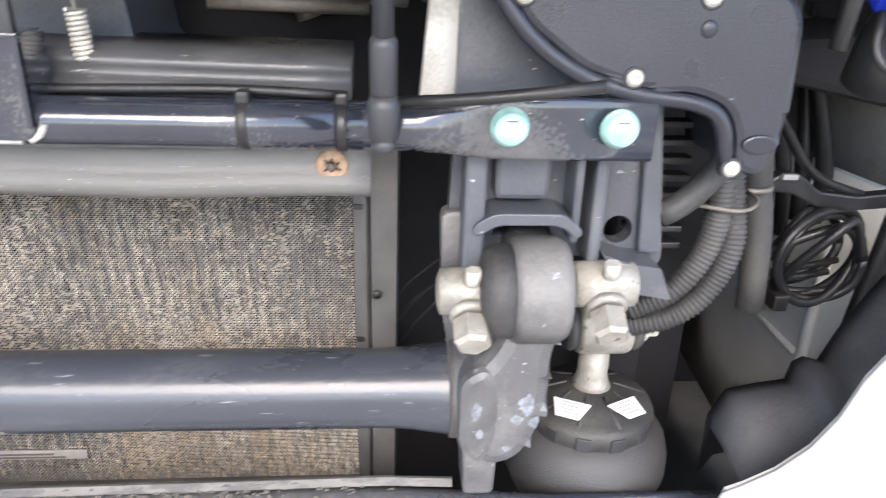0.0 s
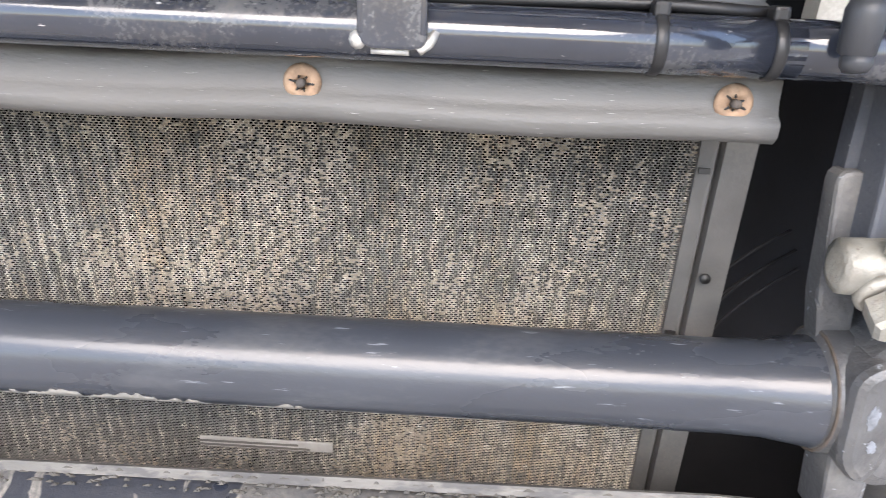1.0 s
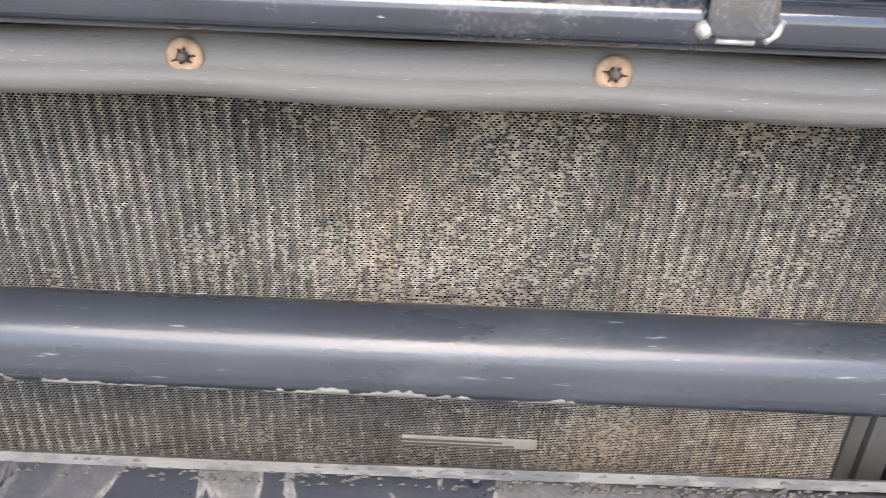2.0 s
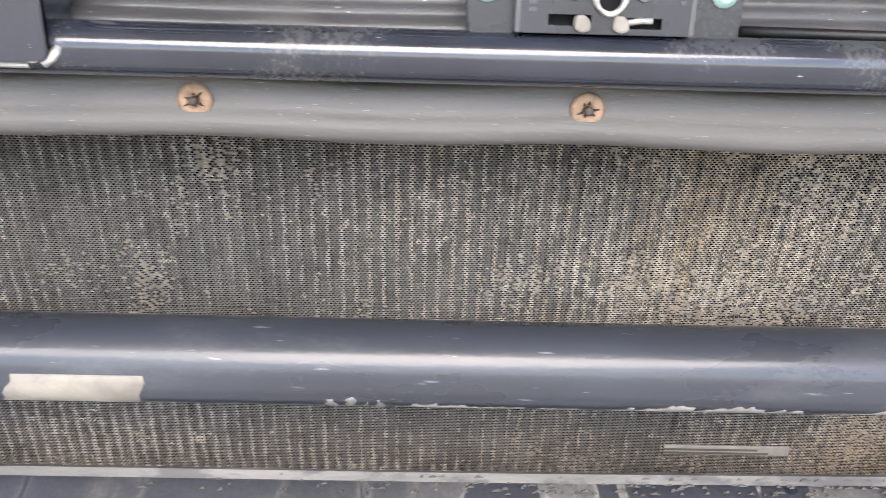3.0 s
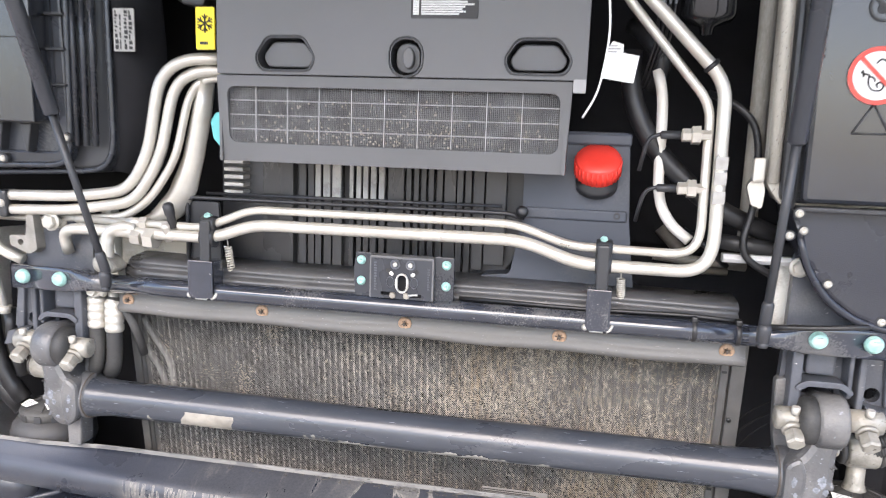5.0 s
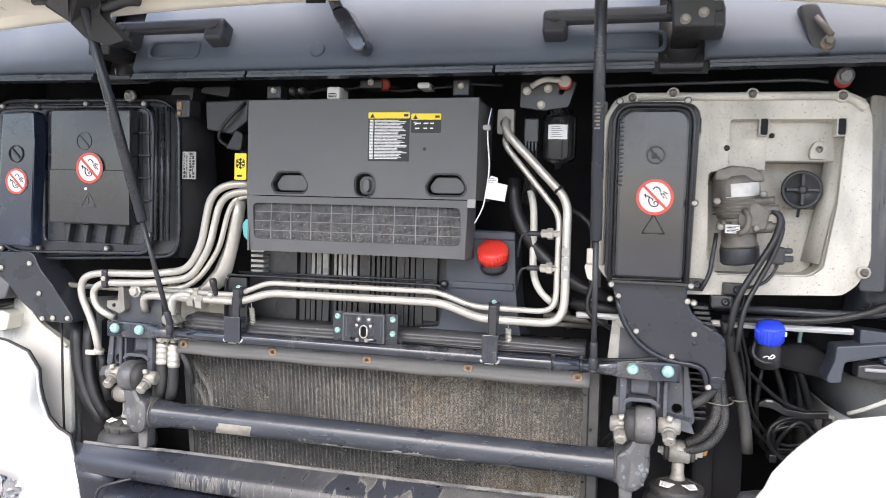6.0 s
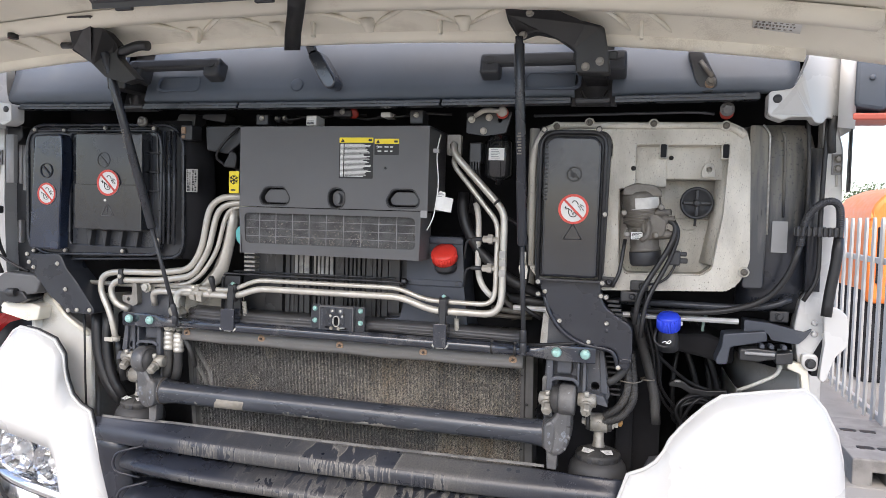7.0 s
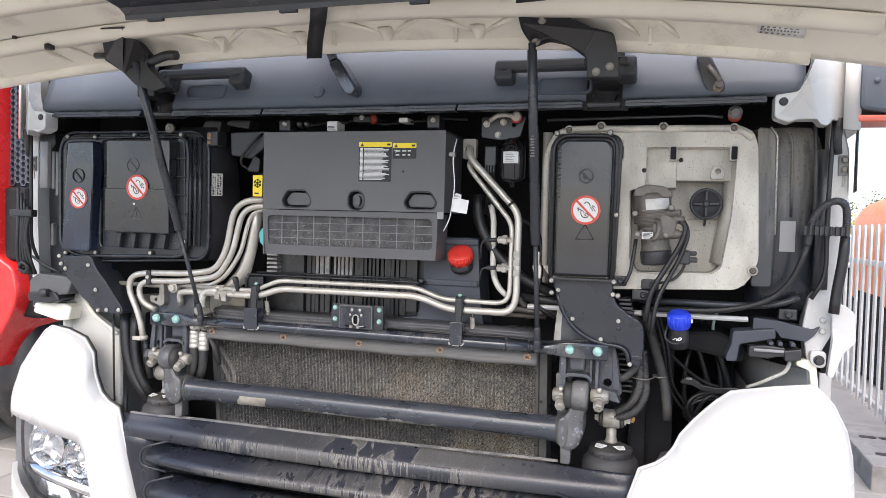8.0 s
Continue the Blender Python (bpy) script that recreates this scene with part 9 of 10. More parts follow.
def inner_wing(s):
    w = thing("inner_wing", (s * 0.95, 0.1, 0.7), "beige primed inner wing panel with black liner", "inner wing", "inner wings")
    if s > 0:
        # the wall runs back beside the wheel and turns outwards at the front
        plan = ((1.100, 0.10), (1.045, 0.15), (1.012, 0.21), (0.998, 0.26), (0.988, 0.33), (0.985, 0.42), (0.983, 0.52), (0.982, 0.61))
        part("panel", sheet(B(), [[(x, y, z + 0.03 * max(0.0, 1.0 - abs(y - 0.61) / 0.2) * (z < 0.8)) for x, y in plan] for z in (0.68, 0.78, 0.88, 0.99, 1.11)], 0.01, (1, 0, 0)), WINGSHEET, w)
        # same sheet continued upwards; its shade is put into the greyer tone
        part("upper_sheet", sheet(B(), [[(x - 0.004 * k, y, z) for x, y in plan] for k, z in enumerate((1.114, 1.16, 1.205))], 0.01, (1, 0, 0)), mat("shaded_wing_sheet", (0.27, 0.267, 0.257), 0.6, var=0.2, bump=0.1, scale=9, dust=0.35, dust_col=(0.14, 0.135, 0.125), dust_scale=12), w, "upper wing sheet, greyed for the shade on it")
        part("swage", tube(B(), [(0.990, 0.295, 0.80), (0.989, 0.292, 0.95), (0.990, 0.288, 1.10)], 0.007, 8, 0.1), WINGSHEET, w)
        part("crease", tube(B(), [(0.984, 0.300, 0.884), (0.981, 0.45, 0.886)], 0.004, 8), WINGSHEET, w)
    else:
        rows = []
        for k in range(6):
            row = []
            for u in np.linspace(0.0, 1.0, 9):
                low = 0.70 + 0.30 * max(0.0, u - 0.5) / 0.5 + 0.12 * max(0.0, u - 0.35)
                row.append((-1.00 + 0.20 * u, 0.03 + 0.44 * u + 0.006 * math.sin(u * 6), low + (1.26 - low) * k / 5))
            rows.append(row)
        part("panel", sheet(B(), rows, 0.01, (s, 0, 0)), BEIGE, w)
        part("swage", tube(B(), [(-0.908, 0.195, 0.80), (-0.910, 0.190, 0.95), (-0.914, 0.183, 1.09)], 0.006, 8, 0.1), BEIGE, w)
    if s < 0:
        bm = B()
        plate(bm, soft([(-0.985, 1.275), (-0.955, 1.28), (-0.900, 1.215), (-0.812, 1.165), (-0.806, 0.94), (-0.90, 0.94), (-0.99, 1.10)], 0.01), 0.045, 0.06, w=0.005)
        part("front_sheet", bm, BEIGE, w)
        bm = B()
        tube(bm, [(-0.955, 0.043, 1.275), (-0.900, 0.042, 1.212), (-0.815, 0.042, 1.162)], 0.006, 8, 0.02)
        part("rolled_edge", bm, CREAM, w)
        return
    bm = B()
    rows = []
    edge = [(0.762, 0.960), (0.774, 0.986), (0.800, 0.992), (0.826, 0.996), (0.829, 1.014), (0.838, 1.019), (0.852, 1.015), (0.863, 1.045), (0.881, 1.080), (0.90, 1.11)]
    for x, z in edge:
        rows.append([(s * (x + 0.012), -0.002, z - 0.035 + 0.02 * (x > 0.83)), (s * (x + 0.002), 0.035, z - 0.004), (s * x, 0.055, z), (s * (x + 0.01), 0.085, z - 0.012), (s * (x + 0.02), 0.10, z - 0.09)])
    sheet(bm, rows, 0.006, (0, 0, -1))
    part("liner", bm, mat("matte_liner_plastic", (0.046, 0.047, 0.054), 0.6, var=0.2, bump=0.15, scale=10, dust=0.3, dust_col=(0.10, 0.10, 0.10)), w, "dark grey plastic liner")


inner_wing(1)
inner_wing(-1)
bm = B()
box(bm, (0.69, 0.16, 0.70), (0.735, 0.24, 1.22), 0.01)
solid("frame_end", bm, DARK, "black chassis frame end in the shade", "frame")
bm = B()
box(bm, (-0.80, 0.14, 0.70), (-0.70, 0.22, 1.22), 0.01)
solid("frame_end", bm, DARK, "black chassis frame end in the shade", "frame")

# sheets added behind the wings, their near-black stands for deep shade
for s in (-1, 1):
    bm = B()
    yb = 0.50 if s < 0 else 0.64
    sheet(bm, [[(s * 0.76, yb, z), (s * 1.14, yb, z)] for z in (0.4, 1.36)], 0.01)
    solid("wheel_arch_liner", bm, DARK, "near-black sheet standing in for the wheel arch's deep shade", "liner", "wheel arch liners")

# beige side of the frame behind the cab mount
for s in (-1, 1):
    bm = B()
    plate(bm, soft([(0.505, 1.22), (0.515, 1.34), (0.53, 1.34), (0.548, 1.25), (0.535, 1.22)], 0.005), 0.05, 0.07, m=Matrix.Scale(s, 4, (1, 0, 0)))
    solid("beige_gusset", bm, BEIGE, "beige dusty gusset beside the cab mount", "gusset", "gussets")


# ---- hoses, conduit and cables ----
def corr(pts, r, label, material=BLACK, pitch=0.0062):
    bm = B()
    tube(bm, pts, r, 12, 0.05, step=pitch / 4, wave=lambda s_: r * (0.93 + 0.10 * math.sin(s_ * 2 * math.pi / pitch)))
    return solid("corrugated_conduit", bm, material, label, "conduit", "corrugated conduits")


corr([(0.712, 0.035, 1.235), (0.720, 0.03, 1.185), (0.720, 0.03, 1.142), (0.709, 0.03, 1.114), (0.692, 0.032, 1.092), (0.668, 0.04, 1.078)], 0.0098, "black finely corrugated conduit beside the cab mount", DUSTRUB, 0.0036)
corr([(0.724, 0.045, 1.23), (0.730, 0.04, 1.18), (0.736, 0.03, 1.140), (0.730, 0.03, 1.112), (0.714, 0.03, 1.086), (0.694, 0.034, 1.071), (0.665, 0.045, 1.06)], 0.0095, "black finely corrugated conduit curving under the cab mount", DUSTRUB, 0.0036)
for k, (pts, r, lab, m_) in enumerate((
        ([(0.728, 0.02, 1.33), (0.745, 0.05, 1.26), (0.768, 0.08, 1.180), (0.781, 0.08, 1.125), (0.787, 0.08, 1.058)], 0.0115, "thick black hose hanging open-ended", DUSTRUB),
        ([(0.718, 0.03, 1.22), (0.712, 0.02, 1.195), (0.69, 0.02, 1.17), (0.672, 0.02, 1.16)], 0.009, "short grey branch hose", DUSTRUB),
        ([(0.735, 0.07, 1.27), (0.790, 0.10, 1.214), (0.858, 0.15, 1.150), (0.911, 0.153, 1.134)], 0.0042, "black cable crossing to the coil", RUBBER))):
    bm = B()
    tube(bm, pts, r, 12, 0.06)
    solid("hose", bm, m_, lab, "hose", "wing hoses")
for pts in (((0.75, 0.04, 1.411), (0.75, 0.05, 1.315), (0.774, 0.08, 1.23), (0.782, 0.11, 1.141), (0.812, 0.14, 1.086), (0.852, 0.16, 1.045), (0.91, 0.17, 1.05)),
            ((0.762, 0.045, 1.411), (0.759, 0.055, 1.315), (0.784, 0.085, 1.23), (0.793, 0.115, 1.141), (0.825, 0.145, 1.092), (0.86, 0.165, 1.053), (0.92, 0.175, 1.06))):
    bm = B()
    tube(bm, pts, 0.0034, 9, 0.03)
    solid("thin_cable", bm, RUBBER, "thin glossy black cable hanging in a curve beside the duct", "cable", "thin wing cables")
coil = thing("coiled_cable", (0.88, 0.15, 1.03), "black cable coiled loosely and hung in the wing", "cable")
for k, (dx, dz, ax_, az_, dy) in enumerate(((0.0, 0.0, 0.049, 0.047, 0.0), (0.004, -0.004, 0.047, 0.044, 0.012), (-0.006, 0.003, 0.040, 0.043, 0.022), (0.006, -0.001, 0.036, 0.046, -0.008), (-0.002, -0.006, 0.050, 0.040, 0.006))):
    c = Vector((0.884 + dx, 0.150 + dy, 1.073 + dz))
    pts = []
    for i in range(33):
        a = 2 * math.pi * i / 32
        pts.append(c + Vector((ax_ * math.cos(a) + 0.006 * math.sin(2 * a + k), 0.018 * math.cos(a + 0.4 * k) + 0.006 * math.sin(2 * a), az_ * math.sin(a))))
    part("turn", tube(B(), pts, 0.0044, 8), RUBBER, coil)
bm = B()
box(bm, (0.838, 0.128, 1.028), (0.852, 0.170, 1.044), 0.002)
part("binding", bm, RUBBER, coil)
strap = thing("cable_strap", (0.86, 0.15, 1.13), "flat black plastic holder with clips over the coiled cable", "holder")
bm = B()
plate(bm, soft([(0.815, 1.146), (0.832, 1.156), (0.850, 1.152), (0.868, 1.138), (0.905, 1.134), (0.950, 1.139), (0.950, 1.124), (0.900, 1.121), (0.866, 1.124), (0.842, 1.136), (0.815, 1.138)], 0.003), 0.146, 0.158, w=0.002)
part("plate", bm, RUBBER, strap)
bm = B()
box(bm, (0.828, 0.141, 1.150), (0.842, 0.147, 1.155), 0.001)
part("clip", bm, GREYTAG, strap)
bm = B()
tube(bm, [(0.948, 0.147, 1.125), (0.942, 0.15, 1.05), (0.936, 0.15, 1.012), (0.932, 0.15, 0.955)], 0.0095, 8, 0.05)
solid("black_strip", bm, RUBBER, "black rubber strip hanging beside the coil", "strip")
tl = thing("turquoise_tie", (0.86, 0.15, 1.256), "turquoise cable tie with a white head", "cable tie")
part("strap", tube(B(), [(0.825, 0.15, 1.257), (0.86, 0.15, 1.255), (0.892, 0.15, 1.258)], 0.0038, 8, 0.02), PALECYAN, tl)
part("tail", tube(B(), [(0.897, 0.15, 1.330), (0.888, 0.145, 1.300), (0.887, 0.15, 1.277), (0.896, 0.15, 1.258)], 0.0038, 8, 0.02), PALECYAN, tl)
bm = B()
box(bm, (0.886, 0.142, 1.250), (0.915, 0.156, 1.256), 0.001)
part("head", bm, PAPER, tl, "white head")
bm = B()
tube(bm, [(0.70, 0.02, 1.168), (0.73, 0.012, 1.165), (0.75, 0.03, 1.168), (0.752, 0.06, 1.167)], 0.0016, 6, 0.02)
tube(bm, [(0.764 + 0.016 * math.cos(2 * math.pi * i / 16), 0.078 + 0.016 * math.sin(2 * math.pi * i / 16), 1.165) for i in range(17)], 0.0022, 6)
solid("cable_tie", bm, PUMPMET, "grey cable tie round the hoses", "cable tie")
for k in range(8):
    bm = B()
    box(bm, (0.660, 0.045, 1.125 + 0.013 * k), (0.702, 0.06, 1.130 + 0.013 * k), 0.001)
    solid("fin_plate", bm, RUBBER, "black cooling fin behind the duct", "fin", "fins behind the duct")

# thin lines in the gap beside the radiator, and pipes at the engine behind it
for k, (x, z) in enumerate(((0.50, 1.075), (0.507, 1.06), (0.512, 1.046), (0.496, 1.052))):
    bm = B()
    tube(bm, [(x - 0.015, 0.11, z - 0.035), (x, 0.105, z - 0.008), (x + 0.025, 0.11, z + 0.012), (x + 0.055, 0.13, z + 0.02)], 0.0013, 6, 0.02)
    solid("thin_line", bm, DARK, "thin line bending behind the radiator's side", "line", "thin lines")
for k, (pts, r, m_) in enumerate((([(0.36, 0.17, 1.30), (0.42, 0.16, 1.296), (0.50, 0.17, 1.29)], 0.008, GREYMET), ([(0.37, 0.2, 1.34), (0.41, 0.19, 1.30), (0.42, 0.19, 1.27)], 0.010, PUMPMET),
                                  ([(0.40, 0.15, 1.345), (0.44, 0.14, 1.32), (0.47, 0.16, 1.29)], 0.005, BLACK), ([(0.35, 0.14, 1.285), (0.47, 0.15, 1.283)], 0.006, PUMPMET))):
    bm = B()
    tube(bm, pts, r, 10, 0.02)
    solid("engine_pipe", bm, m_, "dull pipe at the engine behind the cross tube", "pipe", "engine pipes")

# washer reservoir neck with blue cap
wr = thing("washer_filler", (0.80, 0.0, 1.25), "black washer filler neck with ribbed blue cap", "filler")
ax = Vector((-0.03, -0.35, 1)).normalized()
bm = B()
lathe(bm, [(0.023, -0.05), (0.023, -0.02), (0.020, 0.0), (0.020, 0.02)], (0.803, 0.0, 1.300), ax, 22)
part("neck", bm, BLACK, wr)
bm = B()
lathe(bm, [(0.0235, 0.0), (0.0255, 0.003), (0.0245, 0.031), (0.022, 0.035), (0.009, 0.037), (0, 0.037)], (0.803, 0.0, 1.300), ax, 26)
cap_ = part("cap", bm, BLUE, wr, "ribbed blue cap")
sd = ax.orthogonal().normalized()
up = ax.cross(sd)
for k in range(26):
    an = 2 * math.pi * k / 26
    o = Vector((0.803, 0.0, 1.300)) + (sd * math.cos(an) + up * math.sin(an)) * 0.0248
    part("grip_rib", tube(B(), [o + ax * 0.003, o + ax * 0.029], 0.0016, 5), BLUE, cap_)
bm = B()
tube(bm, [(0.778, -0.01, 1.30), (0.770, -0.02, 1.275), (0.79, -0.03, 1.262), (0.805, -0.03, 1.265)], 0.0032, 6, 0.02)
part("tether", bm, RUBBER, wr)
bm = B()
tube(bm, [(0.790, -0.026, 1.272), (0.797, -0.028, 1.276), (0.803, -0.028, 1.270), (0.810, -0.028, 1.275), (0.806, -0.028, 1.279), (0.798, -0.028, 1.270)], 0.0012, 6, 0.003)
part("tie_end", bm, PAPER, wr, "small white curled tie end")
bm = B()
box(bm, (0.829, -0.004, 1.310), (0.833, 0.0, 1.319), 0.001)
part("sticker", bm, PAPER, wr, "small white sticker")
bm = B()
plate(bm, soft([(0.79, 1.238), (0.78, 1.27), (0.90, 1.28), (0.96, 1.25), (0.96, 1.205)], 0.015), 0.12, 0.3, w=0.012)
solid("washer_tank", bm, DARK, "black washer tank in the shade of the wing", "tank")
for k, (pts, r) in enumerate((([(0.828, 0.24, 1.29), (0.861, 0.24, 1.211), (0.889, 0.24, 1.12), (0.90, 0.25, 1.06)], 0.0075), ([(0.870, 0.25, 1.29), (0.908, 0.25, 1.214), (0.938, 0.25, 1.125), (0.942, 0.26, 1.07)], 0.009),
                              ([(0.84, 0.25, 1.22), (0.828, 0.24, 1.163), (0.827, 0.24, 1.089), (0.835, 0.25, 1.03)], 0.006), ([(0.885, 0.27, 1.29), (0.907, 0.27, 1.22), (0.922, 0.265, 1.12), (0.925, 0.265, 1.07)], 0.0085))):
    bm = B()
    tube(bm, pts, r, 10, 0.06)
    solid("washer_hose", bm, RUBBER, "glossy black hose hanging in the wing", "hose", "washer hoses")
bm = B()
extrude_x(bm, [(0.035, 1.316), (0.030, 1.322), (0.034, 1.328), (0.05, 1.328), (0.05, 1.316)], 0.44, 0.955, 0.001)
solid("white_crossbar", bm, WHITE, "thin white painted bar under the housings", "bar")
br_ = thing("wing_bracket", (1.0, 0.05, 1.22), "dark grey plastic wing bracket with steps and a clip block", "bracket")
part("tray", plate(B(), soft([(0.966, 1.328), (1.018, 1.324), (1.090, 1.308), (1.106, 1.317), (1.094, 1.296), (1.078, 1.280), (1.024, 1.286), (1.016, 1.300), (0.966, 1.299)], 0.004), 0.030, 0.09, w=0.004), TANK, br_)
part("arm", plate(B(), soft([(0.921, 1.296), (1.010, 1.308), (1.012, 1.285), (0.960, 1.274), (0.937, 1.267), (0.932, 1.228), (0.910, 1.226), (0.907, 1.236), (0.919, 1.268)], 0.005), 0.008, 0.07, w=0.005), TANK, br_)
part("clip_block", plate(B(), soft([(0.955, 1.266), (0.987, 1.271), (1.030, 1.268), (1.030, 1.248), (1.011, 1.246), (0.996, 1.241), (0.955, 1.243)], 0.004), -0.006, 0.03, w=0.003), BLACK, br_, "black plastic clip block")
part("clip_end", plate(B(), soft([(1.026, 1.262), (1.062, 1.268), (1.063, 1.243), (1.030, 1.238)], 0.004), -0.010, 0.03, w=0.003), BLACK, br_)
part("rail", extrude_x(B(), [(-0.012, 1.257), (-0.014, 1.260), (-0.012, 1.263), (-0.004, 1.263), (-0.004, 1.257)], 0.965, 1.026), GREYTAG, br_, "pale worn edge")
for x in (0.995, 1.014, 1.040):
    part("rib", box(B(), (x, -0.010, 1.272), (x + 0.010, 0.02, 1.281), 0.002), TANK, br_)
part("cream_support", plate(B(), soft([(1.058, 1.225), (1.062, 1.240), (1.100, 1.238), (1.108, 1.17), (1.092, 1.17), (1.086, 1.215)], 0.005), 0.03, 0.05, w=0.003), CREAM, br_, "cream painted support")
part("stay", tube(B(), [(0.960, 0.06, 1.160), (0.985, 0.05, 1.173), (1.040, 0.035, 1.208), (1.046, 0.03, 1.232)], 0.0042, 8, 0.015), BEIGE, br_, "beige bent stay")
# the same corner on the other side: a shelf of black plastic with lashed cables
bl = thing("wing_bracket", (-1.0, 0.05, 1.27), "black plastic wing shelf with a bundle of cables", "bracket")
bm = B()
plate(bm, soft([(-1.09, 1.272), (-1.09, 1.318), (-1.06, 1.338), (-0.955, 1.335), (-0.93, 1.318), (-0.945, 1.282), (-1.0, 1.272)], 0.006), -0.02, 0.06, w=0.005)
part("shelf", bm, GREYPL, bl)
bm = B()
plate(bm, soft([(-1.085, 1.255), (-1.085, 1.282), (-0.985, 1.286), (-0.965, 1.264), (-1.0, 1.25)], 0.006), -0.03, 0.03, w=0.004)
lathe(bm, [(0.012, -0.015), (0.013, 0), (0.012, 0.015)], (-1.02, -0.03, 1.282), (1, 0, 0), 12)
part("tray", bm, BLACK, bl)
bm = B()
plate(bm, soft([(-1.095, 1.215), (-1.09, 1.245), (-0.98, 1.25), (-0.95, 1.24), (-0.96, 1.20), (-1.0, 1.195)], 0.006), 0.0, 0.05, w=0.004)
part("cream_support", bm, CREAM, bl, "cream painted support")
bm = B()
rnd = random.Random(6)
bm.free()
for k in range(5):
    x = -1.135 + 0.012 * k
    bm = B()
    tube(bm, [(x, -0.02, 1.60 - 0.02 * k), (x + 0.012, -0.03, 1.53), (x + rnd.uniform(-.006, .02), -0.035, 1.46), (x + 0.008, -0.03, 1.38), (x + 0.02, -0.02, 1.335)], 0.0055, 8, 0.04)
    part("cable", bm, RUBBER, bl)
bm = B()
tube(bm, [(-1.10, -0.02, 1.40), (-1.06, -0.03, 1.385), (-1.01, -0.03, 1.36), (-0.97, -0.02, 1.345)], 0.004, 7, 0.04)
part("cable", bm, RUBBER, bl)
bm = B()
tube(bm, [(-1.12, -0.03, 1.36), (-1.09, -0.045, 1.375), (-1.07, -0.04, 1.355), (-1.09, -0.035, 1.34), (-1.12, -0.03, 1.35)], 0.006, 7, 0.02)
part("cable", bm, RUBBER, bl)
bm = B()
box(bm, (-1.145, -0.045, 1.51), (-1.06, -0.02, 1.532), 0.004)
part("cable_clamp", bm, BLACK, bl)
bm = B()
sheet(bm, [[(-1.065, -0.01, z), (-1.035, -0.01, z)] for z in (1.60, 1.74)], 0.012)
part("grey_strip", bm, GREYTAG, bl)

# hoses beside the left cab mount
for x, lab in ((-0.520, "black hose with crimped aluminium sleeve"), (-0.489, "black hose with crimped aluminium sleeve, longer")):
    h = thing("crimped_hose", (x, 0.02, 1.09), lab, "hose", "crimped hoses")
    bm = B()
    zt = 1.205 if x < -0.5 else 1.20
    tube(bm, [(x + 0.002, 0.015, zt), (x, 0.012, zt - 0.03), (x - 0.001, 0.012, 1.10), (x - 0.012, 0.02, 1.07), (x - 0.04, 0.05, 1.06)], 0.0125, 14, 0.02)
    part("hose", bm, DUSTRUB, h)
    bm = B()
    z0 = zt - 0.058
    prof = [(0.013, 0)]
    for k in range(4):
        prof += [(0.0148, 0.003 + 0.013 * k), (0.0148, 0.010 + 0.013 * k), (0.0128, 0.012 + 0.013 * k)]
    prof += [(0.009, 0.056), (0.009, 0.075)]
    lathe(bm, prof, (x, 0.012, z0), (0.02, 0, 1), 16)
    part("sleeve", bm, ALU, h, "crimped aluminium sleeve")
bm = B()
hexhead(bm, (-0.513, -0.002, 1.212), 0.009, 0.010)
tube(bm, [(-0.513, 0.0, 1.212), (-0.495, 0.0, 1.206)], 0.006, 8)
solid("hose_bolt", bm, ZINC, "bright bolt over the crimped hoses", "bolt")
bm = B()
tube(bm, [(-0.485, 0.02, 1.19), (-0.462, 0.01, 1.175), (-0.452, 0.02, 1.14), (-0.456, 0.04, 1.10)], 0.007, 10, 0.03)
solid("thin_hose", bm, DUSTRUB, "thin grey hose beside the radiator", "hose")
for k, (pts, r) in enumerate((([(-0.80, 0.06, 1.24), (-0.79, 0.05, 1.12), (-0.76, 0.05, 1.03), (-0.71, 0.06, 0.97)], 0.018), ([(-0.755, 0.05, 1.24), (-0.75, 0.04, 1.12), (-0.73, 0.04, 1.04), (-0.70, 0.05, 0.99)], 0.015),
                              ([(-0.700, 0.03, 1.16), (-0.698, 0.03, 1.10), (-0.69, 0.04, 1.04)], 0.010), ([(-0.812, 0.02, 1.235), (-0.808, 0.02, 1.05), (-0.803, 0.02, 0.95)], 0.003))):
    bm = B()
    tube(bm, pts, r, 12, 0.08)
    solid("hose", bm, RUBBER, "black hose running down beside the cab mount", "hose", "lower hoses")
cm = thing("pipe_support", (-0.61, 0.03, 1.29), "grey steel pipe support with bolts over the cab mount", "bracket")
bm = B()
plate(bm, soft([(-0.665, 1.275), (-0.665, 1.292), (-0.635, 1.292), (-0.632, 1.33), (-0.62, 1.33), (-0.615, 1.27), (-0.63, 1.262)], 0.004), 0.0, 0.02, [circle(-0.645, 1.281, 0.005, 10)], w=0.002)
part("plate", bm, GREYMET, cm)
bm = B()
hexhead(bm, (-0.585, 0.0, 1.318), 0.011, 0.012)
part("bolt", bm, ZINC, cm)
el = thing("elbow_fitting", (-0.475, 0.0, 1.25), "pale metal elbow block with dried deposits", "fitting")
bm = B()
tube(bm, [(-0.478, -0.012, 1.258), (-0.480, -0.012, 1.285), (-0.478, -0.010, 1.308), (-0.455, -0.008, 1.318), (-0.43, -0.006, 1.316)], 0.0105, 10, 0.012)
part("elbow", bm, ALU, el)
bm = B()
plate(bm, soft([(-0.497, 1.250), (-0.499, 1.266), (-0.488, 1.276), (-0.468, 1.270), (-0.455, 1.254), (-0.466, 1.244), (-0.484, 1.244)], 0.006), -0.026, 0.004, w=0.006)
part("block", bm, CLAMP, el, "chalky deposits on the block")


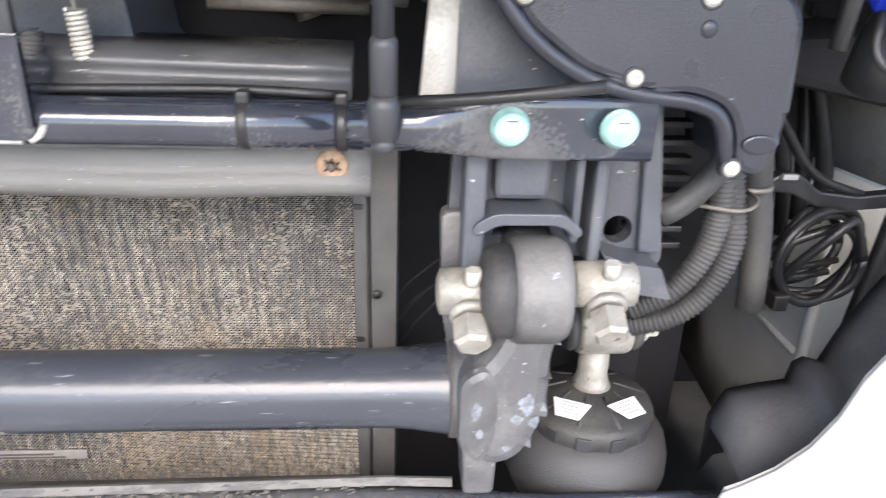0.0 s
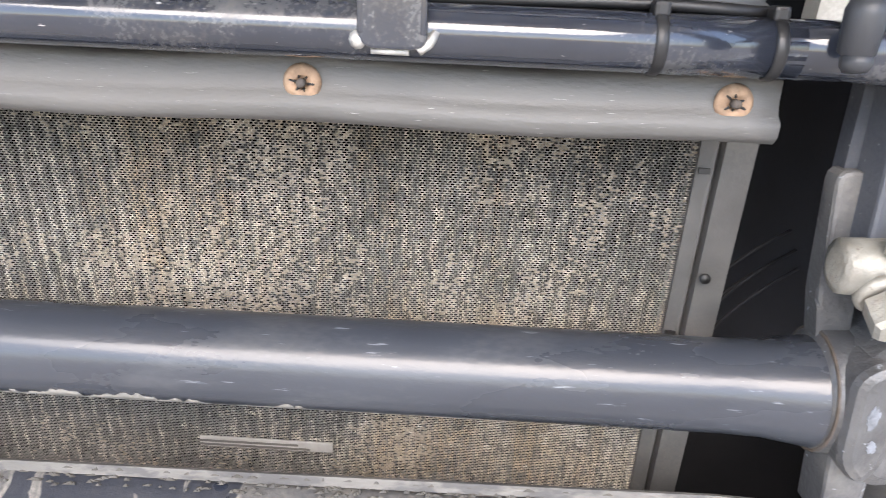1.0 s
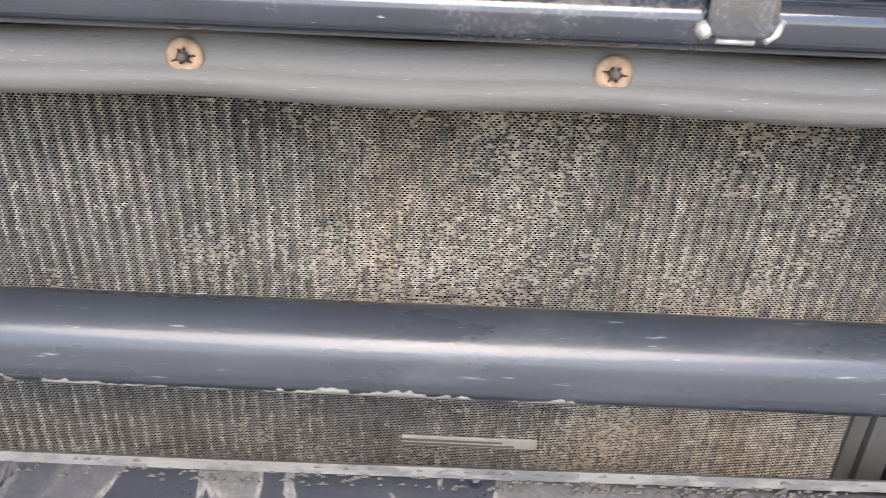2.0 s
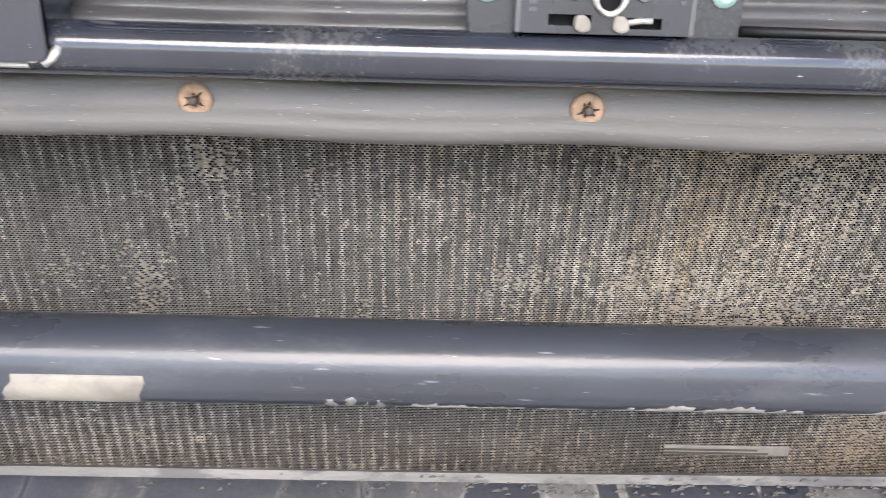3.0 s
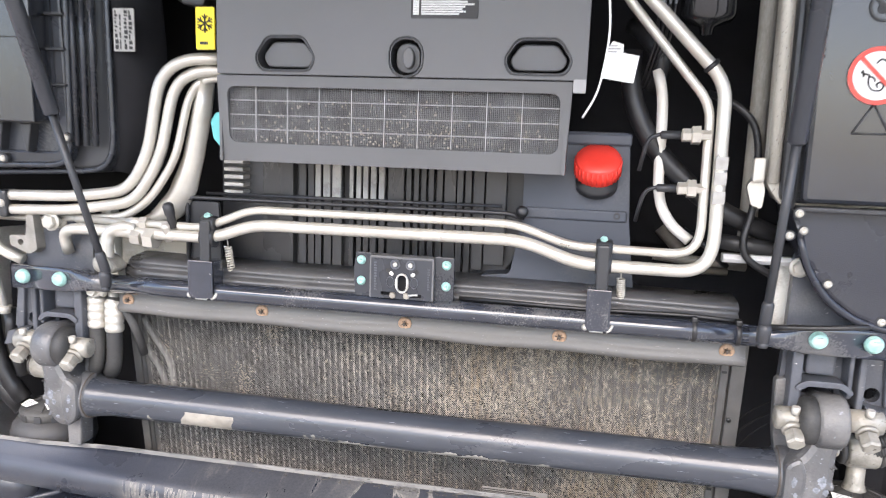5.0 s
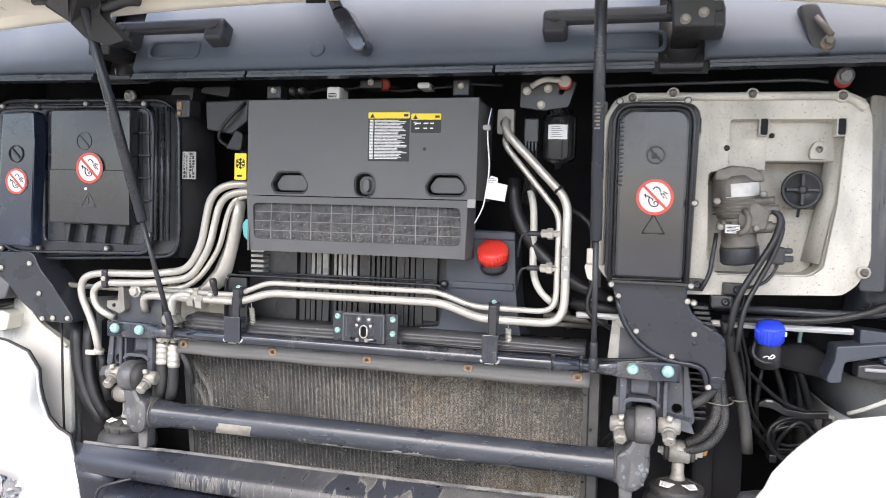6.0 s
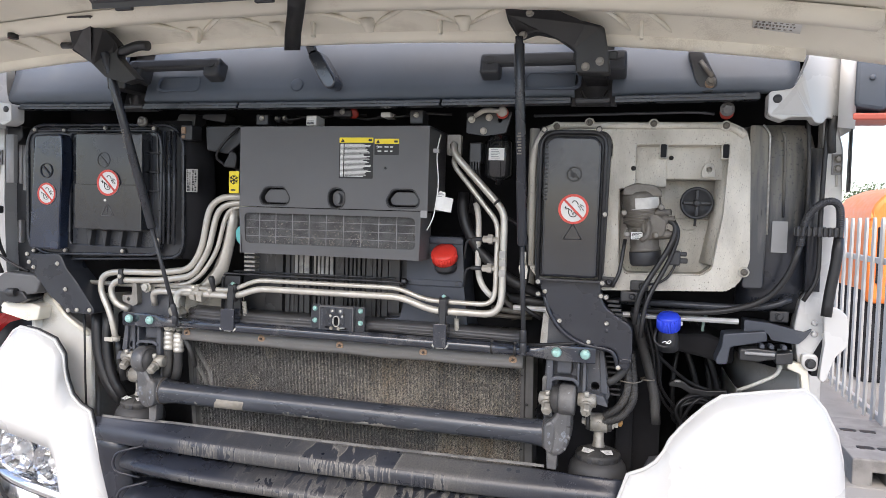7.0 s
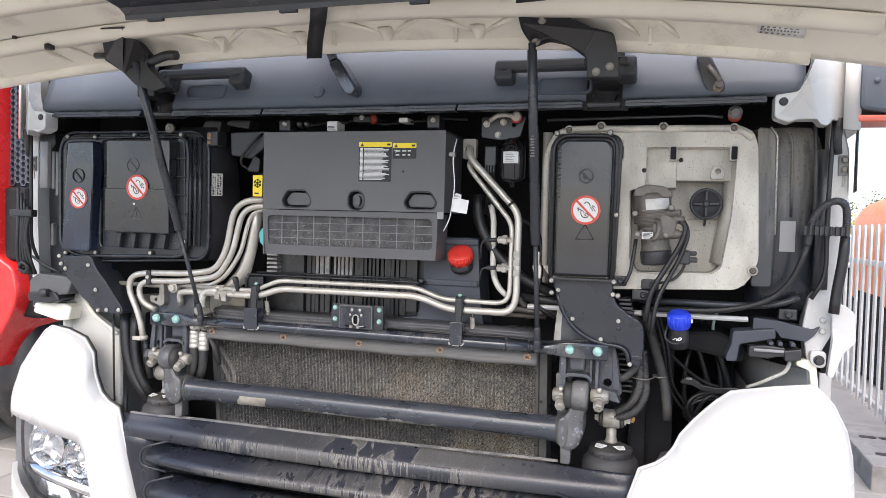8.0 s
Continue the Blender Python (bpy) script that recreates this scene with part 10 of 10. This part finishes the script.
bm = B()
plate(bm, soft([(-0.502, 1.245), (-0.500, 1.300), (-0.43, 1.305), (-0.345, 1.285), (-0.340, 1.262), (-0.36, 1.250)], 0.006), 0.055, 0.066, w=0.003)
solid("beige_back_sheet", bm, mat("stained_beige_sheet", (0.36, 0.33, 0.275), 0.55, var=0.25, bump=0.15, scale=14, dust=0.4, dust_col=(0.16, 0.14, 0.11), dust_scale=16), "stained beige sheet behind the pipes' unions", "sheet")


# ---- outside ----
def palisade():
    f = thing("palisade_fence", (2.4, 4.0, 0.0), "white palisade fence with flat pales and posts", "fence")
    pale = bpy.data.meshes.new("pale")
    bm = B()
    plate(bm, [(-0.030, 0.12), (-0.030, 1.57), (-0.015, 1.62), (0.015, 1.62), (0.030, 1.57), (0.030, 0.12)], -0.008, 0.008, m=Matrix.Rotation(radians(90), 4, "Z"))
    bm.to_mesh(pale)
    bm.free()
    pale.materials.append(FENCE)
    for k in range(52):
        o = new("pale", pale)
        o.parent = f
        o.location = (0.0, -1.2 + 0.20 * k, 0)
    for z in (0.17, 1.30):
        bm = B()
        box(bm, (2.409, 2.7, z - 0.022), (2.445, 14.2, z + 0.022), 0.004)
        part("rail", bm, FENCE, f)
    for yk in (3.95, 6.9, 9.9, 12.9):
        bm = B()
        box(bm, (2.38, yk - 0.06, 0.0), (2.50, yk + 0.06, 1.60), 0.008)
        part("post", bm, FENCE, f)
        bm = B()
        box(bm, (2.35, yk - 0.09, 0.0), (2.53, yk + 0.09, 0.025), 0.004)
        part("foot_plate", bm, FENCE, f)


palisade()
pb = thing("fence_block", (2.17, 3.6, 0.0), "grey plastic fence foot block with slots", "block")
bm = B()
for x0, x1 in ((1.99, 2.10), (2.18, 2.28), (2.36, 2.46)):
    box(bm, (x0, 3.05, 0.0), (x1, 4.05, 0.11), 0.008)
box(bm, (1.99, 3.05, 0.09), (2.46, 4.05, 0.17), 0.01)
part("block", bm, CONC, pb)
for k in range(4):
    bm = B()
    plate(bm, rrect(-0.05, 0.05, -0.03, 0.03, 0.02), -0.002, 0.002, m=Matrix.Translation((2.12 + 0.12 * (k % 2), 3.3 + 0.4 * (k // 2), 0.1705)) @ Matrix.Rotation(radians(-90), 4, "X"))
    part("slot", bm, INK, pb)

og = thing("orange_cabin", (3.6, 6.4, 0.0), "orange plastic machine hood behind the fence", "machine")
bm = B()
plate(bm, soft([(2.86, 0.8), (2.84, 1.58), (2.88, 1.76), (2.98, 1.88), (3.18, 1.97), (4.3, 1.97), (4.3, 0.8)], 0.06, 4), 6.2, 7.6, w=0.05)
part("hood", bm, ORANGE, og)
for x in (2.92, 3.06):
    bm = B()
    box(bm, (x, 6.18, 1.0), (x + 0.05, 6.21, 1.55), 0.01)
    part("slot", bm, DARK, og)
bm = B()
box(bm, (2.85, 6.3, 0.0), (4.2, 7.5, 0.95), 0.05)
part("undercarriage", bm, DARK, og)
van = thing("parked_trailer", (4.2, 16, 0.0), "white trailer parked beyond the fence", "trailer")
bm = B()
box(bm, (3.7, 14.0, 0.9), (6.2, 24.0, 1.55), 0.05)
part("box", bm, FENCE, van)
bm = B()
box(bm, (3.9, 14.4, 0.0), (6.0, 23.0, 0.9), 0.05)
part("underframe", bm, DARK, van)


def tree(x, y, h, m_, seed, label):
    t = thing("tree", (x, y, 0), label, "tree", "distant trees")
    bm = B()
    tube(bm, [(x, y, 0), (x + 0.1, y, h * 0.3), (x, y + 0.1, h * 0.7)], [0.18, 0.14, 0.05], 8)
    r = random.Random(seed)
    limbs = []
    for k in range(7):
        a = r.uniform(0, 6.28)
        e = Vector((x + math.cos(a) * h * 0.22, y + math.sin(a) * h * 0.22, h * r.uniform(0.5, 0.85)))
        tube(bm, [(x, y, h * r.uniform(0.3, 0.5)), e], [0.07, 0.02], 6)
        limbs.append(e)
    part("trunk", bm, BARK, t)
    vs, fs = [], []
    for k in range(1500):
        c = r.choice(limbs) + Vector((r.gauss(0, h * 0.09), r.gauss(0, h * 0.09), r.gauss(0, h * 0.08)))
        u = Vector((r.uniform(-1, 1), r.uniform(-1, 1), r.uniform(-1, 1))).normalized() * h * 0.022
        w = u.orthogonal().normalized() * h * 0.014
        i = len(vs)
        vs += [tuple(c - u - Vector((x, y, 0))), tuple(c + w - Vector((x, y, 0))), tuple(c + u - Vector((x, y, 0))), tuple(c - w - Vector((x, y, 0)))]
        fs.append((i, i + 1, i + 2, i + 3))
    me = bpy.data.meshes.new("crown")
    me.from_pydata(vs, [], fs)
    me.materials.append(m_)
    o = new("crown", me)
    o.parent = t


tree(9.2, 42, 3.6, LEAF, 1, "distant green tree beyond the yard")
tree(10.8, 40, 2.9, AUTUMN, 2, "distant yellowing tree beyond the yard")
tree(13.5, 46, 4.2, LEAF, 3, "distant green tree beyond the yard")

rt = thing("red_truck", (-3.2, 1.6, 0.0), "red truck cab parked alongside, dark mesh at its corner", "truck")
bm = B()
plate(bm, soft([(-5.2, 0.95), (-5.2, 3.3), (-3.02, 3.3), (-2.975, 2.25), (-2.952, 1.70), (-2.945, 1.26), (-2.83, 1.20), (-2.80, 1.05), (-2.83, 0.95), (-2.95, 0.76), (-3.0, 0.58), (-3.3, 0.95)], 0.04), 1.5, 3.2, w=0.05)
part("cab", bm, REDPAINT, rt)
for z, h in ((1.78, 0.012),):
    bm = B()
    box(bm, (-3.4, 1.485, z), (-2.97 if z > 1.2 else -2.84, 1.51, z + h), 0.004)
    part("panel_gap", bm, DARK, rt)
bm = B()
box(bm, (-3.2, 1.475, 1.20), (-2.97, 1.50, 1.25), 0.006)
part("white_strip", bm, FENCE, rt)
bm = B()
box(bm, (-2.96, 1.60, 0.9), (-2.72, 2.6, 3.0), 0.02)
box(bm, (-2.955, 1.55, 1.24), (-2.80, 1.62, 1.67), 0.02)
cs = part("corner_mesh", bm, DARK, rt, "dark grey corner panel")
hexm = bpy.data.meshes.new("hex_cell")
bm = B()
plate(bm, circle(0, 0, 0.023, 6), -0.012, 0.0, [circle(0, 0, 0.017, 6)])
bm.to_mesh(hexm)
bm.free()
hexm.materials.append(COWL)
for i in range(4):
    for j in range(24):
        o = new("mesh_cell", hexm)
        o.parent = cs
        o.location = (-2.935 + 0.040 * i + 3.2, 1.60 - 1.6, 1.70 + 0.0355 * j + (0.0178 if i % 2 else 0))
bm = B()
lathe(bm, [(0.30, -0.16), (0.50, -0.14), (0.52, 0.0), (0.50, 0.14), (0.30, 0.16)], (-3.05, 2.15, 0.52), (1, 0, 0), 32)
part("tyre", bm, RUBBER, rt)
bm = B()
box(bm, (-5.1, 1.7, 0.25), (-3.25, 8.0, 0.95), 0.03)
part("chassis", bm, DARK, rt)
car = thing("parked_car", (-6.5, 9.0, 0.0), "white and blue vehicle parked far behind", "vehicle")
bm = B()
box(bm, (-9.5, 9.0, 0.35), (-5.2, 11.0, 1.25), 0.12)
part("body", bm, FENCE, car)
bm = B()
box(bm, (-9.4, 8.98, 0.55), (-5.3, 9.02, 0.75), 0.01)
part("blue_stripe", bm, mat("blue_stripe", (0.05, 0.12, 0.4), 0.4), car)
bm = B()
box(bm, (-9.3, 9.1, 0.0), (-5.4, 10.9, 0.4), 0.05)
part("underside", bm, DARK, car)
